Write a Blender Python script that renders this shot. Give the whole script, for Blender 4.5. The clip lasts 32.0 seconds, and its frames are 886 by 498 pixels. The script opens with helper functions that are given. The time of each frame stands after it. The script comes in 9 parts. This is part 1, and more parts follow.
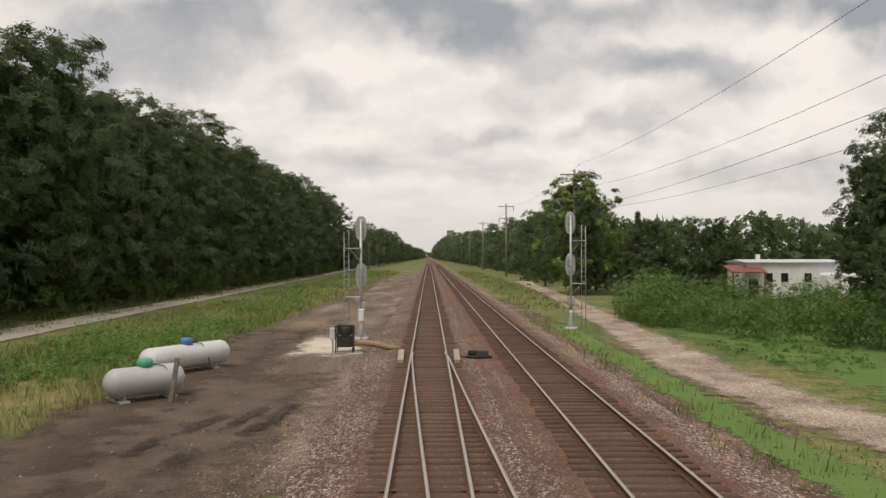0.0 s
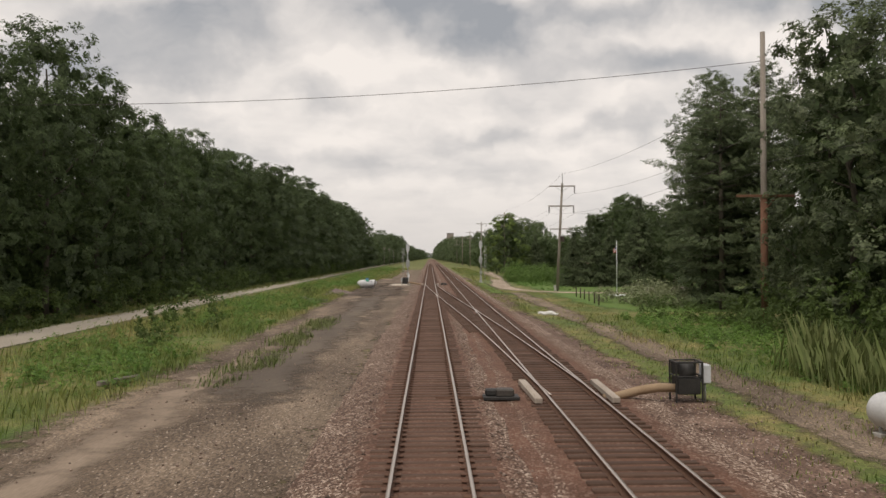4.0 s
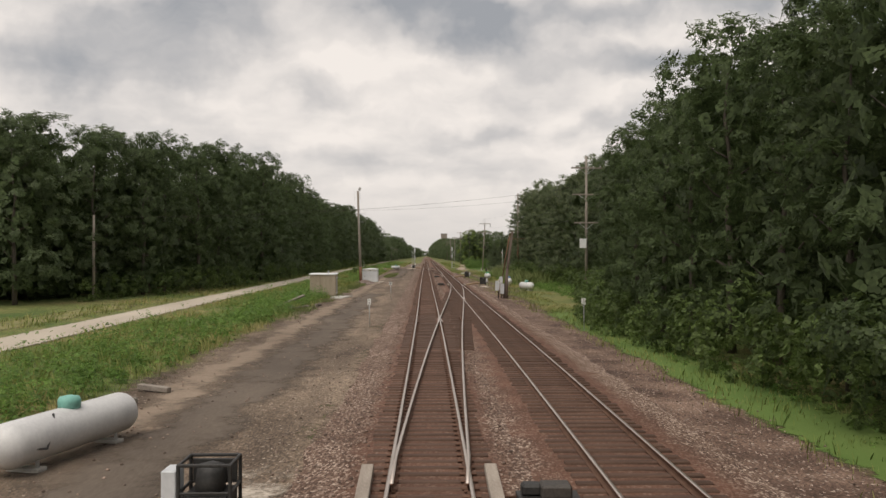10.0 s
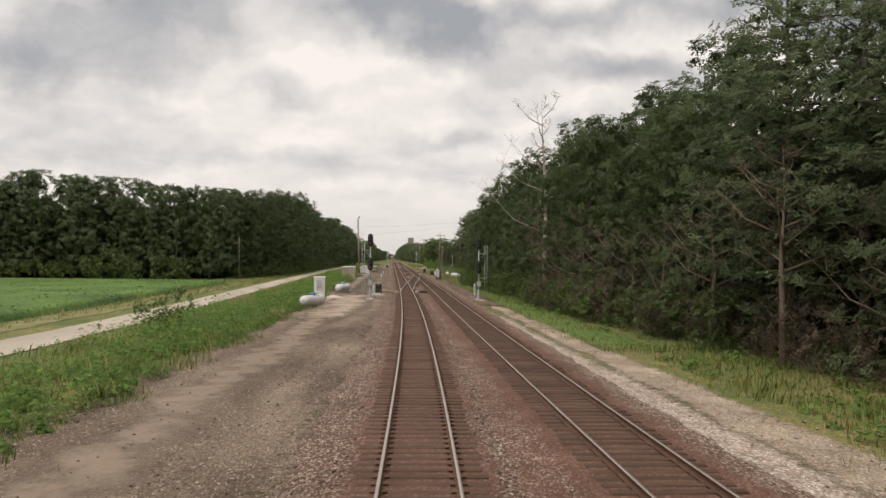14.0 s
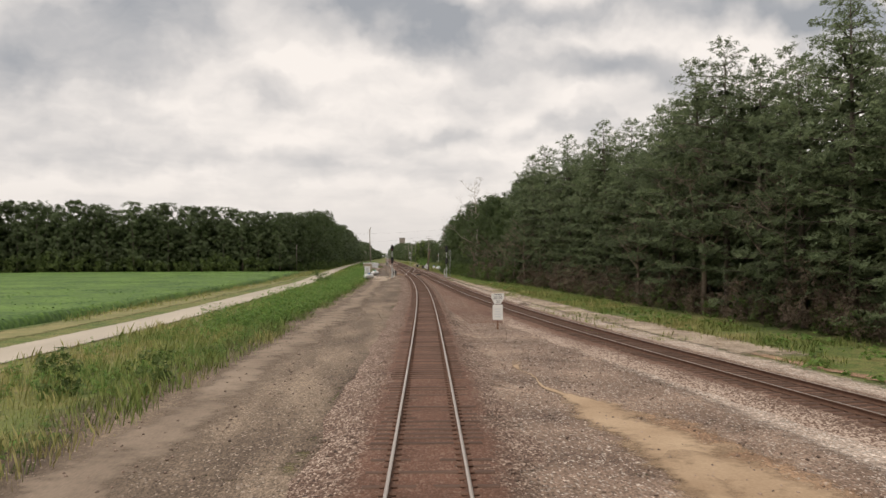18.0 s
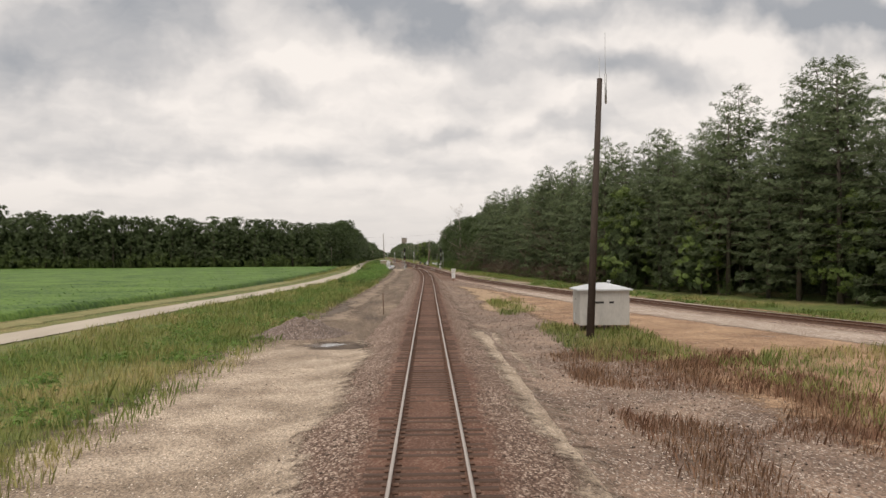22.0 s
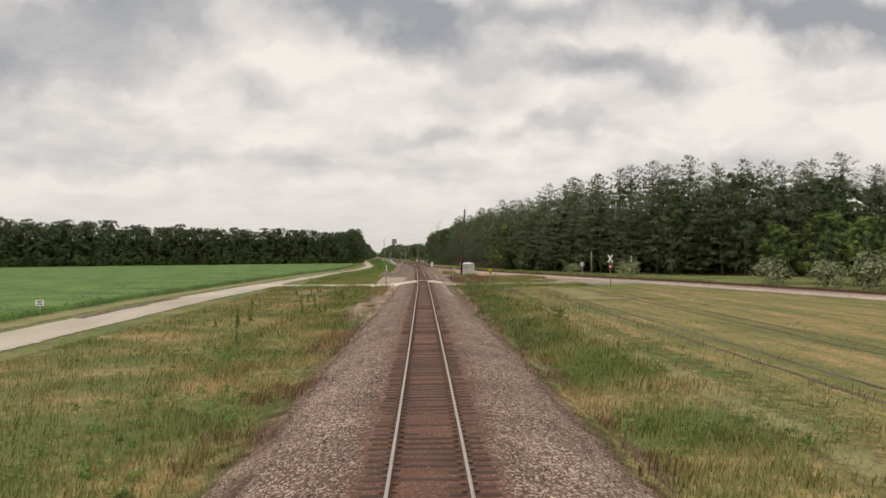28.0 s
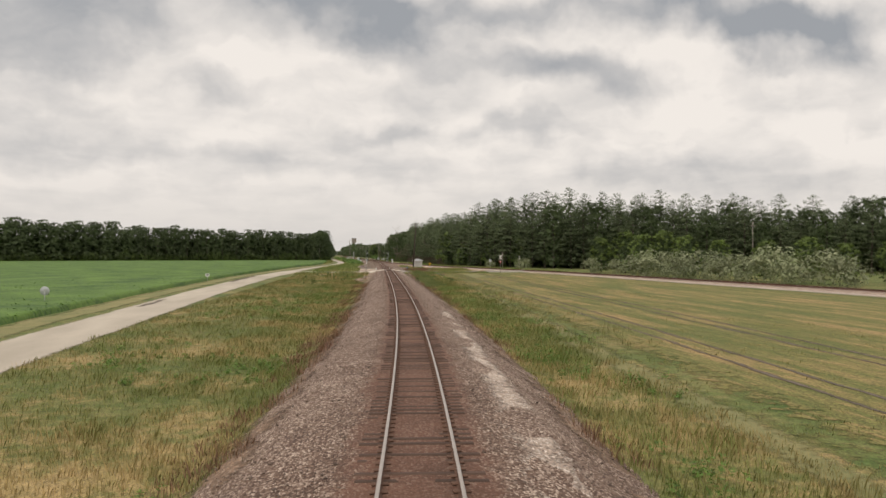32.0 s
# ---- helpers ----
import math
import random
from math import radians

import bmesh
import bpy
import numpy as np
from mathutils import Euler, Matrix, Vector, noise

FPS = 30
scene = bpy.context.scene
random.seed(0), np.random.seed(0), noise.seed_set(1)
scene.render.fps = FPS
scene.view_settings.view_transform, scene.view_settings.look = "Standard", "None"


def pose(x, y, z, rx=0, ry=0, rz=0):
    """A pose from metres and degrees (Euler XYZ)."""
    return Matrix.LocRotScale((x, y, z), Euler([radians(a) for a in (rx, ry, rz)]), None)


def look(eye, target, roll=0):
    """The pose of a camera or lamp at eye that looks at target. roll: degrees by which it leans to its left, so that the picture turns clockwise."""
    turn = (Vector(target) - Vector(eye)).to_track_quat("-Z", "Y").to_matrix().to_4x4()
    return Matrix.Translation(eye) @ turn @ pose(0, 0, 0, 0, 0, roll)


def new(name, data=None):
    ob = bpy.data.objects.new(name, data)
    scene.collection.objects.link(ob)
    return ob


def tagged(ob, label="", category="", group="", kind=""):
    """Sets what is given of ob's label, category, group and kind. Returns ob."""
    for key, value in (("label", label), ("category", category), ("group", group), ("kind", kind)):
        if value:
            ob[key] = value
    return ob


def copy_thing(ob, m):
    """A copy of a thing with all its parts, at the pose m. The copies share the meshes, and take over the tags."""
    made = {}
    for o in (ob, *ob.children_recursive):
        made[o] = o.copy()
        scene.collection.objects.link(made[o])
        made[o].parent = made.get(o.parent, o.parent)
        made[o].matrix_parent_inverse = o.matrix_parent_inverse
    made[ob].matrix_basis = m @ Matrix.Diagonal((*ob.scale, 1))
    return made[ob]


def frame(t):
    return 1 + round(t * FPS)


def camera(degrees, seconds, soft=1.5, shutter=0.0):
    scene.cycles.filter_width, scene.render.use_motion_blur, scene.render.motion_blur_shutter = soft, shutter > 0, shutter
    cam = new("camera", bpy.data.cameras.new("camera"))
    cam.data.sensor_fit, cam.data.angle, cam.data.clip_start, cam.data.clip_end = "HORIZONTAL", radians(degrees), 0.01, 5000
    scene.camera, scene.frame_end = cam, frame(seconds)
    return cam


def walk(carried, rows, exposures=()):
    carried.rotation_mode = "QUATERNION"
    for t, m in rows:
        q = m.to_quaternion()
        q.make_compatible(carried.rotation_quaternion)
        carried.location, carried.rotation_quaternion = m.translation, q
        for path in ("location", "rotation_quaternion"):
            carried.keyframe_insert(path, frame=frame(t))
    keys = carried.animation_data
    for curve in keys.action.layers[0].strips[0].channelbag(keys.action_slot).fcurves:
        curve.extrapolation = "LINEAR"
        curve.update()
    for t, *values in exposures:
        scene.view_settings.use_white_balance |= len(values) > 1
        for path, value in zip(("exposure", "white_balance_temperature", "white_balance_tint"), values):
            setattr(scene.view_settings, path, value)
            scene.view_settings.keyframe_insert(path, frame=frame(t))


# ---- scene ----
from collections import defaultdict

# The railway runs roughly along y; the train backs away towards -y, so the camera looks up +y.
cam = camera(58.0, 32.0, soft=1.5)
EYE = 4.147  # eye over the rail tops, which lie at z = 0
# seconds, x, y, bearing clockwise from +y, pitch, roll
ROWS = [
    (0.0, -0.00, 5.27, 1.03, 0.51, -0.15), (0.5, -0.00, -6.10, 1.13, 0.58, -0.39), (1.0, -0.00, -17.42, 1.25, 0.63, -0.44),
    (1.5, -0.00, -28.66, 1.23, 0.62, -0.29), (2.0, -0.00, -39.83, 1.17, 0.58, -0.16), (2.5, -0.00, -50.93, 1.11, 0.56, -0.20),
    (3.0, -0.00, -61.98, 1.07, 0.53, -0.30), (3.5, -0.00, -73.00, 1.00, 0.56, -0.32), (5.5, 0.02, -116.60, 0.79, 0.53, -0.24),
    (6.0, 0.04, -127.54, 1.08, 0.46, -0.68), (6.5, 0.06, -138.48, 1.13, 0.57, -1.10), (7.0, 0.08, -149.39, 1.19, 0.59, -1.28),
    (7.5, 0.09, -160.29, 1.36, 0.31, -0.66), (8.0, 0.08, -171.16, 1.22, 0.69, -0.18), (8.5, 0.06, -182.05, 1.27, 0.42, 0.32),
    (9.0, 0.03, -192.93, 1.08, 0.55, 0.18), (9.5, -0.02, -203.75, 1.08, 0.41, 0.11), (10.0, -0.07, -214.52, 1.24, 0.42, 0.01),
    (10.5, -0.15, -225.28, 1.40, 0.49, 0.09), (11.0, -0.24, -236.03, 1.74, 0.51, 0.37), (11.5, -0.38, -246.76, 1.98, 0.55, 0.85),
    (12.0, -0.56, -257.37, 2.25, 0.53, 1.02), (12.5, -0.79, -267.95, 2.73, 0.62, 0.87), (13.0, -1.08, -278.52, 3.10, 0.62, 0.65),
    (13.5, -1.42, -289.10, 3.39, 0.64, 0.60), (14.0, -1.82, -299.69, 3.63, 0.66, 0.57), (14.5, -2.26, -310.30, 3.81, 0.62, 0.38),
    (16.5, -4.42, -353.49, 4.17, 0.55, -0.14), (17.0, -5.03, -364.47, 4.19, 0.46, -0.31), (17.5, -5.64, -375.44, 4.26, 0.42, -0.20),
    (18.0, -6.26, -386.40, 4.32, 0.54, -0.19), (18.5, -6.88, -397.36, 4.38, 0.59, -0.41), (19.0, -7.50, -408.33, 4.40, 0.56, -0.45),
    (19.5, -8.12, -419.30, 4.38, 0.51, -0.47), (20.0, -8.73, -430.28, 4.38, 0.51, -0.47), (20.5, -9.34, -441.25, 4.35, 0.49, -0.56),
    (21.0, -9.94, -452.21, 4.34, 0.50, -0.62), (21.5, -10.55, -463.24, 4.30, 0.55, -0.42), (22.0, -11.18, -474.41, 4.27, 0.46, -0.41),
    (22.5, -11.83, -485.62, 4.37, 0.50, -0.16), (23.0, -12.51, -496.84, 4.44, 0.49, -0.17), (23.5, -13.21, -508.10, 4.49, 0.46, -0.41),
    (24.0, -13.92, -519.31, 4.56, 0.51, -0.49), (24.5, -14.63, -530.43, 4.61, 0.52, -0.39), (25.0, -15.34, -541.49, 4.67, 0.53, -0.26),
    (25.5, -16.04, -552.46, 4.71, 0.58, -0.46), (26.0, -16.74, -563.36, 4.77, 0.50, -0.41), (26.5, -17.43, -574.19, 4.79, 0.55, -0.46),
    (28.5, -20.32, -616.31, 5.30, 0.41, -0.57), (29.0, -21.11, -626.69, 5.59, 0.43, -0.29), (29.5, -21.94, -637.06, 5.98, 0.39, -0.10),
    (30.0, -22.83, -647.43, 6.33, 0.38, 0.07), (30.5, -23.79, -657.81, 6.91, 0.36, 0.03), (31.0, -24.82, -668.22, 7.30, 0.32, 0.05),
    (31.5, -25.94, -678.64, 7.70, 0.31, 0.06), (32.0, -27.14, -689.06, 8.18, 0.35, -0.09),
]
walk(cam, [(t, pose(x, y, EYE, 90 + p, -r, -b)) for t, x, y, b, p, r in ROWS], [(0.0, 0.0, 6950, 13.0), (9.0, -0.04, 6950, 13.0), (14.0, 0.06, 6950, 13.0), (22.0, 0.05, 6950, 13.0), (23.0, -0.09, 6950, 13.0), (24.2, 0.0, 6950, 13.0), (32.0, -0.05, 6950, 12.0)])

# ---- light ----
world = bpy.data.worlds.new("overcast_sky")
scene.world = world
world.use_nodes = True


# heavier grey clouds: bearing tangent, height tangent, half width, half height, weight
CLOUDS = [(-0.43, 0.245, 0.14, 0.050, 0.75), (-0.26, 0.270, 0.085, 0.055, 0.55), (-0.36, 0.315, 0.17, 0.032, 0.5), (-0.04, 0.325, 0.075, 0.035, 0.7),
          (0.085, 0.292, 0.10, 0.042, 0.95), (0.257, 0.320, 0.10, 0.028, 0.6), (0.27, 0.240, 0.15, 0.026, 0.6), (0.476, 0.318, 0.14, 0.036, 0.85), (0.66, 0.295, 0.13, 0.045, 0.85),
          (-0.147, 0.216, 0.055, 0.028, 0.42), (0.242, 0.166, 0.075, 0.022, 0.42), (0.087, 0.148, 0.10, 0.018, 0.34), (-0.394, 0.155, 0.17, 0.034, 0.34),
          (-0.30, 0.116, 0.12, 0.018, 0.36), (-0.026, 0.105, 0.16, 0.022, 0.28), (0.49, 0.105, 0.23, 0.028, 0.4), (0.14, 0.205, 0.07, 0.016, 0.25)]


def build_sky(nt):
    n, l = nt.nodes, nt.links
    n.clear()
    out = n.new("ShaderNodeOutputWorld")
    bg = n.new("ShaderNodeBackground")
    sky = n.new("ShaderNodeTexSky")
    sky.sky_type = "NISHITA"
    sky.sun_disc = False
    sky.sun_elevation, sky.sun_rotation = radians(52), radians(-115)
    sky.air_density, sky.dust_density = 1.0, 2.5
    co = n.new("ShaderNodeTexCoord")
    sep = n.new("ShaderNodeSeparateXYZ")
    l.new(co.outputs["Generated"], sep.inputs[0])
    # the cloud deck is a flat layer: the direction divided by its height over the horizon
    up = n.new("ShaderNodeMath"); up.operation = "MAXIMUM"; up.inputs[1].default_value = 0.0
    l.new(sep.outputs["Z"], up.inputs[0])
    lift = n.new("ShaderNodeMath"); lift.operation = "ADD"; lift.inputs[1].default_value = 0.16
    l.new(up.outputs[0], lift.inputs[0])
    deck = n.new("ShaderNodeVectorMath"); deck.operation = "DIVIDE"
    comb = n.new("ShaderNodeCombineXYZ")
    for k in range(3):
        l.new(lift.outputs[0], comb.inputs[k])
    l.new(co.outputs["Generated"], deck.inputs[0])
    l.new(comb.outputs[0], deck.inputs[1])
    mp = n.new("ShaderNodeMapping")
    mp.inputs["Scale"].default_value = (1.0, 0.8, 0.0)
    mp.inputs["Location"].default_value = (3.1, 1.7, 0.0)
    l.new(deck.outputs[0], mp.inputs[0])
    big = n.new("ShaderNodeTexNoise")
    big.inputs["Scale"].default_value = 2.6
    big.inputs["Detail"].default_value = 4.0
    big.inputs["Roughness"].default_value = 0.5
    big.inputs["Distortion"].default_value = 0.15
    l.new(mp.outputs[0], big.inputs["Vector"])
    # heavier grey clouds: (bearing tangent, height tangent, width, height, weight), their outlines curled by noise
    away = n.new("ShaderNodeMath"); away.operation = "MAXIMUM"; away.inputs[1].default_value = 0.05
    ab = n.new("ShaderNodeMath"); ab.operation = "ABSOLUTE"
    l.new(sep.outputs["Y"], ab.inputs[0]); l.new(ab.outputs[0], away.inputs[0])
    flat = n.new("ShaderNodeCombineXYZ")
    for axis, k in (("X", 0), ("Z", 1)):
        dv = n.new("ShaderNodeMath"); dv.operation = "DIVIDE"
        l.new(sep.outputs[axis], dv.inputs[0]); l.new(away.outputs[0], dv.inputs[1])
        l.new(dv.outputs[0], flat.inputs[k])
    curl = n.new("ShaderNodeTexNoise")
    curl.inputs["Scale"].default_value, curl.inputs["Detail"].default_value, curl.inputs["Roughness"].default_value = 11.0, 4.0, 0.52
    l.new(flat.outputs[0], curl.inputs["Vector"])
    cs = n.new("ShaderNodeVectorMath"); cs.operation = "MULTIPLY_ADD"
    cs.inputs[1].default_value, cs.inputs[2].default_value = (0.20, 0.12, 0.0), (-0.10, -0.06, 0.0)
    l.new(curl.outputs["Color"], cs.inputs[0])
    warped = n.new("ShaderNodeVectorMath"); warped.operation = "ADD"
    l.new(flat.outputs[0], warped.inputs[0]); l.new(cs.outputs[0], warped.inputs[1])
    total = None
    for az, el, wx, wz, w in CLOUDS:
        df = n.new("ShaderNodeVectorMath"); df.operation = "SUBTRACT"; df.inputs[1].default_value = (az, el, 0)
        l.new(warped.outputs[0], df.inputs[0])
        sc = n.new("ShaderNodeVectorMath"); sc.operation = "MULTIPLY"; sc.inputs[1].default_value = (1 / wx, 1 / wz, 0)
        l.new(df.outputs[0], sc.inputs[0])
        ln = n.new("ShaderNodeVectorMath"); ln.operation = "LENGTH"; l.new(sc.outputs[0], ln.inputs[0])
        mr = n.new("ShaderNodeMapRange"); mr.interpolation_type = "SMOOTHSTEP"
        mr.inputs["From Min"].default_value, mr.inputs["From Max"].default_value = 0.0, 1.6
        mr.inputs["To Min"].default_value, mr.inputs["To Max"].default_value = w, 0.0
        l.new(ln.outputs["Value"], mr.inputs["Value"])
        if total is None:
            total = mr.outputs[0]
        else:
            ad = n.new("ShaderNodeMath"); ad.operation = "ADD"
            l.new(total, ad.inputs[0]); l.new(mr.outputs[0], ad.inputs[1]); total = ad.outputs[0]
    # overhead the deck is an even grey with soft lumps
    zen = n.new("ShaderNodeMapRange")
    zen.inputs["From Min"].default_value, zen.inputs["From Max"].default_value = 0.24, 0.5
    zen.inputs["To Min"].default_value, zen.inputs["To Max"].default_value = 0.0, 0.45
    l.new(up.outputs[0], zen.inputs["Value"])
    grey = n.new("ShaderNodeMath"); grey.operation = "ADD"
    l.new(total, grey.inputs[0]); l.new(zen.outputs[0], grey.inputs[1])
    lump = n.new("ShaderNodeMapRange")
    lump.inputs["From Min"].default_value, lump.inputs["From Max"].default_value = 0.32, 0.64
    lump.inputs["To Min"].default_value, lump.inputs["To Max"].default_value = 0.22, -0.08
    l.new(big.outputs["Fac"], lump.inputs["Value"])
    wide = n.new("ShaderNodeMapping")
    wide.inputs["Scale"].default_value = (1.0, 2.1, 1.0)
    l.new(warped.outputs[0], wide.inputs[0])
    puff = n.new("ShaderNodeTexNoise")
    puff.inputs["Scale"].default_value, puff.inputs["Detail"].default_value, puff.inputs["Roughness"].default_value = 7.5, 4.0, 0.5
    l.new(wide.outputs[0], puff.inputs["Vector"])
    soft_ = n.new("ShaderNodeMapRange"); soft_.interpolation_type = "SMOOTHSTEP"
    soft_.inputs["From Min"].default_value, soft_.inputs["From Max"].default_value = 0.34, 0.66
    soft_.inputs["To Min"].default_value, soft_.inputs["To Max"].default_value = 0.15, -0.06
    l.new(puff.outputs["Fac"], soft_.inputs["Value"])
    both = n.new("ShaderNodeMath"); both.operation = "ADD"
    l.new(lump.outputs[0], both.inputs[0]); l.new(soft_.outputs[0], both.inputs[1])
    dens = n.new("ShaderNodeMath"); dens.operation = "ADD"; dens.use_clamp = True
    l.new(grey.outputs[0], dens.inputs[0]); l.new(both.outputs[0], dens.inputs[1])
    ramp = n.new("ShaderNodeValToRGB")
    r = ramp.color_ramp
    r.elements[0].position, r.elements[0].color = 0.0, (0.885, 0.87, 0.853, 1)
    r.elements[1].position, r.elements[1].color = 1.0, (0.34, 0.375, 0.42, 1)
    e = r.elements.new(0.5); e.color = (0.60, 0.61, 0.625, 1)
    l.new(dens.outputs[0], ramp.inputs[0])
    # thin haze evens the deck out towards the horizon
    hz = n.new("ShaderNodeMapRange")
    hz.inputs["From Min"].default_value, hz.inputs["From Max"].default_value = 0.0, 0.11
    hz.inputs["To Min"].default_value, hz.inputs["To Max"].default_value = 1.0, 0.0
    l.new(up.outputs[0], hz.inputs["Value"])
    mixh = n.new("ShaderNodeMix"); mixh.data_type = "RGBA"
    l.new(hz.outputs[0], mixh.inputs["Factor"])
    l.new(ramp.outputs[0], mixh.inputs["A"])
    mixh.inputs["B"].default_value = (0.68, 0.675, 0.67, 1)
    # a little of the clear sky shines through
    gain = n.new("ShaderNodeMix"); gain.data_type = "RGBA"; gain.blend_type = "MIX"
    gain.inputs["Factor"].default_value = 0.985
    dim = n.new("ShaderNodeVectorMath"); dim.operation = "SCALE"; dim.inputs["Scale"].default_value = 0.1
    l.new(sky.outputs[0], dim.inputs[0])
    l.new(dim.outputs[0], gain.inputs["A"])
    l.new(mixh.outputs["Result"], gain.inputs["B"])
    l.new(gain.outputs["Result"], bg.inputs["Color"])
    bg.inputs["Strength"].default_value = 1.0
    l.new(bg.outputs[0], out.inputs[0])


build_sky(world.node_tree)
sun = new("sun", bpy.data.lights.new("sun", "SUN"))
sun.data.energy, sun.data.angle, sun.data.color = 2.0, radians(38), (1.0, 0.96, 0.9)
sun.matrix_world = look((-24, -42, 90), (0, 0, 0))

# ---- materials ----
MATS = {}


def surface(name, stops, scale=6.0, fine=60.0, mix=0.5, rough=0.85, metal=0.0, bump=0.3, bump_dist=0.02, spread=0.0, per_island=0.0, through_light=0.0, stretch=(1, 1, 1), spots=None, spec=0.35, ragged=0.0, fade=(0.85, 1.2), leaflets=None):
    """A procedural surface: colour stops over two noises, bump, and a random shift of brightness by object or by island."""
    m = bpy.data.materials.new(name)
    m.use_nodes = True
    n, l = m.node_tree.nodes, m.node_tree.links
    n.clear()
    out, b = n.new("ShaderNodeOutputMaterial"), n.new("ShaderNodeBsdfPrincipled")
    co, mp = n.new("ShaderNodeTexCoord"), n.new("ShaderNodeMapping")
    mp.inputs["Scale"].default_value = stretch
    l.new(co.outputs["Object"], mp.inputs[0])
    a, f = n.new("ShaderNodeTexNoise"), n.new("ShaderNodeTexNoise")
    a.inputs["Scale"].default_value, f.inputs["Scale"].default_value = scale, fine
    a.inputs["Detail"].default_value, f.inputs["Detail"].default_value = 4.0, 3.0
    l.new(mp.outputs[0], a.inputs["Vector"]); l.new(mp.outputs[0], f.inputs["Vector"])
    mx = n.new("ShaderNodeMix")
    mx.inputs["Factor"].default_value = mix
    l.new(a.outputs["Fac"], mx.inputs["A"]); l.new(f.outputs["Fac"], mx.inputs["B"])
    ramp = n.new("ShaderNodeValToRGB")
    el = ramp.color_ramp.elements
    for i, (p, c) in enumerate(stops):
        e = el[i] if i < 2 else el.new(p)
        e.position, e.color = p, (*c, 1)
    l.new(mx.outputs["Result"], ramp.inputs[0])
    col = ramp.outputs[0]
    if spots:  # scattered pieces of another colour: (colour, scale, share)
        v = n.new("ShaderNodeTexVoronoi"); v.inputs["Scale"].default_value = spots[1]
        lay = n.new("ShaderNodeMapping"); lay.inputs["Scale"].default_value = (1.0, 0.6, 1.0)
        l.new(co.outputs["Object"], lay.inputs[0]); l.new(lay.outputs[0], v.inputs["Vector"])
        sep = n.new("ShaderNodeSeparateColor"); l.new(v.outputs["Color"], sep.inputs[0])
        gt = n.new("ShaderNodeMath"); gt.operation = "LESS_THAN"; gt.inputs[1].default_value = spots[2]
        l.new(sep.outputs[0], gt.inputs[0])
        ms = n.new("ShaderNodeMix"); ms.data_type = "RGBA"
        l.new(gt.outputs[0], ms.inputs["Factor"]); l.new(col, ms.inputs["A"]); ms.inputs["B"].default_value = (*spots[0], 1)
        val = n.new("ShaderNodeMapRange"); val.inputs["To Min"].default_value, val.inputs["To Max"].default_value = 0.55, 1.45
        l.new(sep.outputs[1], val.inputs["Value"])
        mv = n.new("ShaderNodeVectorMath"); mv.operation = "SCALE"
        l.new(ms.outputs["Result"], mv.inputs[0]); l.new(val.outputs[0], mv.inputs["Scale"])
        col = mv.outputs[0]
    if spread or per_island:
        src = None
        if spread:
            oi = n.new("ShaderNodeObjectInfo"); src = oi.outputs["Random"]
        if per_island:
            g = n.new("ShaderNodeNewGeometry")
            if src is None:
                src, spread = g.outputs["Random Per Island"], per_island
            else:
                av = n.new("ShaderNodeMath"); av.operation = "ADD"
                l.new(src, av.inputs[0]); l.new(g.outputs["Random Per Island"], av.inputs[1])
                hf = n.new("ShaderNodeMath"); hf.operation = "MULTIPLY"; hf.inputs[1].default_value = 0.5
                l.new(av.outputs[0], hf.inputs[0]); src = hf.outputs[0]
                spread = max(spread, per_island)
        mr = n.new("ShaderNodeMapRange"); mr.inputs["To Min"].default_value, mr.inputs["To Max"].default_value = 1 - spread, 1 + spread
        l.new(src, mr.inputs["Value"])
        sc = n.new("ShaderNodeVectorMath"); sc.operation = "SCALE"
        l.new(col, sc.inputs[0]); l.new(mr.outputs[0], sc.inputs["Scale"])
        col = sc.outputs[0]
    hole = None
    if leaflets:  # a spray of single leaves on each blade: (leaves per metre, share of the cell that a leaf fills)
        lv = n.new("ShaderNodeTexVoronoi"); lv.inputs["Scale"].default_value = leaflets[0]
        l.new(co.outputs["Object"], lv.inputs["Vector"])
        ls = n.new("ShaderNodeSeparateColor"); l.new(lv.outputs["Color"], ls.inputs[0])
        lm = n.new("ShaderNodeMapRange"); lm.inputs["To Min"].default_value, lm.inputs["To Max"].default_value = 0.65, 1.4
        l.new(ls.outputs[0], lm.inputs["Value"])
        lsc = n.new("ShaderNodeVectorMath"); lsc.operation = "SCALE"
        l.new(col, lsc.inputs[0]); l.new(lm.outputs[0], lsc.inputs["Scale"]); col = lsc.outputs[0]
        lt = n.new("ShaderNodeMath"); lt.operation = "LESS_THAN"; lt.inputs[1].default_value = leaflets[1]
        l.new(lv.outputs["Distance"], lt.inputs[0]); hole = lt.outputs[0]
    l.new(col, b.inputs["Base Color"])
    b.inputs["Roughness"].default_value, b.inputs["Metallic"].default_value = rough, metal
    b.inputs["Specular IOR Level"].default_value = spec
    if bump:
        bp = n.new("ShaderNodeBump")
        bp.inputs["Strength"].default_value, bp.inputs["Distance"].default_value = bump, bump_dist
        l.new(mx.outputs["Result"], bp.inputs["Height"]); l.new(bp.outputs[0], b.inputs["Normal"])
    sh = b.outputs[0]
    if through_light:
        t = n.new("ShaderNodeBsdfTranslucent"); l.new(col, t.inputs["Color"])
        mxs = n.new("ShaderNodeMixShader"); mxs.inputs[0].default_value = through_light
        l.new(sh, mxs.inputs[1]); l.new(t.outputs[0], mxs.inputs[2]); sh = mxs.outputs[0]
    if hole is not None:
        th = n.new("ShaderNodeBsdfTransparent")
        mh = n.new("ShaderNodeMixShader")
        l.new(hole, mh.inputs[0]); l.new(th.outputs[0], mh.inputs[1]); l.new(sh, mh.inputs[2]); sh = mh.outputs[0]
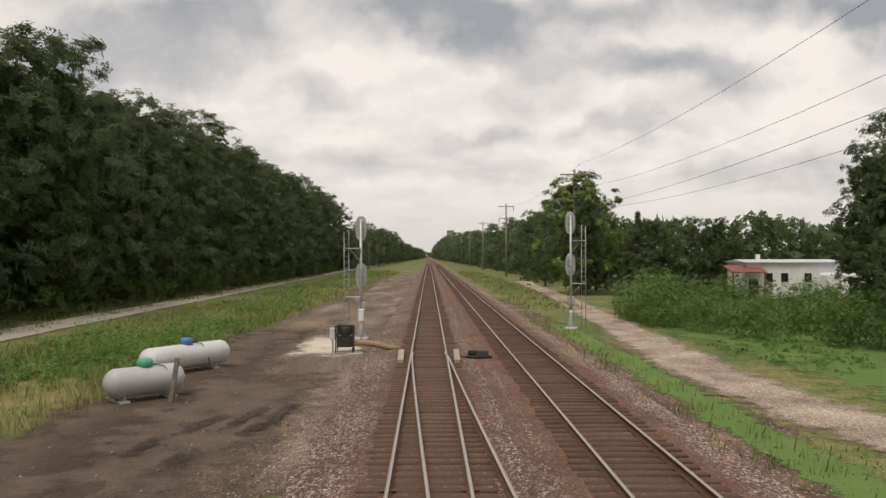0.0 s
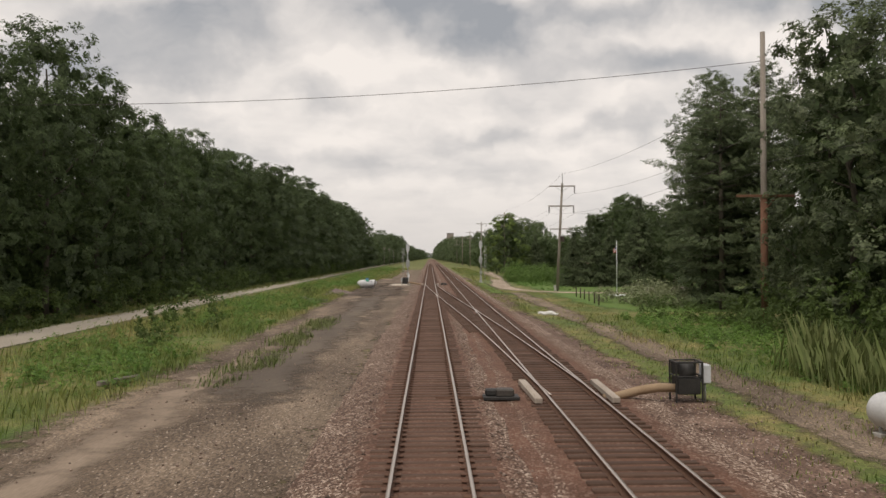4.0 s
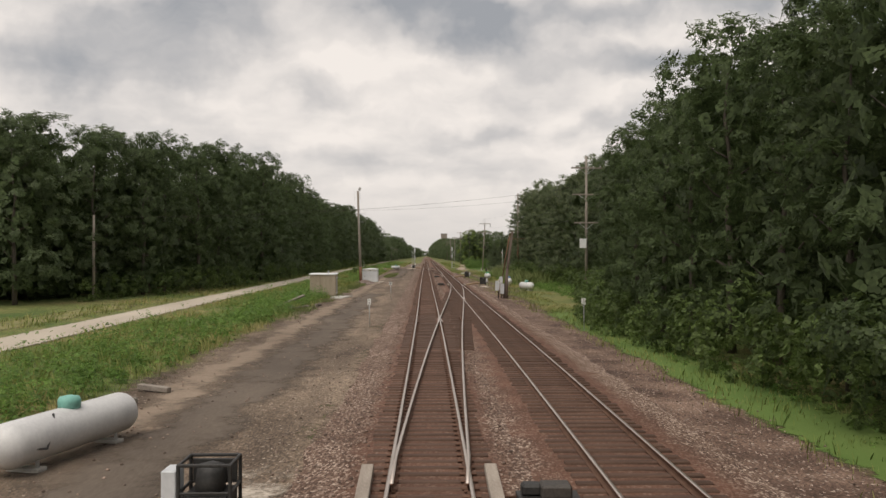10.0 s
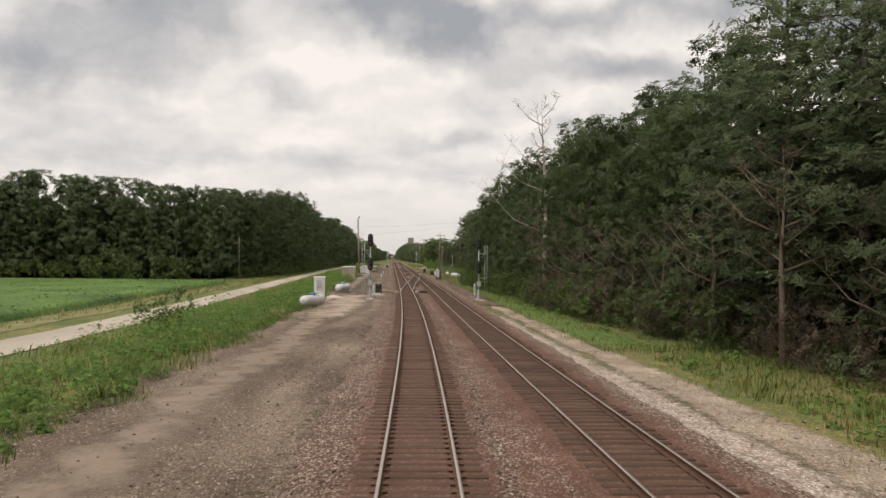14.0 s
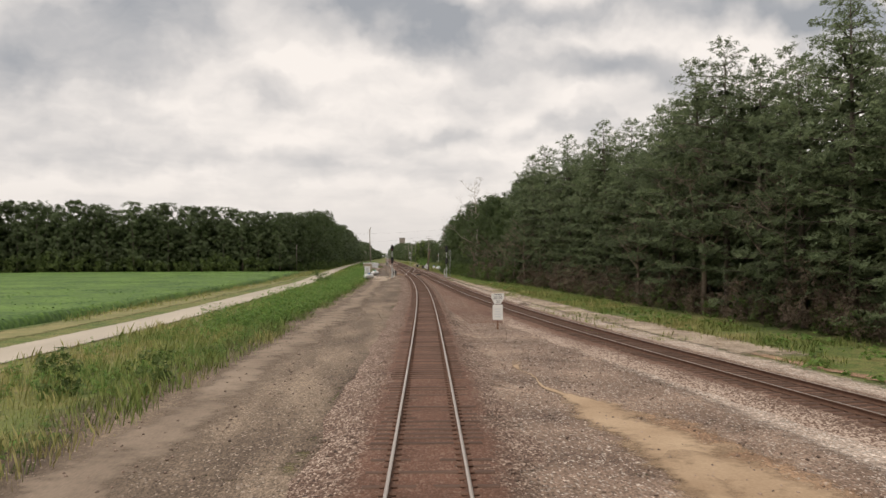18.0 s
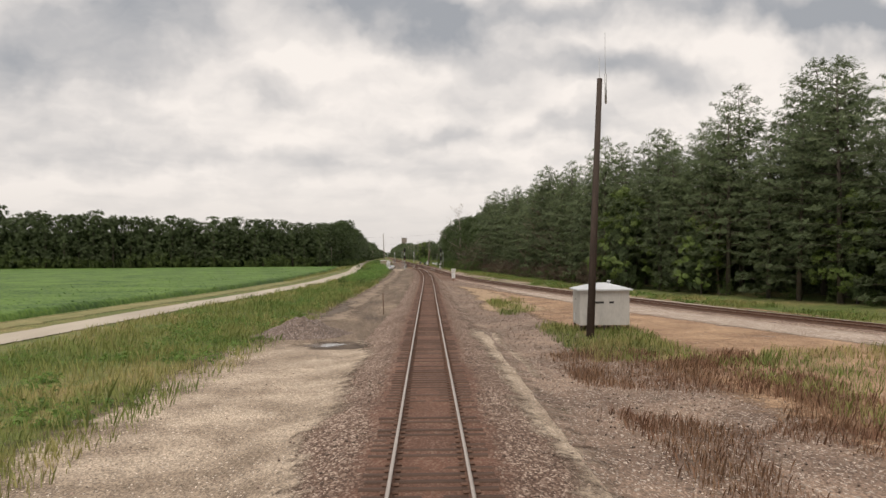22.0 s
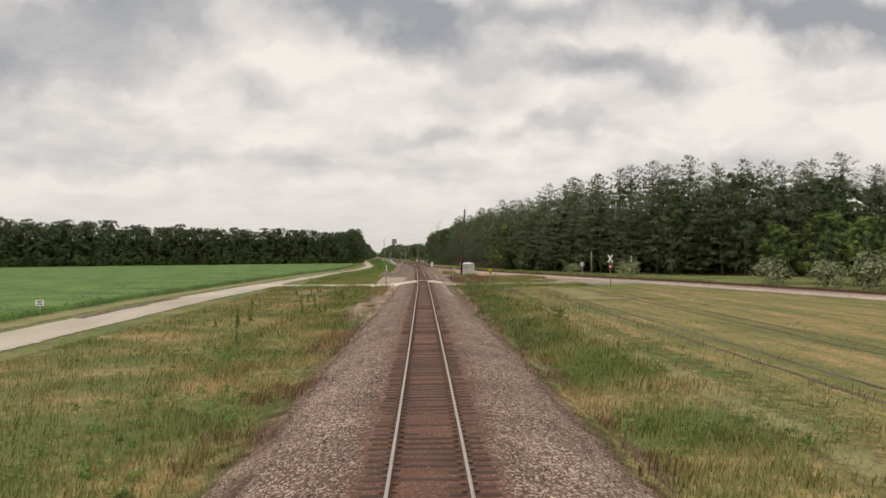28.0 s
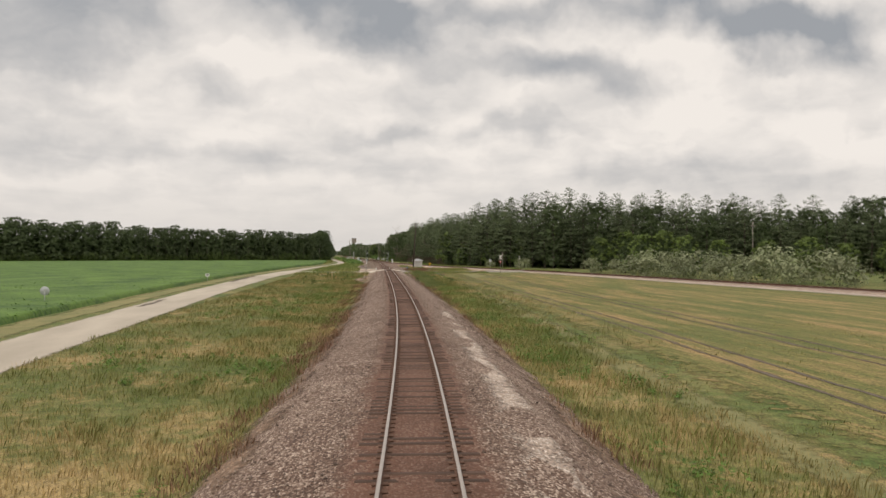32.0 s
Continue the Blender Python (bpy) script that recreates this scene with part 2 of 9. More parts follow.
    if ragged:  # the surface thins out in crumbs towards its rim
        at_ = n.new("ShaderNodeAttribute"); at_.attribute_name = "inner"
        cr = n.new("ShaderNodeTexNoise"); cr.inputs["Scale"].default_value, cr.inputs["Detail"].default_value, cr.inputs["Roughness"].default_value = ragged, 6.0, 0.65
        l.new(co.outputs["Object"], cr.inputs["Vector"])
        sm = n.new("ShaderNodeMath"); sm.operation = "ADD"
        wide_ = n.new("ShaderNodeMath"); wide_.operation = "MULTIPLY_ADD"; wide_.inputs[1].default_value, wide_.inputs[2].default_value = 2.0, -0.5
        l.new(cr.outputs["Fac"], wide_.inputs[0])
        l.new(at_.outputs["Fac"], sm.inputs[0]); l.new(wide_.outputs[0], sm.inputs[1])
        rg = n.new("ShaderNodeMapRange"); rg.interpolation_type = "SMOOTHSTEP"
        rg.inputs["From Min"].default_value, rg.inputs["From Max"].default_value = fade
        l.new(sm.outputs[0], rg.inputs["Value"])
        tr_ = n.new("ShaderNodeBsdfTransparent")
        mr_ = n.new("ShaderNodeMixShader")
        l.new(rg.outputs[0], mr_.inputs[0]); l.new(tr_.outputs[0], mr_.inputs[1]); l.new(sh, mr_.inputs[2]); sh = mr_.outputs[0]
    l.new(sh, out.inputs[0])
    MATS[name] = m
    return m


M_GRASS = surface("grass_ground", [(0.36, (0.070, 0.115, 0.026)), (0.66, (0.27, 0.215, 0.092)), (0.5, (0.135, 0.155, 0.045))], 0.12, 1.3, 0.38, 0.95, bump=0.4, bump_dist=0.1, spots=((0, 0, 0), 22.0, 0.0))
M_MEADOW = surface("rough_meadow_ground", [(0.41, (0.105, 0.130, 0.034)), (0.71, (0.40, 0.285, 0.135)), (0.51, (0.18, 0.172, 0.058)), (0.59, (0.31, 0.235, 0.10))], 0.16, 1.5, 0.40, 0.95, bump=0.4, bump_dist=0.1, spots=((0, 0, 0), 24.0, 0.0), ragged=1.2, fade=(0.5, 1.5))
M_LAWN = surface("mown_lawn", [(0.3, (0.075, 0.15, 0.028)), (0.7, (0.15, 0.215, 0.055))], 0.3, 14.0, 0.5, 0.95, bump=0.4, bump_dist=0.04, ragged=1.5)
M_HAY = surface("mown_hay_field", [(0.42, (0.118, 0.132, 0.036)), (0.70, (0.38, 0.252, 0.115)), (0.52, (0.190, 0.168, 0.055)), (0.60, (0.285, 0.206, 0.085))], 0.4, 3.0, 0.38, 0.95, bump=0.5, bump_dist=0.08, stretch=(1.7, 0.16, 1), ragged=1.0, spots=((0, 0, 0), 16.0, 0.0))
M_DIRT = surface("packed_dirt", [(0.36, (0.075, 0.053, 0.038)), (0.64, (0.30, 0.228, 0.165)), (0.5, (0.158, 0.116, 0.083))], 0.5, 22.0, 0.36, 0.95, bump=0.6, bump_dist=0.04, stretch=(1, 0.22, 1), spots=((0.34, 0.275, 0.22), 24.0, 0.05), ragged=1.6, fade=(0.6, 1.4))
M_ROAD = surface("chip_seal_road", [(0.3, (0.36, 0.31, 0.248)), (0.7, (0.56, 0.495, 0.405))], 0.3, 40.0, 0.35, 0.95, bump=0.3, bump_dist=0.01, stretch=(1, 0.25, 1), ragged=3.0)


def ballast_stone(name, dark, mid, pale, rust_a, rust_b):
    """Crushed stone: single stones by their cells; rust dust where the rails shed it, clean stone where it is fresh."""
    m = surface(name, [(0.3, rust_a), (0.7, rust_b)], 0.7, 20.0, 0.5, 0.92, bump=0)
    n, l = m.node_tree.nodes, m.node_tree.links
    b = next(k for k in n if k.type == "BSDF_PRINCIPLED")
    rust = next(k for k in n if k.type == "VALTORGB").outputs[0]
    co = next(k for k in n if k.type == "TEX_COORD").outputs["Object"]
    v = n.new("ShaderNodeTexVoronoi"); v.inputs["Scale"].default_value = 23.0
    lay = n.new("ShaderNodeMapping"); lay.inputs["Scale"].default_value = (1.0, 0.55, 1.0)
    l.new(co, lay.inputs[0]); l.new(lay.outputs[0], v.inputs["Vector"])
    sep = n.new("ShaderNodeSeparateColor"); l.new(v.outputs["Color"], sep.inputs[0])
    big = n.new("ShaderNodeTexNoise"); big.inputs["Scale"].default_value, big.inputs["Detail"].default_value = 0.35, 5.0
    l.new(co, big.inputs["Vector"])
    fresh = n.new("ShaderNodeAttribute"); fresh.attribute_name = "fresh"
    s1 = n.new("ShaderNodeMath"); s1.operation = "MULTIPLY_ADD"; s1.inputs[1].default_value, s1.inputs[2].default_value = 0.5, -0.25
    l.new(big.outputs["Fac"], s1.inputs[0])
    s2 = n.new("ShaderNodeMath"); s2.operation = "ADD"; l.new(s1.outputs[0], s2.inputs[0]); l.new(sep.outputs[0], s2.inputs[1])
    s3 = n.new("ShaderNodeMath"); s3.operation = "MULTIPLY_ADD"; s3.inputs[1].default_value = 0.45
    l.new(fresh.outputs["Fac"], s3.inputs[0]); l.new(s2.outputs[0], s3.inputs[2])
    ramp = n.new("ShaderNodeValToRGB")
    e = ramp.color_ramp.elements
    e[0].position, e[0].color = 0.05, (*dark, 1)
    e[1].position, e[1].color = 1.0, (*pale, 1)
    k = e.new(0.62); k.color = (*mid, 1)
    k = e.new(0.9); k.color = (*[0.45 * p + 0.55 * q for p, q in zip(pale, mid)], 1)
    l.new(s3.outputs[0], ramp.inputs[0])
    ra = n.new("ShaderNodeAttribute"); ra.attribute_name = "rust"
    fine = n.new("ShaderNodeTexNoise"); fine.inputs["Scale"].default_value, fine.inputs["Detail"].default_value = 2.2, 6.0
    l.new(co, fine.inputs["Vector"])
    t1 = n.new("ShaderNodeMath"); t1.operation = "ADD"; l.new(ra.outputs["Fac"], t1.inputs[0]); l.new(fine.outputs["Fac"], t1.inputs[1])
    mr = n.new("ShaderNodeMapRange"); mr.interpolation_type = "SMOOTHSTEP"
    mr.inputs["From Min"].default_value, mr.inputs["From Max"].default_value = 0.65, 1.35
    mr.inputs["To Max"].default_value = 0.78
    l.new(t1.outputs[0], mr.inputs["Value"])
    mx = n.new("ShaderNodeMix"); mx.data_type = "RGBA"
    l.new(mr.outputs[0], mx.inputs["Factor"]); l.new(ramp.outputs[0], mx.inputs["A"]); l.new(rust, mx.inputs["B"])
    l.new(mx.outputs["Result"], b.inputs["Base Color"])
    bp = n.new("ShaderNodeBump"); bp.inputs["Strength"].default_value, bp.inputs["Distance"].default_value = 0.6, 0.035
    bp.invert = True
    l.new(v.outputs["Distance"], bp.inputs["Height"]); l.new(bp.outputs[0], b.inputs["Normal"])
    return m


M_BALLAST = ballast_stone("crushed_stone_ballast", (0.062, 0.035, 0.025), (0.158, 0.096, 0.068), (0.50, 0.395, 0.32), (0.072, 0.034, 0.022), (0.205, 0.098, 0.063))
M_RAILTOP = surface("worn_steel_railhead", [(0.3, (0.46, 0.395, 0.35)), (0.7, (0.60, 0.53, 0.48))], 2.0, 40.0, 0.5, 0.4, 0.7, bump=0.05, spec=0.5)
M_RUST = surface("rusty_rail_steel", [(0.3, (0.085, 0.045, 0.03)), (0.7, (0.19, 0.105, 0.07))], 3.0, 50.0, 0.5, 0.85, 0.1)
M_TIE = surface("creosoted_timber_tie", [(0.3, (0.042, 0.025, 0.018)), (0.7, (0.132, 0.078, 0.055))], 2.5, 30.0, 0.5, 0.9, spread=0.35, per_island=0.3, stretch=(0.5, 4, 2))
M_LEAF = surface("broad_leaves", [(0.3, (0.056, 0.086, 0.034)), (0.7, (0.126, 0.170, 0.070))], 0.5, 8.0, 0.5, 0.6, bump=0, spread=0.24, per_island=0.2, through_light=0.5, spec=0.3, leaflets=(7.5, 0.53))
M_LEAF_IN = surface("inner_leaves", [(0.3, (0.056, 0.086, 0.034)), (0.7, (0.126, 0.170, 0.070))], 0.5, 8.0, 0.5, 0.6, bump=0, spread=0.24, per_island=0.2, through_light=0.5, spec=0.3, leaflets=(4.5, 0.66))
M_NEEDLE = surface("pine_needles", [(0.3, (0.088, 0.124, 0.066)), (0.7, (0.19, 0.228, 0.116))], 0.5, 8.0, 0.5, 0.65, bump=0, spread=0.3, per_island=0.3, through_light=0.5, spec=0.25, leaflets=(10.0, 0.52))
M_NEEDLE_IN = surface("inner_needles", [(0.3, (0.088, 0.124, 0.066)), (0.7, (0.19, 0.228, 0.116))], 0.5, 8.0, 0.5, 0.65, bump=0, spread=0.3, per_island=0.3, through_light=0.5, spec=0.25, leaflets=(5.0, 0.66))
M_WEED = surface("weed_leaves", [(0.3, (0.105, 0.195, 0.040)), (0.7, (0.21, 0.32, 0.085))], 0.4, 6.0, 0.5, 0.6, bump=0, per_island=0.3, through_light=0.5)
M_WEEDLEAF = surface("weed_foliage", [(0.3, (0.095, 0.185, 0.036)), (0.7, (0.20, 0.32, 0.08))], 0.4, 6.0, 0.5, 0.6, bump=0, per_island=0.3, through_light=0.5, leaflets=(17.0, 0.55))
M_BLADE = surface("grass_blades", [(0.36, (0.165, 0.255, 0.064)), (0.66, (0.52, 0.43, 0.20)), (0.5, (0.29, 0.325, 0.102))], 0.12, 1.3, 0.38, 0.7, bump=0, per_island=0.16, through_light=0.5)
M_STRAW = surface("meadow_blades", [(0.41, (0.215, 0.25, 0.075)), (0.71, (0.58, 0.42, 0.20)), (0.51, (0.28, 0.265, 0.092)), (0.59, (0.47, 0.36, 0.16))], 0.16, 1.5, 0.40, 0.75, bump=0, per_island=0.16, through_light=0.5)
M_REED = surface("reed_blades", [(0.34, (0.13, 0.19, 0.055)), (0.66, (0.29, 0.32, 0.13))], 0.4, 2.0, 0.4, 0.7, bump=0, per_island=0.16, through_light=0.5)
M_CROP = surface("crop_leaves", [(0.38, (0.044, 0.108, 0.014)), (0.62, (0.165, 0.285, 0.048))], 0.12, 2.4, 0.5, 0.6, bump=1.0, bump_dist=0.3, per_island=0.2, through_light=0.2)
M_BARK = surface("grey_bark", [(0.3, (0.055, 0.045, 0.036)), (0.7, (0.16, 0.135, 0.11))], 3.0, 20.0, 0.5, 0.95, bump=0.6, stretch=(2, 2, 0.5))

# ---- the line of the track ----
KAPPA = [0.003, 0.004, -0.007, -0.014, -0.083, 0.11, 0.124, 0.086, 0.365, 0.523, 0.438, 0.237, 0.102, -0.003, -0.051, 0.0, 0.204, 0.118, -0.048, 0.072, 0.237, 0.449, 0.689, 0.862, 0.862, 0.862]  # bend per km, every 30 m
_S = np.arange(0, 900, 1.0)
_kap = np.interp(_S, np.arange(len(KAPPA)) * 30.0, KAPPA) * 1e-3
_h = np.concatenate([[0], np.cumsum((_kap[1:] + _kap[:-1]) / 2)])
_hm = (_h[1:] + _h[:-1]) / 2
_X = -np.concatenate([[0], np.cumsum(np.sin(_hm))])
_Y = -np.concatenate([[0], np.cumsum(np.cos(_hm))])


def main_line(u):
    """Centre and bearing of the main track at chainage u (along +y; the first straight has x = 0)."""
    if u >= 0:
        return 0.0, u, 0.0
    s = -u
    return float(np.interp(s, _S, _X)), float(np.interp(s, _S, _Y)), float(np.interp(s, _S, _h))


_ty = np.array([-900, -760, -650, -594, -537, -487, -442, -414, -382, -350, -335, -320, -300, -286, -264, -240, -220, -200, -180, -100, 3000.0])
_tx = np.array([86, 70, 58, 50, 42, 33, 22, 14.5, 9.2, 5.8, 4.75, 4.15, 3.65, 3.52, 3.62, 3.74, 3.87, 4.05, 4.2, 4.25, 4.25])
_tz = np.array([-1.3, -1.2, -1.1, -1.0, -0.8, -0.5, -0.3, -0.12, -0.05, 0, 0, 0, 0, 0, 0, 0, 0, 0, 0, 0, 0.0])
_g = np.arange(-880, 400, 2.0)
_w = np.hanning(17); _w /= _w.sum()
_gx = np.convolve(np.pad(np.interp(_g, _ty, _tx), 8, mode="edge"), _w, "valid")
_gz = np.convolve(np.pad(np.interp(_g, _ty, _tz), 8, mode="edge"), _w, "valid")


def second_line(y):
    """Centre, bearing and rail height of the second track at y."""
    if y > 390:
        return 4.3, y, 0.0, 0.0
    x0, x1 = np.interp(y - 1, _g, _gx), np.interp(y + 1, _g, _gx)
    return float(np.interp(y, _g, _gx)), y, float(math.atan2(x1 - x0, 2)), float(np.interp(y, _g, _gz))


def at(u, lat, z=0.0):
    x, y, h = main_line(u)
    return (x + lat * math.cos(h), y - lat * math.sin(h), z)


_gy = np.array([-5000, -660, -560, -480, -440, -400, 5000.0])
_ghz = np.array([-2.0, -1.9, -1.35, -0.85, -0.6, -0.4, -0.4])


def ground_z(y):
    return float(np.interp(y, _gy, _ghz))


# ---- mesh helpers ----
def mesh_np(name, verts, faces, mat):
    me = bpy.data.meshes.new(name)
    v = np.asarray(verts, dtype=np.float32).reshape(-1, 3)
    me.vertices.add(len(v)); me.vertices.foreach_set("co", v.ravel())
    if isinstance(faces, np.ndarray):
        k = faces.shape[1]
        flat = faces.astype(np.int32).ravel()
        starts = np.arange(0, len(flat), k, dtype=np.int32)
    else:
        flat = np.fromiter((i for f in faces for i in f), dtype=np.int32)
        starts = np.cumsum([0] + [len(f) for f in faces[:-1]]).astype(np.int32)
    me.loops.add(len(flat)); me.loops.foreach_set("vertex_index", flat)
    me.polygons.add(len(starts)); me.polygons.foreach_set("loop_start", starts)
    me.update(calc_edges=True); me.validate()
    for mm in (mat if isinstance(mat, (list, tuple)) else [mat]):
        me.materials.append(mm)
    return me


def mark(me, **values):
    """Store a share between 0 and 1 at every corner point of a mesh."""
    for k, val in values.items():
        me.attributes.new(k, "FLOAT", "POINT").data.foreach_set("value", np.clip(np.asarray(val, dtype=np.float32), 0, 1))
    return me


def floor_z(P):
    """Height of ground or ballast slope under places (x, y)."""
    P = np.asarray(P, float)
    g = np.interp(P[:, 1], _gy, _ghz)
    mx_ = np.where(P[:, 1] > 0, 0.0, np.interp(-P[:, 1], -_Y, _X))
    la = np.abs(P[:, 0] - mx_)
    return np.maximum(g, np.interp(la, [0, 0.85, 1.3, 1.75, 3.4, 6.7], [-0.180, -0.188, -0.188, -0.215, -0.5, -2.2]))


def part_mesh(name, me, parent, label="", m=None):
    ob = new(name, me)
    ob.parent = parent
    if m is not None:
        ob.matrix_basis = m
    if label:
        ob["label"] = label
    return ob


def part(name, bm, material, parent, label=""):
    me = bpy.data.meshes.new(name)
    bm.to_mesh(me); bm.free()
    for mm in (material if isinstance(material, (list, tuple)) else [material]):
        me.materials.append(mm)
    return part_mesh(name, me, parent, label)


def empty_thing(name, label, category, loc=(0, 0, 0), rz=0.0, group="", kind=""):
    ob = new(name)
    ob.empty_display_size = 0.2
    ob.matrix_basis = pose(*loc, 0, 0, rz)
    return tagged(ob, label, category, group, kind)


def sweep(frames, profile, closed=True):
    """A profile (lat, z) pushed along frames (x, y, bearing, dz); returns verts and faces."""
    k, v, f = len(profile), [], []
    for x, y, h, dz in frames:
        ch, sh = math.cos(h), math.sin(h)
        v += [(x + a * ch, y - a * sh, z + dz) for a, z in profile]
    for i in range(len(frames) - 1):
        for j in range(k if closed else k - 1):
            a, b = i * k + j, i * k + (j + 1) % k
            f.append((a, b, b + k, a + k))
    if closed:
        f.append(tuple(range(k))[::-1]); f.append(tuple(range((len(frames) - 1) * k, len(frames) * k)))
    return v, f


def steps(a, b, d):
    n = max(1, int(round(abs(b - a) / d)))
    return [a + (b - a) * i / n for i in range(n + 1)]


def line_frames(us, off=0.0, dz=0.0):
    r = []
    for u in us:
        x, y, h = main_line(u)
        r.append((x + off * math.cos(h), y - off * math.sin(h), h, dz))
    return r


def line2_frames(ys, off=0.0):
    r = []
    for yy in ys:
        x, y, h, z = second_line(yy)
        r.append((x + off * math.cos(h), y - off * math.sin(h), h, z))
    return r

# ---- ground ----
def grid_sheet(name, xs, ys, zf, mat):
    xs, ys = np.array(xs), np.array(ys)
    v = [(x, y, zf(x, y)) for y in ys for x in xs]
    nx = len(xs)
    i, j = np.meshgrid(np.arange(nx - 1), np.arange(len(ys) - 1))
    a = (j * nx + i).ravel()
    return mesh_np(name, v, np.stack([a, a + 1, a + 1 + nx, a + nx], 1), mat)


gx = [-4800, -3000, -1800, -1000, -600, -350] + list(range(-220, 221, 20)) + [350, 600, 1000, 1800, 3000, 4800]
gy = [-4800, -3000, -1800, -1200] + [-900, -800, -720] + list(range(-660, -370, 10)) + [-300, -200, -100, 0, 100, 200, 300, 600, 1000, 1800, 3000, 4800]
ground = new("ground", grid_sheet("ground", gx, gy, lambda x, y: ground_z(y), M_GRASS))
tagged(ground, "rough green and dry grass ground beside the railway", "ground", kind="structure")


def ribbon(name, centre, half_l, half_r, mat, lift, label, category, jag=0.25, step=2.0, seed=1, across=8, rim=1.0):
    """A strip of surface on the ground along centre points (x, y), with ragged edges."""
    rng = random.Random(seed)
    pts = []
    for (x0, y0), (x1, y1) in zip(centre[:-1], centre[1:]):
        n = max(1, int(math.hypot(x1 - x0, y1 - y0) / step))
        pts += [(x0 + (x1 - x0) * i / n, y0 + (y1 - y0) * i / n) for i in range(n)]
    pts.append(centre[-1])
    if len(pts) > 12:
        a = np.array(pts); w = np.ones(9) / 9
        sm = np.stack([np.convolve(np.pad(a[:, k], 4, mode="edge"), w, "valid") for k in (0, 1)], 1)
        sm[0], sm[-1] = a[0], a[-1]
        pts = [tuple(p) for p in sm]
    v, f, inner = [], [], []
    for i, (x, y) in enumerate(pts):
        p, q = pts[max(0, i - 1)], pts[min(len(pts) - 1, i + 1)]
        d = math.hypot(q[0] - p[0], q[1] - p[1]) or 1
        nx_, ny_ = (q[1] - p[1]) / d, -(q[0] - p[0]) / d
        if q[1] < p[1]:
            nx_, ny_ = -nx_, -ny_
        hl = (half_l(y) if callable(half_l) else half_l) + jag * (noise.noise((x * 0.3, y * 0.3, seed)) * 1.4 + rng.uniform(-0.3, 0.3))
        hr = (half_r(y) if callable(half_r) else half_r) + jag * (noise.noise((x * 0.3, y * 0.3, seed + 9.5)) * 1.4 + rng.uniform(-0.3, 0.3))
        for k in range(across + 1):
            o = -hl + (hl + hr) * k / across
            X, Y = x + nx_ * o, y + ny_ * o
            v.append((X, Y, ground_z(Y) + lift))
            inner.append(min((hl + hr) * min(k, across - k) / across / rim, min(i, len(pts) - 1 - i) * step / 2.5))
    k = across + 1
    for i in range(len(pts) - 1):
        for j in range(across):
            a = i * k + j
            f.append((a, a + 1, a + 1 + k, a + k))
    ob = new(name, mark(mesh_np(name, v, f, mat), inner=inner))
    return tagged(ob, label, category, kind="structure")


def along(u0, u1, lat, step=20.0):
    return [at(u, lat)[:2] for u in steps(u0, u1, step)]


ROAD = [(-27.5, 900), (-26.5, 300), (-24.6, 50), (-22.8, -86), (-21.8, -152), (-20.0, -240), (-22.2, -328), (-25.6, -368), (-33.5, -430), (-38.5, -470), (-42.5, -506), (-45.5, -570), (-46.6, -638), (-48, -760)]
ribbon("road_west", ROAD, lambda y: 1.9 + 0.9 * (y < -460), lambda y: 1.9 + 1.9 * min(1, max(0, (-450 - y) / 30)), M_ROAD, 0.06, "pale grey chip-sealed country road along the railway", "road", 0.12, 3.0, 3, 8, 0.45)
ribbon("dirt_track", along(200, -466, -6.6), 4.6, 5.4, M_DIRT, 0.03, "packed grey-brown dirt service track with wheel ruts", "dirt track", 0.6, 2.0, 5, 14, 2.0)

# ---- ballast ----
BED = [(a, z) for a, z in np.column_stack([np.array([-6.7, -5.0, -4.2, -3.4, -2.6, -1.95, -1.6, -1.3, -0.85, 0, 0.85, 1.3, 1.6, 1.95, 2.6, 3.4, 4.2, 5.0, 6.7]), np.array([-2.2, -1.32, -0.91, -0.5, -0.34, -0.235, -0.205, -0.188, -0.188, -0.180, -0.188, -0.188, -0.205, -0.235, -0.34, -0.5, -0.91, -1.32, -2.2])])]


def ballast(name, frames, rust_width, fresh, label, seed, wide=1.0, drop=0.0, fill=lambda y: 0.0, clean=lambda y: 0.0):
    v, f = sweep(frames, [(a * wide, z - drop) for a, z in BED], closed=False)
    v = np.array(v)
    k = len(BED)
    la = np.tile([abs(a) for a, _ in BED], len(frames))
    nz = np.array([noise.noise((x * 0.45, y * 0.45, seed)) + 0.6 * noise.noise((x * 1.3, y * 1.3, seed + 4)) for x, y, _ in v])
    v[:, 2] += nz * np.interp(la, [0, 1.7, 2.2, 6.7], [0.012, 0.015, 0.05, 0.16]) + np.repeat([fill(p[1]) for p in frames], k) * np.interp(la, [1.3, 2.0], [1, 0])
    rust = np.interp(la - 0.25 * nz + np.repeat([clean(p[1]) for p in frames], k), [rust_width - 0.45, rust_width + 0.55], [1, 0]) * np.interp(la, [0, 1.4, 1.8], [1, 1, 0.95])
    fr = np.repeat([fresh(p[1]) for p in frames], k) * np.interp(la, [1.6, 2.6], [0.25, 1.0])
    return tagged(new(name, mark(mesh_np(name, v, f, M_BALLAST), rust=rust, fresh=fr)), label, "ballast", kind="structure")


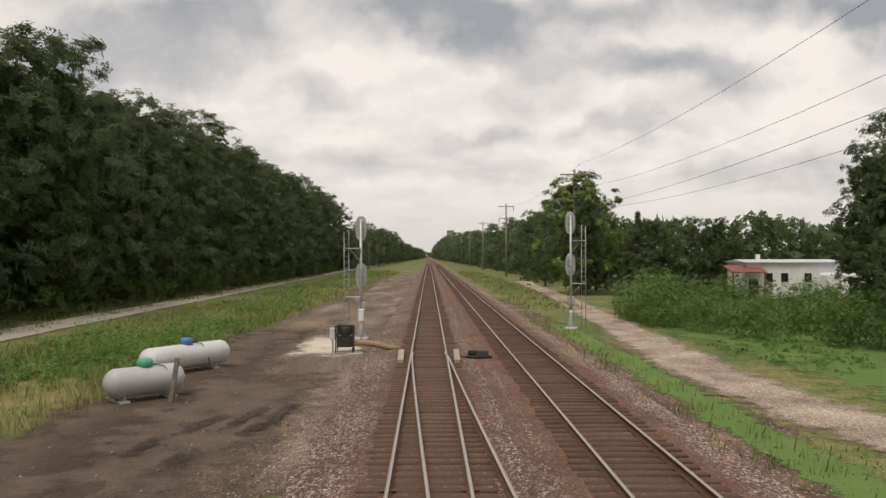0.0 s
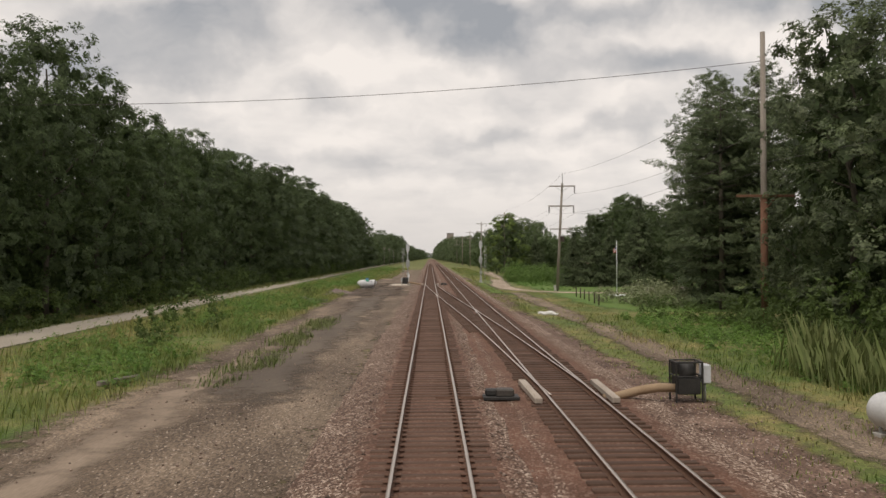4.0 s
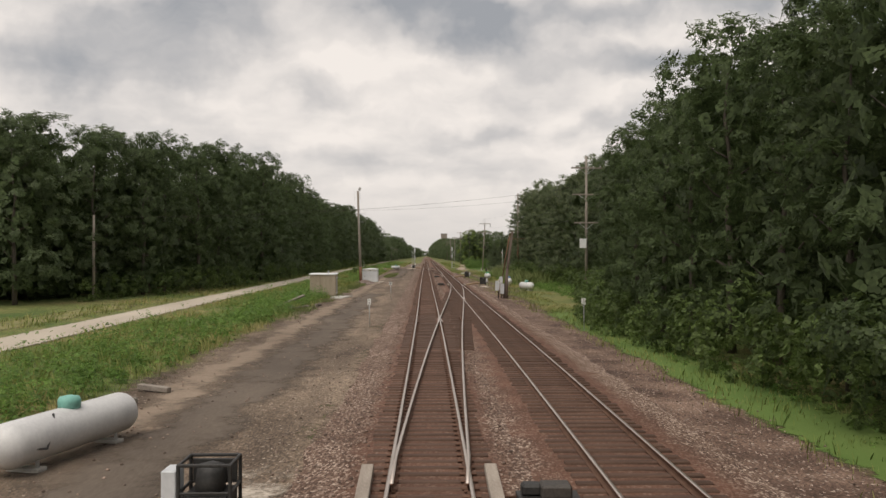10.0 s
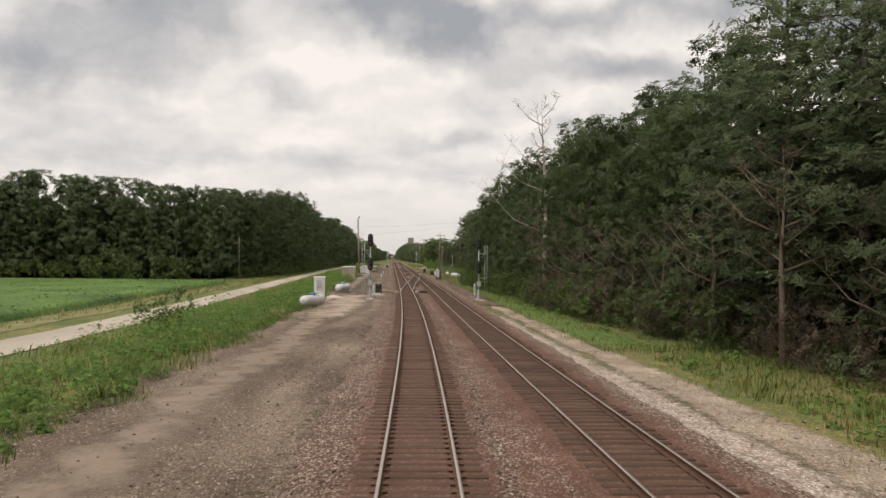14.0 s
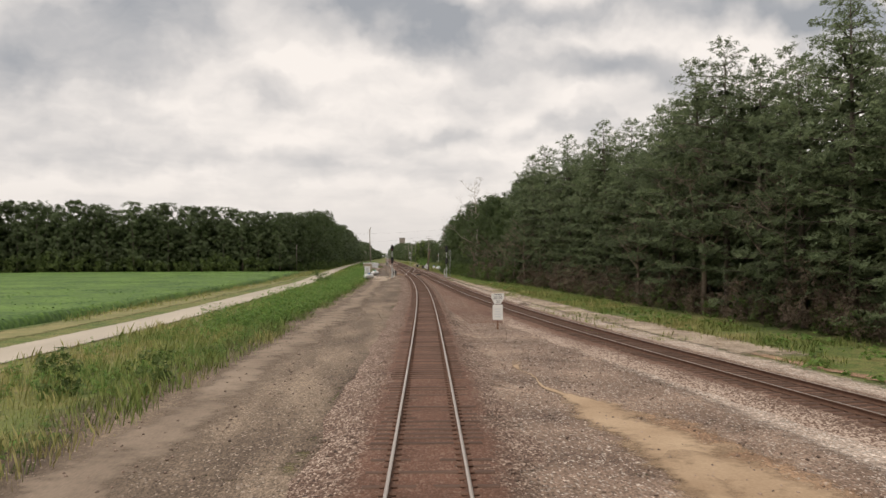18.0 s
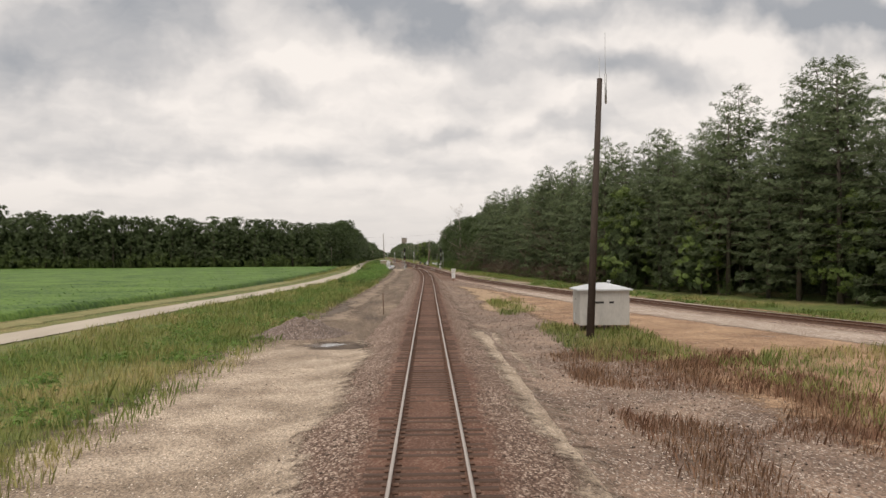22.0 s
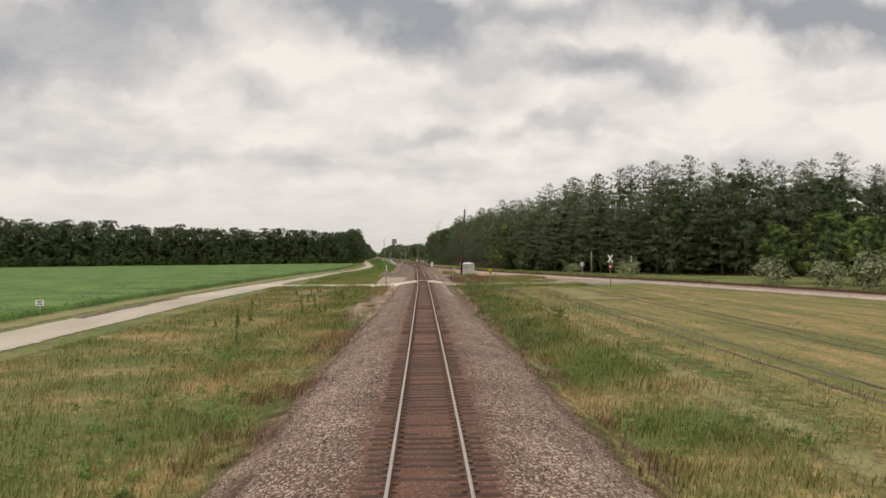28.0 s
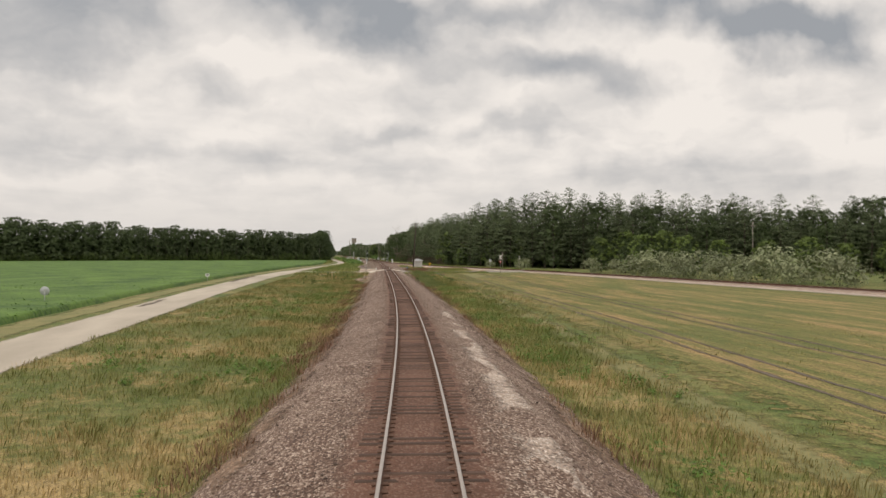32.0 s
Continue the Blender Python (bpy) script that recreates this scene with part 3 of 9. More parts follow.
main_bed = ballast("ballast_bed", line_frames(steps(1500, 80, 10) + steps(80, -720, 1.5)[1:] + steps(-720, -880, 8)[1:]), 1.45, lambda y: 0.08 + 0.15 * min(1, max(0, (-300 - y) / 80)), "reddish grey crushed stone ballast bed of the main track", 1.0, fill=lambda y: 0.016 * min(1, max(0, (-300 - y) / 60)))
second_bed = ballast("ballast_bed", line2_frames(steps(1500, 80, 10) + steps(80, -640, 1.5)[1:] + steps(-640, -880, 8)[1:]), 1.75, lambda y: 0.3 + 0.75 * min(1, max(0, (-290 - y) / 60)), "rusty brown crushed stone ballast bed of the second track", 2.0, 1.03, 0.012, clean=lambda y: 0.55 * min(1, max(0, (-340 - y) / 30)))
# filled space between the two tracks
v, f, rs = [], [], []
ys = steps(1500, 80, 10) + steps(80, -345, 1.5)[1:]
for y in ys:
    x1 = [main_line(y)[0], second_line(y)[0]]
    for k in range(6):
        t = k / 5
        x = x1[0] + 1.3 + (x1[1] - x1[0] - 2.6) * t
        v.append((x, y, -0.205 - 0.3 * max(0, -322 - y) / 23 - (0.035 if 0 < k < 5 else 0.0) + 0.012 * noise.noise((x * 0.9, y * 0.9, 3.0))))
        rs.append(0.55 + 0.3 * min(1, max(0, (y + 170) / 40)) + 0.35 * noise.noise((x * 0.3, y * 0.12, 8.0)) + 0.3 * (k > 3))
for i in range(len(ys) - 1):
    for k in range(5):
        a = i * 6 + k
        f.append((a, a + 1, a + 7, a + 6))
me = mark(mesh_np("ballast_between", v, f, M_BALLAST), rust=rs, fresh=[0.2] * len(v))
tagged(new("ballast_between", me), "crushed stone ballast filling the space between both tracks", "ballast", kind="structure")

# ---- tracks ----
RAIL = [(-0.037, 0.0), (0.037, 0.0), (0.037, -0.032), (0.012, -0.045), (0.010, -0.135), (0.07, -0.155), (0.07, -0.170), (-0.07, -0.170), (-0.07, -0.155), (-0.010, -0.135), (-0.012, -0.045), (-0.037, -0.032)]
HALF = 0.7525


def rail_mesh(frames):
    v, f = sweep(frames, RAIL)
    me = mesh_np("rail", v, f, [M_RAILTOP, M_RUST])
    k = len(RAIL)
    idx = np.ones(len(me.polygons), dtype=np.int32)
    for i in range(len(frames) - 1):
        idx[i * k] = 0
    me.polygons.foreach_set("material_index", idx)
    return me


def box_verts(L, W, H, bev=0.012):
    """Box of a timber, its top at z = 0, with worn upper edges: verts and faces."""
    x, y = L / 2, W / 2
    v = [(sx * x, sy * y, -H) for sx, sy in ((-1, -1), (1, -1), (1, 1), (-1, 1))]
    v += [(sx * x, sy * y, -bev) for sx, sy in ((-1, -1), (1, -1), (1, 1), (-1, 1))]
    v += [(sx * (x - bev), sy * (y - bev), 0) for sx, sy in ((-1, -1), (1, -1), (1, 1), (-1, 1))]
    f = [(3, 2, 1, 0)] + [(i, (i + 1) % 4, 4 + (i + 1) % 4, 4 + i) for i in range(4)] + [(4 + i, 4 + (i + 1) % 4, 8 + (i + 1) % 4, 8 + i) for i in range(4)] + [(8, 9, 10, 11)]
    return np.array(v), f


def tie_stuff(name, places, parent, mat, L=2.6, W=0.23, H=0.18, top=-0.162, seed=2, label=""):
    """Many ties joined in one mesh; places: (x, y, bearing, dz, length)."""
    rng = random.Random(seed)
    V, F = [], []
    bv, bf = box_verts(1.0, W, H)
    for x, y, h, dz, ln in places:
        o = len(V)
        a = h + rng.uniform(-0.012, 0.012)
        zz = top + dz + rng.uniform(-0.018, 0.014)
        ch, sh = math.cos(a), math.sin(a)
        sl = rng.uniform(-0.07, 0.07)
        for p in bv:
            lx = p[0] * ln + sl
            V.append((x + lx * ch + p[1] * sh, y - lx * sh + p[1] * ch, zz + p[2]))
        F += [tuple(i + o for i in q) for q in bf]
    ob = part_mesh(name, mesh_np(name, V, F, mat), parent, label)
    ob["kind"] = "stuff"
    return ob


track_main = empty_thing("railway_track", "single straight main track with shiny rail tops on timber ties", "railway track", kind="structure")
for sd in (-1, 1):
    part_mesh("rail", rail_mesh(line_frames(steps(1500, 60, 40) + steps(60, -880, 4)[1:], sd * HALF)), track_main)
track_second = empty_thing("railway_track", "second main track with rusty brown rails on dark timber ties", "railway track", kind="structure")
for sd in (-1, 1):
    part_mesh("rail", rail_mesh(line2_frames(steps(1500, 60, 40) + steps(60, -880, 4)[1:], sd * HALF)), track_second)
TIE = 0.495
tie_stuff("ties", [(*main_line(u), 0.0, 2.6) for u in np.arange(420, -400, -TIE)], track_main, M_TIE, seed=3)
tie_stuff("ties", [(*main_line(u), 0.0, 2.6) for u in np.arange(-548.5, -760, -TIE)], track_main, M_TIE, seed=4)
NEAR_TIES = np.arange(-400, -548.5, -TIE)
tie_stuff("ties", [(*second_line(y)[:3], second_line(y)[3], 2.6) for y in np.concatenate([np.arange(420, -40, -TIE), np.arange(-188.5, -560, -TIE)])], track_second, M_TIE, seed=5)

# crossovers between the tracks: diverging path measured from the switch points
def crossing_lat(d):
    """Sideways travel of a crossover at distance d from its switch points on the first track (100 m in all)."""
    def half(e):
        return 0.02866 * e + 0.000306 * e * e if e < 37.5 else 1.505 + 0.0516 * (e - 37.5)
    return half(d) if d < 50 else 4.3 - half(100 - d)


bv, bf = box_verts(1.0, 0.23, 0.18)
long_tie = mesh_np("switch_tie", bv, bf, M_TIE)


def crossover(u_points, direction, label):
    top = empty_thing("track_crossover", label, "railway switch", kind="structure")
    for sd in (-1, 1):
        fr = []
        for d in steps(0.0, 100.0, 2.0):
            lat = crossing_lat(d) + sd * HALF
            if d < 0.1 or d > 99.9:
                lat -= sd * 0.06
            sl = (crossing_lat(min(100, d + 1)) - crossing_lat(max(0, d - 1))) / 2
            x, y, h = main_line(u_points - direction * d)
            fr.append((x + lat * math.cos(h), y - lat * math.sin(h), h - direction * sl, 0.002))
        part_mesh("rail", rail_mesh(fr), top)
    places = []
    for d in np.arange(1.0, 99.0, TIE):
        lat = crossing_lat(d)
        if 22 < d < 78:
            lo, hi = (min(0, lat) - 1.3, lat + 1.3) if d < 50 else (lat - 1.3, 4.3 + 1.3)
            if d < 50 and d > 43 or d >= 50 and d < 57:
                lo, hi = lat - 1.3, lat + 1.3
            x, y, h = main_line(u_points - direction * d)
            c = (lo + hi) / 2
            places.append((x + c * math.cos(h), y - c * math.sin(h), h, 0.004, hi - lo))
    rng = random.Random(int(u_points))
    for x, y, h, dz, ln in places:
        m = pose(x, y, -0.155 + rng.uniform(-0.014, 0.01), 0, 0, -math.degrees(h) + rng.uniform(-0.6, 0.6))
        part_mesh("switch_tie", long_tie, top, "", m @ Matrix.Diagonal((ln, 1, 1, 1)))
    return top


cross_a = crossover(40.0, 1, "crossover from the main track to the second track with steel frogs")
cross_b = crossover(-200.0, -1, "crossover between both main tracks with steel frogs and guard rails")

# ---- plants ----
def diamonds(cen, nrm, size, rng, aspect=0.62):
    """Leaves: one four-cornered, slightly folded blade for each centre and normal."""
    n = len(cen)
    nrm = nrm / (np.linalg.norm(nrm, axis=1, keepdims=True) + 1e-9)
    ref = rng.normal(size=(n, 3))
    a = np.cross(nrm, ref); a /= (np.linalg.norm(a, axis=1, keepdims=True) + 1e-9)
    b = np.cross(nrm, a)
    s = (size * rng.uniform(0.65, 1.35, n))[:, None]
    v = np.stack([cen - a * s, cen - b * s * aspect - nrm * s * 0.15, cen + a * s, cen + b * s * aspect - nrm * s * 0.15], 1)
    q = np.arange(n * 4).reshape(n, 4)
    return v.reshape(-1, 3), q


SHADE = {}


def smooth_crown(me, nrm):
    """Shade a crown by the roundness of its leaf clumps (one normal a leaf) rather than blade by blade."""
    nrm = nrm / (np.linalg.norm(nrm, axis=1, keepdims=True) + 1e-9)
    SHADE[me.name] = nrm
    me.normals_split_custom_set_from_vertices(np.repeat(nrm, 4, 0).tolist())
    return me


def tube(points, radii, sides=6):
    v, f = [], []
    P = [Vector(p) for p in points]
    for i, p in enumerate(P):
        d = (P[min(i + 1, len(P) - 1)] - P[max(i - 1, 0)]).normalized()
        a = d.orthogonal().normalized(); b = d.cross(a)
        for k in range(sides):
            t = 2 * math.pi * k / sides
            v.append(p + (a * math.cos(t) + b * math.sin(t)) * radii[i])
    for i in range(len(P) - 1):
        for k in range(sides):
            c = i * sides
            f.append((c + k, c + (k + 1) % sides, c + sides + (k + 1) % sides, c + sides + k))
    f.append(tuple(range(sides))[::-1]); f.append(tuple(range((len(P) - 1) * sides, len(P) * sides)))
    return [tuple(q) for q in v], f


def tubes_mesh(name, list_of_tubes, mat):
    V, F = [], []
    for v, f in list_of_tubes:
        o = len(V)
        V += v
        F += [tuple(i + o for i in q) for q in f]
    return mesh_np(name, V, F, mat)


def limbs(rng, height, spread, n, base=0.3):
    trunk = [(0, 0, -0.3)]
    for i in range(1, 7):
        t = i / 6
        trunk.append((rng.uniform(-0.25, 0.25) * t * 1.5, rng.uniform(-0.25, 0.25) * t * 1.5, height * 0.82 * t))
    r0 = height * 0.012
    out = [tube(trunk, [r0 * (1.25 - 1.05 * i / 6) for i in range(7)], 7)]
    for i in range(n):
        t = base + (0.85 - base) * i / max(1, n - 1)
        k = t * 6
        a, b = trunk[int(k)], trunk[min(6, int(k) + 1)]
        p = Vector(a).lerp(Vector(b), k - int(k)) if k < 6 else Vector(trunk[6])
        ang = i * 2.4 + rng.uniform(-0.5, 0.5)
        ln = spread * rng.uniform(0.4, 0.62) * (1.15 - t * 0.6)
        d = Vector((math.cos(ang), math.sin(ang), 0))
        mid = p + d * ln * 0.5 + Vector((0, 0, ln * 0.25)); end = p + d * ln + Vector((0, 0, ln * 0.7))
        r = r0 * (1.1 - t) * 0.55 + 0.02
        out.append(tube([p, mid, end], [r, r * 0.6, r * 0.2], 5))
    return out


def broad_crown(rng, height, spread, clumps, leaves, leaf, base=0.12):
    """A crown of rounded lobes on a tall dome, each lobe a shell of leaf clumps, with shaded gaps between the lobes."""
    up = np.array([0, 0, 1.0])
    lobes = []
    count = 34
    for i in range(count):
        t = base + 0.02 + (0.90 - base) * ((i + 0.5) / count) ** 0.92
        env = spread * np.interp(t, [0, 0.25, 0.58, 0.78, 0.92, 1], [0.86, 1.0, 0.98, 0.80, 0.52, 0.2]) * rng.uniform(0.82, 1.1)
        r = spread * rng.uniform(0.26, 0.42)
        a = i * 2.399 + rng.uniform(-0.5, 0.5)
        off = max(0.0, env - r * 0.75)
        out = np.array([math.cos(a), math.sin(a), 0])
        lobes.append((out * off + up * height * t, r, out))
    for k in range(5):
        a = k * 2.513 + rng.uniform(-0.3, 0.3)
        out = np.array([math.cos(a), math.sin(a), 0])
        lobes.append((out * spread * 0.26 + up * (height - spread * rng.uniform(0.36, 0.46)), spread * 0.36, out * 0.4))
    lobes.append((up * (height - spread * 0.30), spread * 0.34, np.zeros(3)))
    w = np.array([r * r for _, r, _ in lobes]); w /= w.sum()
    C, N, S = [], [], []
    for i in rng.choice(len(lobes), clumps, p=w):
        c, r, out = lobes[i]
        d = rng.normal(size=3) * 0.8 + out * 0.55 + up * 0.4; d /= np.linalg.norm(d)
        p = c + d * r * rng.uniform(0.82, 1.05) * np.array([1, 1, 0.8])
        q = rng.normal(size=(leaves, 3)); q /= np.linalg.norm(q, axis=1, keepdims=True)
        q *= rng.uniform(0.3, 1.0, (leaves, 1))
        k = p + q * r * 0.36 * np.array([1, 1, 0.7])
        k[:, 2] = np.maximum(k[:, 2], height * base * 0.6)
        C.append(k)
        N.append(q * 0.45 + d * 0.75 + up * 0.45 + rng.normal(size=(leaves, 3)) * 0.34)
        S.append(q * 0.55 + d * 0.8 + out * 0.25 + up * 0.35 + rng.normal(size=(leaves, 3)) * 0.12)
    v, q = diamonds(np.concatenate(C), np.concatenate(N), leaf, rng)
    # leaf masses inside close the crown
    k = 300
    t = rng.uniform(base, 0.88, k)
    env = spread * np.interp(t, [0, 0.25, 0.58, 0.78, 0.92, 1], [0.86, 1.0, 0.98, 0.80, 0.52, 0.2])
    a, rr = rng.uniform(0, 6.283, k), np.sqrt(rng.uniform(0.0, 0.36, k))
    d = np.column_stack([np.cos(a), np.sin(a), np.zeros(k)])
    cc = d * (env * rr)[:, None] + np.outer(t * height, up)
    n2 = d + rng.normal(size=(k, 3)) * 0.5
    v2, q2 = diamonds(cc, n2, 0.6, rng, 0.7)
    return np.concatenate([v, v2]), np.concatenate([q, q2 + len(v)]), len(q), np.concatenate(S + [d + up * 0.3])


def two_mats(me, first):
    me.polygons.foreach_set("material_index", (np.arange(len(me.polygons)) >= first).astype(np.int32))
    return me


def make_broad(name, seed, height, spread, clumps, leaves, leaf, label, mat=None, base=0.12, category="tree"):
    rng = np.random.default_rng(seed)
    top = empty_thing(name, label, category)
    part_mesh("trunk", tubes_mesh("trunk", limbs(rng, height, spread, 8), M_BARK), top)
    v, q, outer, shade = broad_crown(rng, height, spread, clumps, leaves, leaf * 1.18, base)
    part_mesh("crown", smooth_crown(two_mats(mesh_np("crown", v, q, [mat or M_LEAF, M_LEAF_IN]), outer), shade), top)
    return top


def make_pine(name, seed, height, spread, whorls, label, leaf=0.3, per=16, base=0.15, droop=0.1, conical=False, mat=None, category="tree"):
    rng = np.random.default_rng(seed)
    top = empty_thing(name, label, category)
    wood = [tube([(0, 0, -0.3), (0.05, 0, height * 0.5), (0, 0.05, height * 0.97)], [height * 0.014, height * 0.009, 0.02], 7)]
    C, N, S = [], [], []
    up = np.array([0, 0, 1.0])
    for i in range(whorls):
        t = i / (whorls - 1)
        if not conical:
            t = 1 - (1 - t) ** 1.3
        z = height * (base + (0.985 - base) * t)
        prof = (1 - t) ** 0.9 if conical else min(1.0, 0.14 + ((1 - t) / 0.5) ** 0.75) * (0.8 + 0.2 * min(1.0, t / 0.25))
        tier = 1.0 if conical else rng.uniform(0.82, 1.1)
        nb = 6 if i < whorls - 4 else 4
        for b in range(nb):
            a = i * 1.1 + b * 2 * math.pi / nb + rng.uniform(-0.4, 0.4)
            ln = max(0.4, spread * prof * tier * rng.uniform(0.6, 1.15))
            d = np.array([math.cos(a), math.sin(a), 0])
            lift = -droop * ln if conical else rng.uniform(-0.04, 0.2) * ln + 0.5 * t
            p0 = up * (z + (0 if conical else rng.uniform(-0.25, 0.25))); p1 = p0 + d * ln + up * lift
            if ln > 0.9 and b % 2 == 0:
                wood.append(tube([tuple(p0), tuple(p0 * 0.2 + p1 * 0.8)], [0.025 + 0.010 * ln, 0.01], 3))
            k = max(6, int(per * (0.35 + ln / spread)))
            # sprays lie along the branch, widest past its middle, thin from top to bottom
            tt = rng.uniform(0.22, 1.06, k) ** 0.8
            side = rng.normal(size=k) * 0.30 * ln * np.clip(1.3 - tt, 0.25, 1) * np.clip(tt * 2, 0.3, 1)
            pn = np.array([-d[1], d[0], 0])
            zz = rng.normal(size=k) * (0.13 if not conical else 0.12) + 0.05
            C.append(p0 + np.outer(tt, p1 - p0) + np.outer(side, pn) + np.outer(zz, up))
            N.append(up * 0.95 + rng.normal(size=(k, 3)) * 0.42 + d * 0.35)
            S.append(up * 0.75 + d * 0.5 + np.outer(side / (0.3 * ln), pn) * 0.3 + np.outer(zz, up) * 1.5 + rng.normal(size=(k, 3)) * 0.15)
    C = np.concatenate(C)
    v, q = diamonds(C, np.concatenate(N), leaf * (1.15 if conical else np.interp(C[:, 2] / height, [0, 0.75, 1.0], [1.2, 1.1, 0.7])), rng, 0.5)
    # larger masses near the trunk close the crown
    k = 150
    t = rng.uniform(0, 0.7 if conical else 0.85, k)
    prof = (1 - t) ** 0.9 if conical else np.minimum(1.0, 0.14 + ((1 - t) / 0.5) ** 0.75)
    a = rng.uniform(0, 6.28, k)
    r = spread * prof * rng.uniform(0.05, 0.5, k)
    cc = np.column_stack([r * np.cos(a), r * np.sin(a), height * (base + (0.97 - base) * t)])
    v2, q2 = diamonds(cc, rng.normal(size=(k, 3)) + [0, 0, 0.4], np.minimum(0.55, 0.2 + spread * prof * 0.1), rng, 0.6)
    outer = len(q)
    S.append(np.column_stack([np.cos(a), np.sin(a), np.full(k, 0.2)]))
    v, q = np.concatenate([v, v2]), np.concatenate([q, q2 + len(v)])
    part_mesh("trunk", tubes_mesh("trunk", wood, M_BARK), top)
    part_mesh("crown", smooth_crown(two_mats(mesh_np("crown", v, q, [mat or M_NEEDLE, M_NEEDLE_IN]), outer), np.concatenate(S)), top)
    return top


def plant_out(protos, places, seed, group, tall=(0.85, 1.15)):
    """Copies of the prototypes at places (x, y[, size]); the prototypes themselves take the first places."""
    rng = random.Random(seed)
    for i, pl in enumerate(places):
        m = pose(pl[0], pl[1], ground_z(pl[1]) - 0.05, rng.uniform(-2, 2), rng.uniform(-2, 2), rng.uniform(0, 360))
        s = (pl[2] if len(pl) > 2 else 1.0) * rng.uniform(*tall)
        p = protos[i % len(protos)] if i >= len(protos) else protos[i]
        if i < len(protos):
            ob = p
            ob.matrix_basis = m
        else:
            ob = copy_thing(p, m)
        ob.scale = (s * rng.uniform(0.92, 1.1), s * rng.uniform(0.92, 1.1), s)
        tagged(ob, group=group)


def joined_trees(name, protos, places, seed, label, tall=(0.85, 1.15), wide=1.12, share=0.5):
    """Trees deeper in a wood, too many to tell apart: their crowns joined in one mesh."""
    rng = random.Random(seed)
    base = []
    for p in protos:
        me = next(c for c in p.children if c.name.startswith("crown")).data
        co = np.empty(len(me.vertices) * 3, dtype=np.float32); me.vertices.foreach_get("co", co)
        ix = np.empty(len(me.loops), dtype=np.int32); me.loops.foreach_get("vertex_index", ix)
        mi = np.empty(len(me.polygons), dtype=np.int32); me.polygons.foreach_get("material_index", mi)
        base.append((co.reshape(-1, 3), ix.reshape(-1, 4), mi, list(me.materials), SHADE[me.name]))
    # fewer, larger leaves than on the edge trees
    pick = np.random.default_rng(seed)
    thin = []
    for co, ix, mi, mt, sh in base:
        keep = pick.uniform(size=len(ix)) < share
        q4 = co[ix[keep]]
        mid = q4.mean(1, keepdims=True)
        thin.append(((mid + (q4 - mid) * share ** -0.45).reshape(-1, 3), np.arange(keep.sum() * 4).reshape(-1, 4), mi[keep], mt, sh[keep]))
    base = thin
    V, Q, M, S, o = [], [], [], [], 0
    for pl in places:
        co, ix, mi, _, sh = base[rng.randrange(len(base))]
        s = (pl[2] if len(pl) > 2 else 1.0) * rng.uniform(*tall)
        a = rng.uniform(0, 6.28)
        w = s * wide * rng.uniform(0.92, 1.1)
        x, y = (co[:, 0] * math.cos(a) - co[:, 1] * math.sin(a)) * w, (co[:, 0] * math.sin(a) + co[:, 1] * math.cos(a)) * w
        V.append(np.column_stack([x + pl[0], y + pl[1], co[:, 2] * s + ground_z(pl[1])]))
        S.append(np.column_stack([sh[:, 0] * math.cos(a) - sh[:, 1] * math.sin(a), sh[:, 0] * math.sin(a) + sh[:, 1] * math.cos(a), sh[:, 2]]))
        Q.append(ix + o); M.append(mi); o += len(co)
    me = mesh_np(name, np.concatenate(V), np.concatenate(Q), base[0][3])
    me.polygons.foreach_set("material_index", np.concatenate(M))
    smooth_crown(me, np.concatenate(S))
    return tagged(new(name, me), label, "woodland", kind="stuff")


def edge(pts, gap, rng, wob=1.5):
    """Places along a polyline with a mean gap."""
    r = []
    for (x0, y0), (x1, y1) in zip(pts[:-1], pts[1:]):
        n = max(1, int(math.hypot(x1 - x0, y1 - y0) / gap))
        r += [(x0 + (x1 - x0) * (i + 0.5) / n + rng.uniform(-wob, wob), y0 + (y1 - y0) * (i + 0.5) / n + rng.uniform(-wob, wob)) for i in range(n)]
    return r


R = random.Random(11)


def clones(protos):
    return [copy_thing(o, pose(0, 0, 0)) for o in protos]


# woodland: front rows, lighter rows behind, and leafy depth behind those
DARK_OAK = "tall dark green broadleaf tree in the woodland edge"
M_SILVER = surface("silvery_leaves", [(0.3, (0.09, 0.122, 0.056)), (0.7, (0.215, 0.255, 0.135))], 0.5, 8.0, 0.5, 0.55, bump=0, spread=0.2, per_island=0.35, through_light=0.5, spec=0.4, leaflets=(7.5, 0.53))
M_LEAF_BACK = surface("greyish_leaves", [(0.3, (0.072, 0.104, 0.050)), (0.7, (0.155, 0.198, 0.094))], 0.5, 8.0, 0.5, 0.6, bump=0, spread=0.24, per_island=0.2, through_light=0.5, spec=0.3, leaflets=(7.5, 0.53))
oaks = [make_broad("broadleaf_tree", 20 + i, 17.0 + 1.3 * i, 4.4 + 0.35 * i, 190, 16, 0.24, DARK_OAK, base=0.04) for i in range(4)]
backs = [make_broad("broadleaf_tree", 30 + i, 19.0 + 1.0 * i, 5.3, 130, 13, 0.36, "tall broadleaf tree deeper in the wood", base=0.06, mat=M_LEAF_BACK) for i in range(3)]
left_far = edge([(-32, 270), (-32, 60)], 5.0, R)
left_edge = edge([(-32, 60), (-30, -60), (-30.5, -105), (-34, -132)], 5.0, R)
left_second = edge([(-38, 270), (-38, 60), (-36, -60), (-38, -128)], 6.0, R)
south_edge = edge([(-36, -141), (-120, -146), (-330, -158)], 5.2, R)
south_second = edge([(-36, -135), (-120, -140), (-330, -151)], 4.6, R)
lower = lambda P: [(x, y, float(np.interp(x, [-330, -220, -120, -36], [1.29, 1.25, 1.02, 0.87]))) for x, y in P]
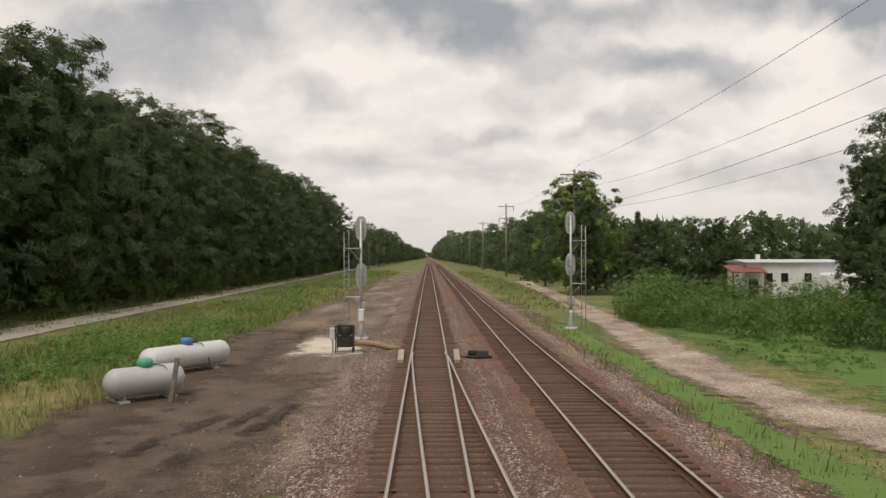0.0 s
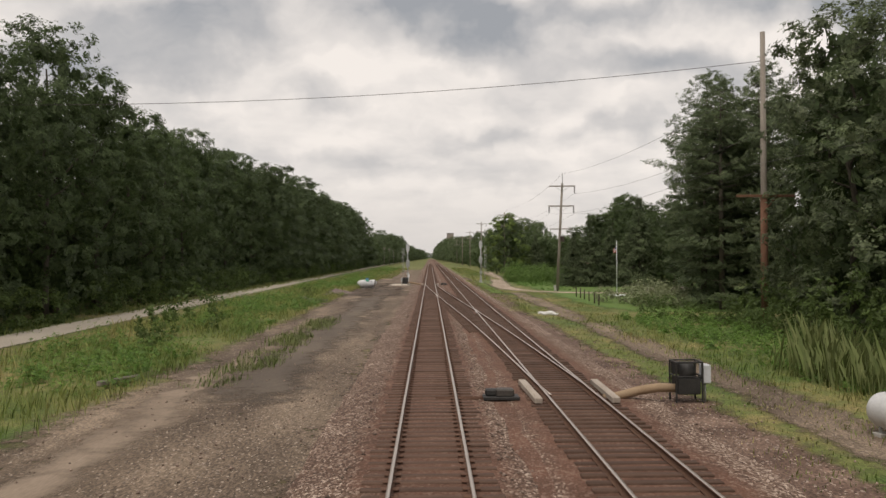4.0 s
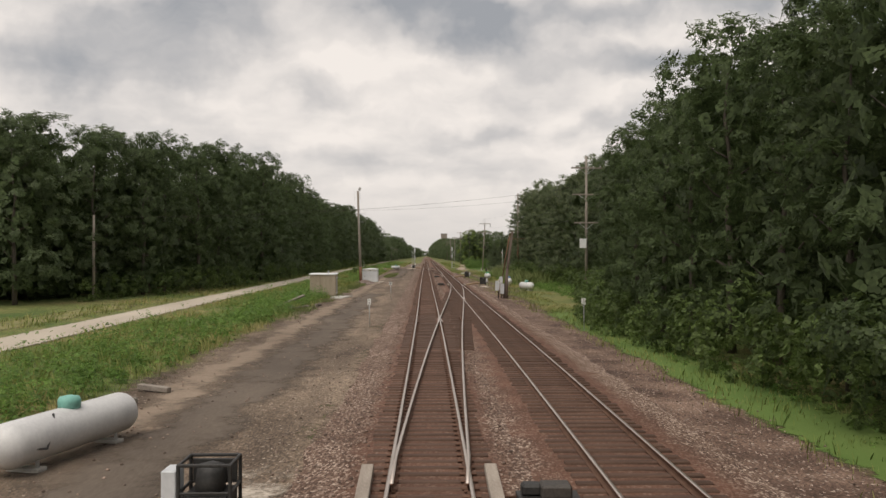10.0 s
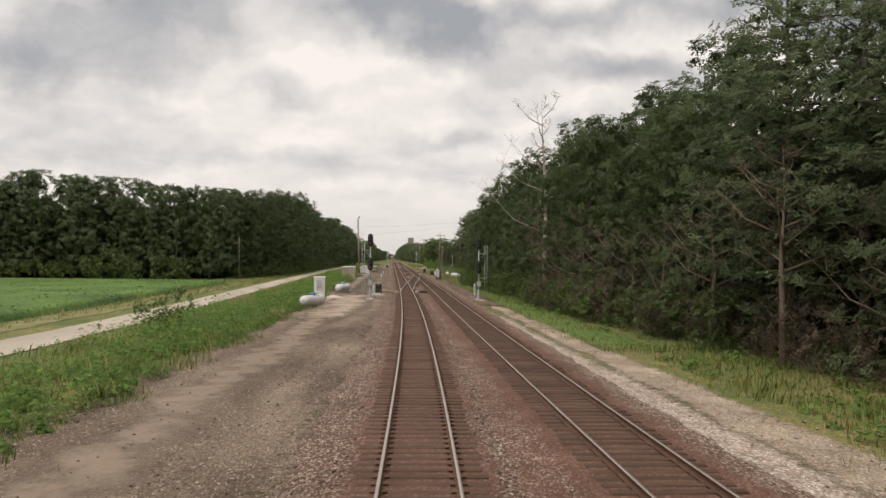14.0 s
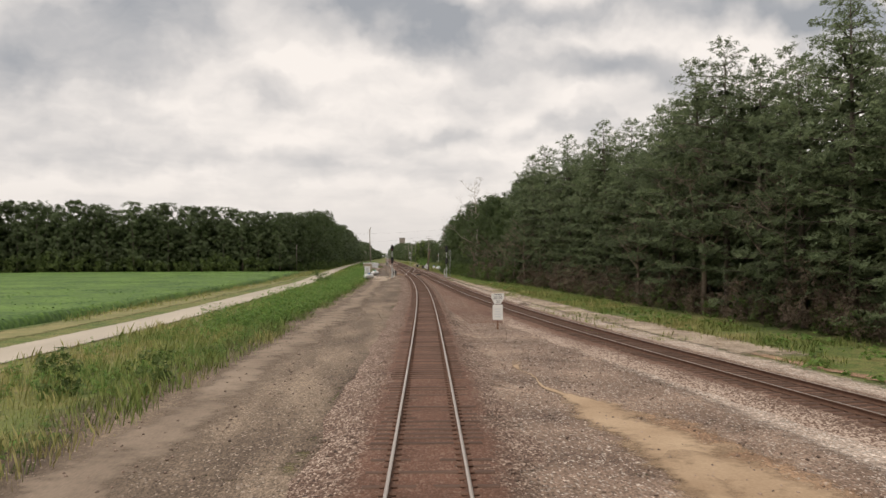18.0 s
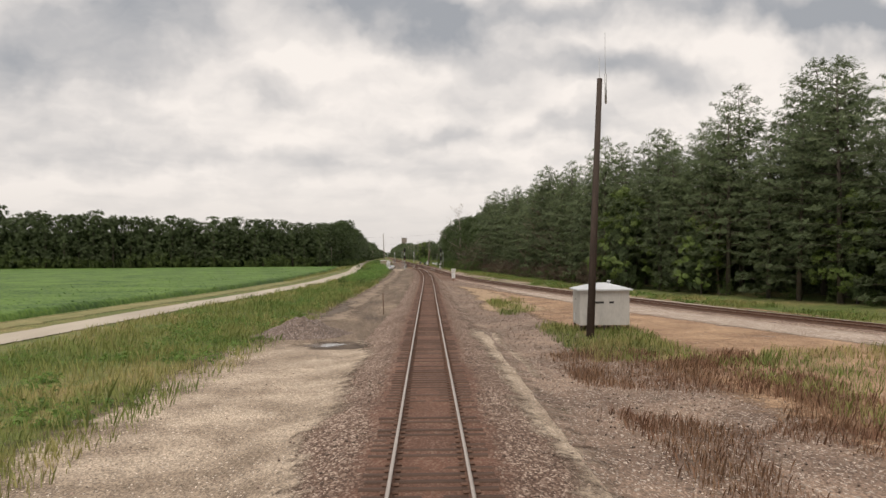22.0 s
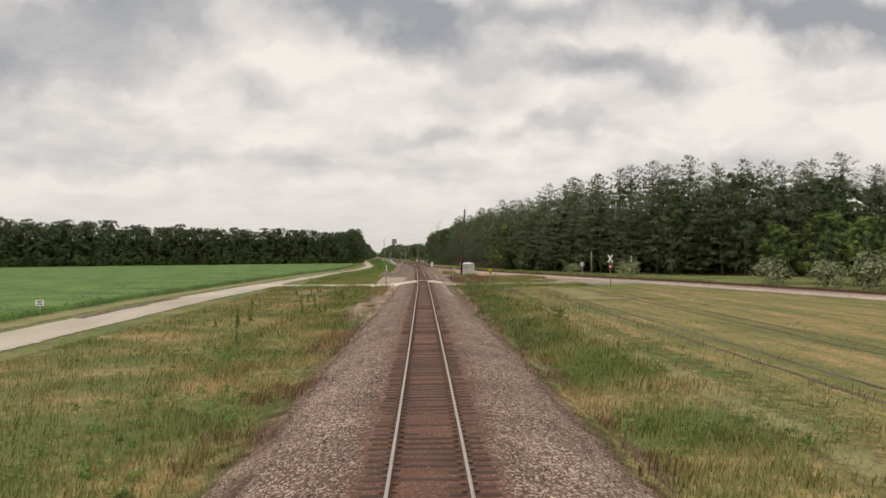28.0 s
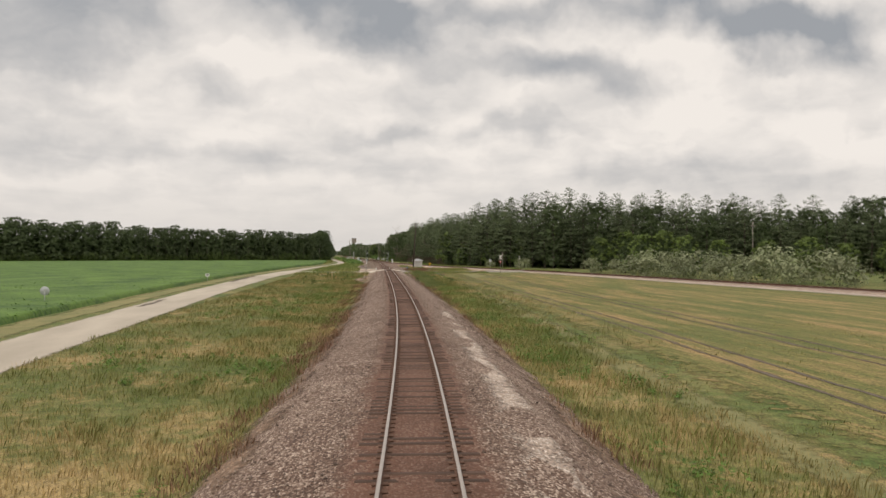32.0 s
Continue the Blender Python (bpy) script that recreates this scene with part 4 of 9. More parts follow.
south_edge, south_second = lower(south_edge), lower(south_second)
left_edge = [(x, y, float(np.interp(y, [-132, -100, -70, -35, -14, -2, 14, 30, 60], [0.82, 0.88, 0.94, 0.90, 1.0, 0.94, 0.80, 0.84, 1.02]))) for x, y in left_edge]
plant_out(oaks, left_edge, 1, "woodland edge west of the road", (1.02, 1.27))
plant_out(backs, [p for p in south_edge if p[0] > -150], 3, "woodland edge behind the crop field", (0.96, 1.1))
joined_trees("wood_canopy", backs, [(x, y, 1.12 if y > 20 else 0.92) for x, y in left_second + left_far], 2, "leafy canopy of the wood behind its edge trees", (0.92, 1.1))
joined_trees("wood_canopy", backs, [p for p in south_edge if p[0] <= -150], 31, "leafy canopy of the far wood behind the crop field", (0.96, 1.1), share=0.35)
joined_trees("wood_canopy", backs, south_second, 33, "leafy canopy of the wood behind the crop field", (1.0, 1.14))
right_edge = edge([(25, -28), (24.5, -70), (23.5, -105), (23, -131), (17.5, -149), (13.8, -161), (13.6, -185), (15, -212), (15.5, -235), (16.5, -256)], 4.6, R, 0.8)
right_second = edge([(32, -20), (29, -70), (26, -120), (21, -170), (22, -256)], 5.0, R)
right_edge = [(x, y, float(np.interp(y, [-256, -205, -185, -165, -150, -125, -105, -60, -28], [0.83, 0.85, 0.84, 0.7, 0.66, 0.85, 0.97, 1.05, 1.05]))) for x, y in right_edge]
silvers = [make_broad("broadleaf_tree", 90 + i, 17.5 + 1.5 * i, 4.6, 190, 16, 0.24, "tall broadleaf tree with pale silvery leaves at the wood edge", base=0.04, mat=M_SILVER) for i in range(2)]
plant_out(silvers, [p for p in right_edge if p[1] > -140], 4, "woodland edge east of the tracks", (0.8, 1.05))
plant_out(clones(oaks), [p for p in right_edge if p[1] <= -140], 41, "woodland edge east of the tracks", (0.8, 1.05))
joined_trees("wood_canopy", backs, right_second, 5, "leafy canopy of the wood east of the tracks", (0.82, 1.02))
PINE = "tall dark green pine with layered branches at the plantation edge"
pines = [make_pine("pine_tree", 40 + i, 18.0 + 1.3 * i, 5.0 + 0.2 * i, 20, PINE, 0.36, 22, 0.07 + 0.05 * i) for i in range(3)]
pine_edge = edge([(18.0, -255), (18.8, -300), (20, -335), (22.5, -368), (28, -398), (36, -424), (50, -446), (70, -466), (100, -495), (150, -540), (210, -590)], 4.8, R, 0.9)
pine_second = edge([(23, -255), (25, -330), (30, -376), (42, -415), (62, -442), (110, -485), (210, -570)], 5.0, R)
grow = lambda P: [(x, y, float(np.interp(x, [19, 22, 26, 32, 42, 53, 70, 100, 210], [1.0, 0.92, 0.93, 1.04, 1.17, 1.13, 1.06, 0.93, 0.92]))) for x, y in P]
pine_edge, pine_second = grow(pine_edge), grow(pine_second)
mixed = [p for i, p in enumerate(pine_edge) if p[0] > 40 and i % 3 == 0]
pine_edge = [p for p in pine_edge if p not in mixed]
plant_out(clones(backs), [(x, y, s * 0.9) for x, y, s in mixed], 35, "broadleaf trees among the pines", (0.8, 1.1))
plant_out(pines, pine_edge, 6, "pine plantation east of the tracks", (0.8, 1.12))
plant_out(clones(pines[1:]), pine_second, 7, "pine plantation east of the tracks", (1.0, 1.15))
joined_trees("wood_canopy", backs, [(x + 1.5, y - 2.5, 0.96) for x, y, _ in pine_second if x > 48] + [(x + 1, y, 0.82) for x, y, _ in pine_second if x < 48][::2], 34, "broadleaf canopy among the pines", (0.85, 1.08))
lime = make_broad("broadleaf_tree", 61, 13.0, 4.6, 150, 22, 0.25, "rounded bright green broadleaf tree before the pines", base=0.08, mat=surface("bright_leaves", [(0.3, (0.11, 0.17, 0.042)), (0.7, (0.235, 0.31, 0.085))], 0.5, 8.0, 0.5, 0.6, bump=0, spread=0.2, per_island=0.3, through_light=0.4, leaflets=(5.5, 0.58)))
plant_out([lime], [(20.5, -372), (17.8, 98, 1.12), (31, -406, 0.8), (15.5, -196, 0.8), (47, -430, 0.9), (45, -484, 0.72), (49, -491, 0.8), (50, -499, 0.74), (54, -503, 0.8), (56, -511, 0.74), (60, -520, 0.66), (63, -534, 0.6), (66, -544, 0.64), (68, -553, 0.58), (70, -563, 0.62), (38, -422, 0.75), (24, -388, 0.7)], 8, "lone broadleaf trees at the pine edge", (0.95, 1.05))


def wood_depth(name, pts, depth, height, count, leaf, seed, label, mat, side=1):
    """Leaf masses filling the wood behind its edge rows."""
    rng = np.random.default_rng(seed)
    P = np.array(pts, float)
    ln = np.hypot(*(P[1:] - P[:-1]).T)
    seg = rng.choice(len(P) - 1, count, p=ln / ln.sum())
    t = rng.uniform(0, 1, count)
    c = P[seg] + (P[seg + 1] - P[seg]) * t[:, None]
    d = P[seg + 1] - P[seg]
    nrm = np.stack([d[:, 1], -d[:, 0]], 1) / np.hypot(d[:, 0], d[:, 1])[:, None] * side
    c = c + nrm * rng.uniform(0, depth, count)[:, None]
    z = rng.uniform(0.0, 1.0, count) * height * (0.88 + 0.13 * np.sin(c[:, 0] * 0.35) * np.cos(c[:, 1] * 0.31)) + np.interp(c[:, 1], _gy, _ghz)
    v, q = diamonds(np.column_stack([c, z]), rng.normal(size=(count, 3)) + [0, 0, 0.5], leaf, rng, 0.7)
    return tagged(new(name, mesh_np(name, v, q, mat)), label, "woodland", kind="stuff")


far_rows = edge([(-26, 250), (-27, 420), (-24, 640), (-18, 1100), (-13, 1500)], 9.0, R, 3.0) + edge([(-34, 330), (-32, 640), (-26, 1100)], 12.0, R, 4.0)
joined_trees("far_trees", backs, [(x, y, 0.62 + 0.25 * R.random() + (0.2 if 380 < y < 560 else 0)) for x, y in far_rows], 36, "far roadside trees along the line", (0.9, 1.1), share=0.13)
far_rows = edge([(27, 130), (24, 260), (20, 520), (15, 800), (12.5, 1500)], 9.0, R, 2.5) + edge([(36, 150), (30, 520), (20, 1000)], 11.0, R, 4.0)
joined_trees("far_trees", backs, [(x, y, 0.58 + 0.25 * R.random() + 0.25 * min(1, max(0, (y - 300) / 400))) for x, y in far_rows], 37, "far trees beyond the yard along the line", (0.9, 1.1), share=0.13)
wood_depth("woodland", [(-40, 280), (-40, 60), (-38.5, -128)], 14, 14.5, 26000, 1.0, 1, "dark leafy depth of the wood behind its edge trees", M_LEAF_IN, 1)
wood_depth("woodland", [(-37, -134), (-120, -140), (-330, -152)], 12, 16.5, 26000, 1.1, 2, "dark leafy depth of the wood behind the field", M_LEAF_IN, 1)
wood_depth("woodland", [(33, -25), (30, -70), (27, -120), (23, -170), (24, -256)], 12, 15.5, 14000, 1.1, 3, "dark leafy depth of the wood east of the tracks", M_LEAF_IN, -1)
wood_depth("woodland", [(24, -256), (26, -330), (31, -376), (43, -412), (63, -440), (111, -482), (215, -562)], 16, 15.0, 24000, 1.1, 4, "dark needle depth of the pine plantation", M_NEEDLE_IN, -1)
wood_depth("woodland", [(-28, 280), (-27, 420), (-26, 1500)], 30, 12.0, 14000, 1.7, 5, "far line of roadside trees", M_LEAF_IN, -1)
wood_depth("woodland", [(20, 150), (20, 420), (21, 1500)], 30, 11.0, 14000, 1.7, 6, "far line of trees beyond the yard", M_LEAF_IN, 1)
wood_depth("woodland", [(26, 96), (70, 105), (140, 110)], 16, 9.5, 6000, 1.0, 7, "wooded backdrop behind the yard", M_LEAF_IN, -1)
wood_depth("woodland", [(-900, 1560), (-9, 1520)], 60, 15.0, 5000, 3.0, 8, "far treeline on the horizon", M_LEAF_IN, -1)
wood_depth("woodland", [(13, 1520), (900, 1560)], 60, 15.0, 5000, 3.0, 9, "far treeline on the horizon", M_LEAF_IN, -1)
wood_depth("woodland", [(-200, 2300), (200, 2300)], 60, 17.0, 1500, 4.0, 10, "farthest treeline across the end of the line", M_LEAF_IN, -1)

wood_depth("woodland", [(-52, 280), (-52, 60), (-50, -122)], 70, 14.0, 16000, 2.0, 11, "deep wood west of the road", M_LEAF_IN, 1)
wood_depth("woodland", [(-52, -122), (-330, -140)], 60, 15.0, 16000, 1.8, 12, "deep wood behind the field", M_LEAF_IN, 1)
wood_depth("woodland", [(44, -25), (40, -120), (36, -256), (40, -340), (58, -412), (80, -440), (126, -475), (215, -548)], 70, 13.0, 26000, 2.2, 13, "deep wood east of the tracks", M_LEAF_IN, -1)

# bushes and undergrowth along the wood edges
M_BUSH = surface("bush_leaves", [(0.3, (0.065, 0.105, 0.03)), (0.7, (0.15, 0.205, 0.062))], 0.5, 8.0, 0.5, 0.6, bump=0, spread=0.35, per_island=0.3, through_light=0.5, leaflets=(9.0, 0.6))


def make_bush(seed, h, r, n, leaf, label, mat=None):
    rng = np.random.default_rng(seed)
    k = n // 14
    cen = rng.normal(size=(k, 3)); cen /= np.linalg.norm(cen, axis=1, keepdims=True)
    cen = cen * rng.uniform(0.55, 1.0, (k, 1)) * [r, r, h * 0.55] + [0, 0, h * 0.5]
    cen[:, 2] = np.clip(cen[:, 2], 0.08, None)
    q = rng.normal(size=(k, 14, 3)); q /= np.linalg.norm(q, axis=2, keepdims=True)
    C = (cen[:, None] + q * r * 0.2).reshape(-1, 3)
    C[:, 2] = np.clip(C[:, 2], 0.05, None)
    N = (q + (cen - [0, 0, h * 0.3])[:, None] * 0.5 / r + [0, 0, 0.5]).reshape(-1, 3) + rng.normal(size=(len(C), 3)) * 0.4
    v, f = diamonds(C, N, leaf, rng)
    ob = tagged(new("bush", mesh_np("bush", v, f, mat or M_BUSH)), label, "bush")
    return ob


def joined_bushes(protos, places, seed, label, size):
    """Undergrowth too many to tell apart, in one mesh."""
    rng = random.Random(seed)
    V, o = [], 0
    for pl in places:
        me = protos[rng.randrange(len(protos))].data
        co = np.empty(len(me.vertices) * 3, dtype=np.float32); me.vertices.foreach_get("co", co)
        co = co.reshape(-1, 3)
        s, a = (pl[2] if len(pl) > 2 else 1.0) * rng.uniform(*size), rng.uniform(0, 6.28)
        V.append(np.column_stack([(co[:, 0] * math.cos(a) - co[:, 1] * math.sin(a)) * s + pl[0], (co[:, 0] * math.sin(a) + co[:, 1] * math.cos(a)) * s + pl[1], co[:, 2] * s + ground_z(pl[1]) - 0.05]))
    V = np.concatenate(V)
    return tagged(new("undergrowth", mesh_np("undergrowth", V, np.arange(len(V)).reshape(-1, 4), M_BUSH)), label, "undergrowth", kind="stuff")


bushes = [make_bush(70 + i, 2.4 + 0.5 * i, 1.5 + 0.2 * i, 390, 0.19, "dense green bush at the foot of the wood") for i in range(3)]
spots = edge([(-28.5, 270), (-28.5, 40), (-26.8, -60), (-27.5, -112), (-34, -138)], 4.2, R, 0.8)
spots += [(x, y, R.uniform(1.3, 2.2)) for x, y in edge([(-40, -145), (-120, -150), (-330, -162)], 4.0, R, 1.0)]
joined_bushes(bushes, spots, 9, "dense green undergrowth at the foot of the far wood", (0.7, 1.2))
spots = edge([(20.5, -30), (21, -70), (20.5, -105), (20.5, -127), (15, -145), (11.2, -160), (11.4, -188), (12.6, -212), (13.2, -240), (15.5, -262)], 2.6, R, 0.6)
plant_out(bushes, spots, 10, "undergrowth at the wood edge", (0.6, 1.25))
spots = edge([(16.5, -262), (17.2, -300), (18.2, -335), (20.5, -366), (26, -394), (34, -420), (48, -441), (66, -460)], 4.2, R, 0.7)
plant_out(clones(bushes), spots, 12, "undergrowth at the pine edge", (0.4, 0.75))
M_BRUSH = surface("dead_brush_twigs", [(0.3, (0.10, 0.075, 0.055)), (0.7, (0.235, 0.18, 0.135))], 0.6, 8.0, 0.5, 0.9, bump=0, spread=0.25, per_island=0.3, through_light=0.4, leaflets=(13.0, 0.42))
brush = [make_bush(180 + i, 2.6 + 0.7 * i, 1.6 + 0.2 * i, 560, 0.2, "dead brown brush at the foot of the wood", M_BRUSH) for i in range(2)]
plant_out(brush, edge([(12.8, -216), (13.6, -238), (15.6, -258), (16.6, -280), (17.4, -305), (18.6, -335), (20.4, -360)], 2.3, R, 0.7), 115, "dead brush at the wood edge", (0.6, 1.35))
pale_bush = make_bush(79, 3.0, 2.4, 900, 0.15, "pale grey-green flowering bush before the pines", surface("pale_bush_leaves", [(0.3, (0.15, 0.19, 0.08)), (0.7, (0.38, 0.39, 0.25))], 0.5, 8.0, 0.5, 0.6, bump=0, spread=0.2, per_island=0.4, through_light=0.25))
spots = [(40.5, -490, 0.9), (43, -501, 1.1), (45.5, -508, 1.2), (46.5, -515, 1.35), (49.5, -520, 1.3), (48.5, -526, 1.2), (51, -531, 1.4), (50, -538, 1.1), (53.5, -539, 1.4), (52.5, -546, 1.35), (55.5, -550, 1.5), (54.5, -556, 1.3), (57.5, -561, 1.4), (57, -569, 1.2), (33, -446, 0.8), (27, -424, 0.7), (17, -6, 0.42), (18.8, -8, 0.5), (20.4, -9.5, 0.55), (22, -11.5, 0.6), (19, -12.5, 0.45), (21, -15, 0.5)]
plant_out([pale_bush], spots, 13, "bushes beside the second track", (1.05, 1.5))
M_SHRUB = surface("bright_shrub_leaves", [(0.3, (0.085, 0.155, 0.035)), (0.7, (0.20, 0.295, 0.085))], 0.5, 8.0, 0.5, 0.6, bump=0, spread=0.25, per_island=0.25, through_light=0.5, leaflets=(13.0, 0.56))
shrubs = [make_bush(170 + i, 2.6 + 0.6 * i, 2.0 + 0.2 * i, 720, 0.17, "lush light green shrub between drive and yard", M_SHRUB) for i in range(3)]
plant_out(shrubs, edge([(14.8, 66), (15.4, 54), (18, 47), (23, 42.5), (31, 38)], 1.6, R, 0.6) + edge([(17, 68), (19, 57), (23, 50), (31, 46), (39, 43)], 1.8, R, 0.8) + edge([(21, 64), (27, 56), (38, 51)], 2.2, R, 0.9), 114, "shrubs beside the yard", (0.55, 1.0))
plant_out(clones(bushes), edge([(29, 76), (42, 72), (54, 70)], 2.2, R, 0.8) + edge([(17, -22), (19, -40), (18, -60)], 2.8, R, 1.0), 14, "bushes beside the yard", (0.5, 0.92))
plant_out(clones(bushes), [(-18.5, -236, 0.9), (-16.3, -250, 0.7), (-14.8, -252, 0.5), (-17, -359, 0.6), (-14.5, -357, 0.5), (-14.5, -34, 0.8), (-15.5, -38, 0.7), (-13.5, -45, 0.6), (-13.5, 4, 0.5), (-10.8, -542, 0.45), (-4.6, -542, 0.42)], 15, "lone bushes in the weeds", (0.9, 1.1))

# yard trees east of the tracks
spruce = make_pine("spruce_tree", 50, 11.8, 5.3, 30, "dark blue-green conical spruce on the mown lawn", 0.21, 60, 0.03, 0.25, True)
plant_out([spruce], [(31, 34, 1.12), (27, 35.5, 0.78), (24, 35, 0.84), (21.5, 36.2, 0.7), (24, 96, 0.8)], 16, "spruces on the lawn", (0.97, 1.03))
tall_pine = make_pine("pine_tree", 52, 21.5, 5.0, 20, "very tall dark pine with tiered branches beside the yard", 0.46, 28, 0.05)
plant_out([tall_pine], [(25.4, -10), (29, -15, 0.95), (30, -3, 0.9), (27.8, -7, 1.0), (24.6, -17, 0.9), (32, -10, 1.02)], 17, "tall pines beside the yard", (0.98, 1.02))
plant_out(clones(oaks[:2]), [(30, 58, 0.75), (34, 62, 0.7), (37, 55, 0.72), (23.5, 42, 0.5), (26.8, 41, 0.62), (29.5, 44, 0.68), (33.5, 40, 0.7), (37, 37, 0.78), (35, 30, 0.66), (39.5, 33, 0.8), (34, 12, 0.7), (39, 8, 0.75), (19, 104, 0.78), (22, 110, 0.72), (26, 98, 0.55), (30, 97, 0.5), (34, 99, 0.52), (17.5, 125, 0.6), (18, 150, 0.62), (24, 140, 0.6), (37, 48, 0.6), (41, 30, 0.85), (44, 18, 0.8), (46, 60, 0.7), (50, 72, 0.7), (32.5, 52, 0.72), (35, 57, 0.86), (37, 66, 0.9), (31.5, 61, 0.62), (39, 58, 0.8), (35, 36.5, 0.66), (39.5, 36, 0.7), (43.5, 41, 0.72), (33, 47, 0.6)], 18, "yard trees", (0.95, 1.08))


def make_bare(seed, h, label, mat, spread=4.0, name="bare_tree"):
    """A leafless tree: trunk, limbs and two orders of twigs."""
    rng = random.Random(seed)
    top = empty_thing(name, label, "tree")
    wood, twigs = [], []
    tr = [(0, 0, -0.3), (0.1, 0.05, h * 0.25), (-0.15, 0.1, h * 0.5), (0.1, 0, h * 0.75), (0.2, 0.1, h)]
    wood.append(tube(tr, [h * 0.017, h * 0.013, h * 0.009, h * 0.004, 0.012], 8))
    for i in range(16):
        t = 0.35 + 0.6 * i / 15
        z = h * t
        a = i * 2.4 + rng.uniform(-0.4, 0.4)
        ln = spread * (1.25 - t) * rng.uniform(0.8, 1.3)
        d = Vector((math.cos(a), math.sin(a), 0))
        p0 = Vector((0, 0, z)); p1 = p0 + d * ln * 0.55 + Vector((0, 0, ln * 0.25)); p2 = p0 + d * ln + Vector((0, 0, ln * 0.75))
        wood.append(tube([p0, p1, p2], [0.03 + 0.013 * ln, 0.02 + 0.005 * ln, 0.01], 5))
        for k in range(9):
            s = rng.uniform(0.25, 1.0)
            q0 = p1.lerp(p2, s) if s > 0.5 else p0.lerp(p1, s * 2)
            dd = Vector((rng.uniform(-1, 1), rng.uniform(-1, 1), rng.uniform(0.1, 1))) * ln * 0.35
            twigs.append(tube([q0, q0 + dd * 0.5 + Vector((0, 0, 0.05)), q0 + dd], [0.02, 0.012, 0.006], 3))
            for _ in range(3):
                e = q0 + dd * rng.uniform(0.3, 1.0)
                g = Vector((rng.uniform(-1, 1), rng.uniform(-1, 1), rng.uniform(0.0, 1))) * ln * 0.18
                twigs.append(tube([e, e + g], [0.010, 0.005], 3))
    part_mesh("trunk", tubes_mesh("trunk", wood, mat), top)
    part_mesh("twigs", tubes_mesh("twigs", twigs, mat), top)["kind"] = "stuff"
    return top


M_PALE_BARK = surface("pale_sycamore_bark", [(0.35, (0.20, 0.175, 0.145)), (0.62, (0.50, 0.45, 0.39))], 2.0, 14.0, 0.4, 0.9, bump=0.3)
M_DEAD = surface("dead_twig_bark", [(0.3, (0.14, 0.105, 0.08)), (0.7, (0.30, 0.24, 0.19))], 2.0, 14.0, 0.4, 0.95)
plant_out([make_bare(3, 20.5, "bare pale-barked tree standing among leafy ones", M_PALE_BARK, 5.8)], [(13.4, -221.5)], 19, "bare trees", (1, 1))
dead = make_bare(5, 9.0, "dead brown leafless tree at the wood edge", M_DEAD, 3.4)
plant_out([dead], edge([(13.2, -218), (13.4, -238), (15.0, -256), (16.4, -275)], 5.0, R, 0.5) + [(17.8, -312, 1.25), (18.6, -326, 1.3), (19.2, -338, 1.2), (21.5, -358, 1.2), (26, -388, 1.35), (31, -70, 1.4)], 20, "dead trees at the wood edge", (0.75, 1.1))

# ---- low plants, uncountable ----
def line_np(u):
    s = -np.asarray(u, float)
    y = np.where(s <= 0, -s, np.interp(s, _S, _Y))
    return np.interp(s, _S, _X), y, np.interp(s, _S, _h)


def strip(u0, u1, lat0, lat1, density, seed):
    """Random places in a strip beside the main track: world x, y."""
    rng = np.random.default_rng(seed)
    n = int(abs(u1 - u0) * abs(lat1 - lat0) * density)
    u, la = rng.uniform(min(u0, u1), max(u0, u1), n), rng.uniform(min(lat0, lat1), max(lat0, lat1), n)
    x, y, h = line_np(u)
    return np.column_stack([x + la * np.cos(h), y - la * np.sin(h)])


def patchy(P, scale, share, seed):
    """Thin places out to patches."""
    v = np.array([noise.noise((p[0] * scale, p[1] * scale, seed * 3.7)) for p in P])
    return P[v > np.quantile(v, 1 - share)] if len(P) else P


def off_road(P, margin=2.6):
    rx = np.interp(P[:, 1], [r[1] for r in ROAD[::-1]], [r[0] for r in ROAD[::-1]])
    keep = np.abs(P[:, 0] - rx) > margin + 0.9 * (P[:, 1] < -460)
    keep &= ~((np.abs(P[:, 1] - np.interp(P[:, 0], [-40, -30, -22, -14, -10, -4, 10, 30], [-466, -468, -470.5, -474.5, -474.8, -471.5, -471.5, -471])) < np.interp(P[:, 0], [-40, -22, -16, -8, -4], [5.0, 3.7, 3.3, 2.7, 2.2])) & (P[:, 0] > -40) & (P[:, 0] < 30))
    # the bare sandy bank below the ballast carries only a few tufts
    la = np.interp(-P[:, 1], -_Y, _X) - P[:, 0]
    reach = np.interp(P[:, 1], [-550, -542, -523, -511, -500, -493], [0, 5.8, 8.0, 6.3, 5.0, 0])
    for i in np.nonzero((la > 0) & (la < reach + 1.6) & (reach > 0))[0]:
        wild = noise.noise((P[i, 0] * 0.7, P[i, 1] * 0.5, 2.7))
        keep[i] &= la[i] > reach[i] + 1.6 * wild or wild > 0.42
    return P[keep]


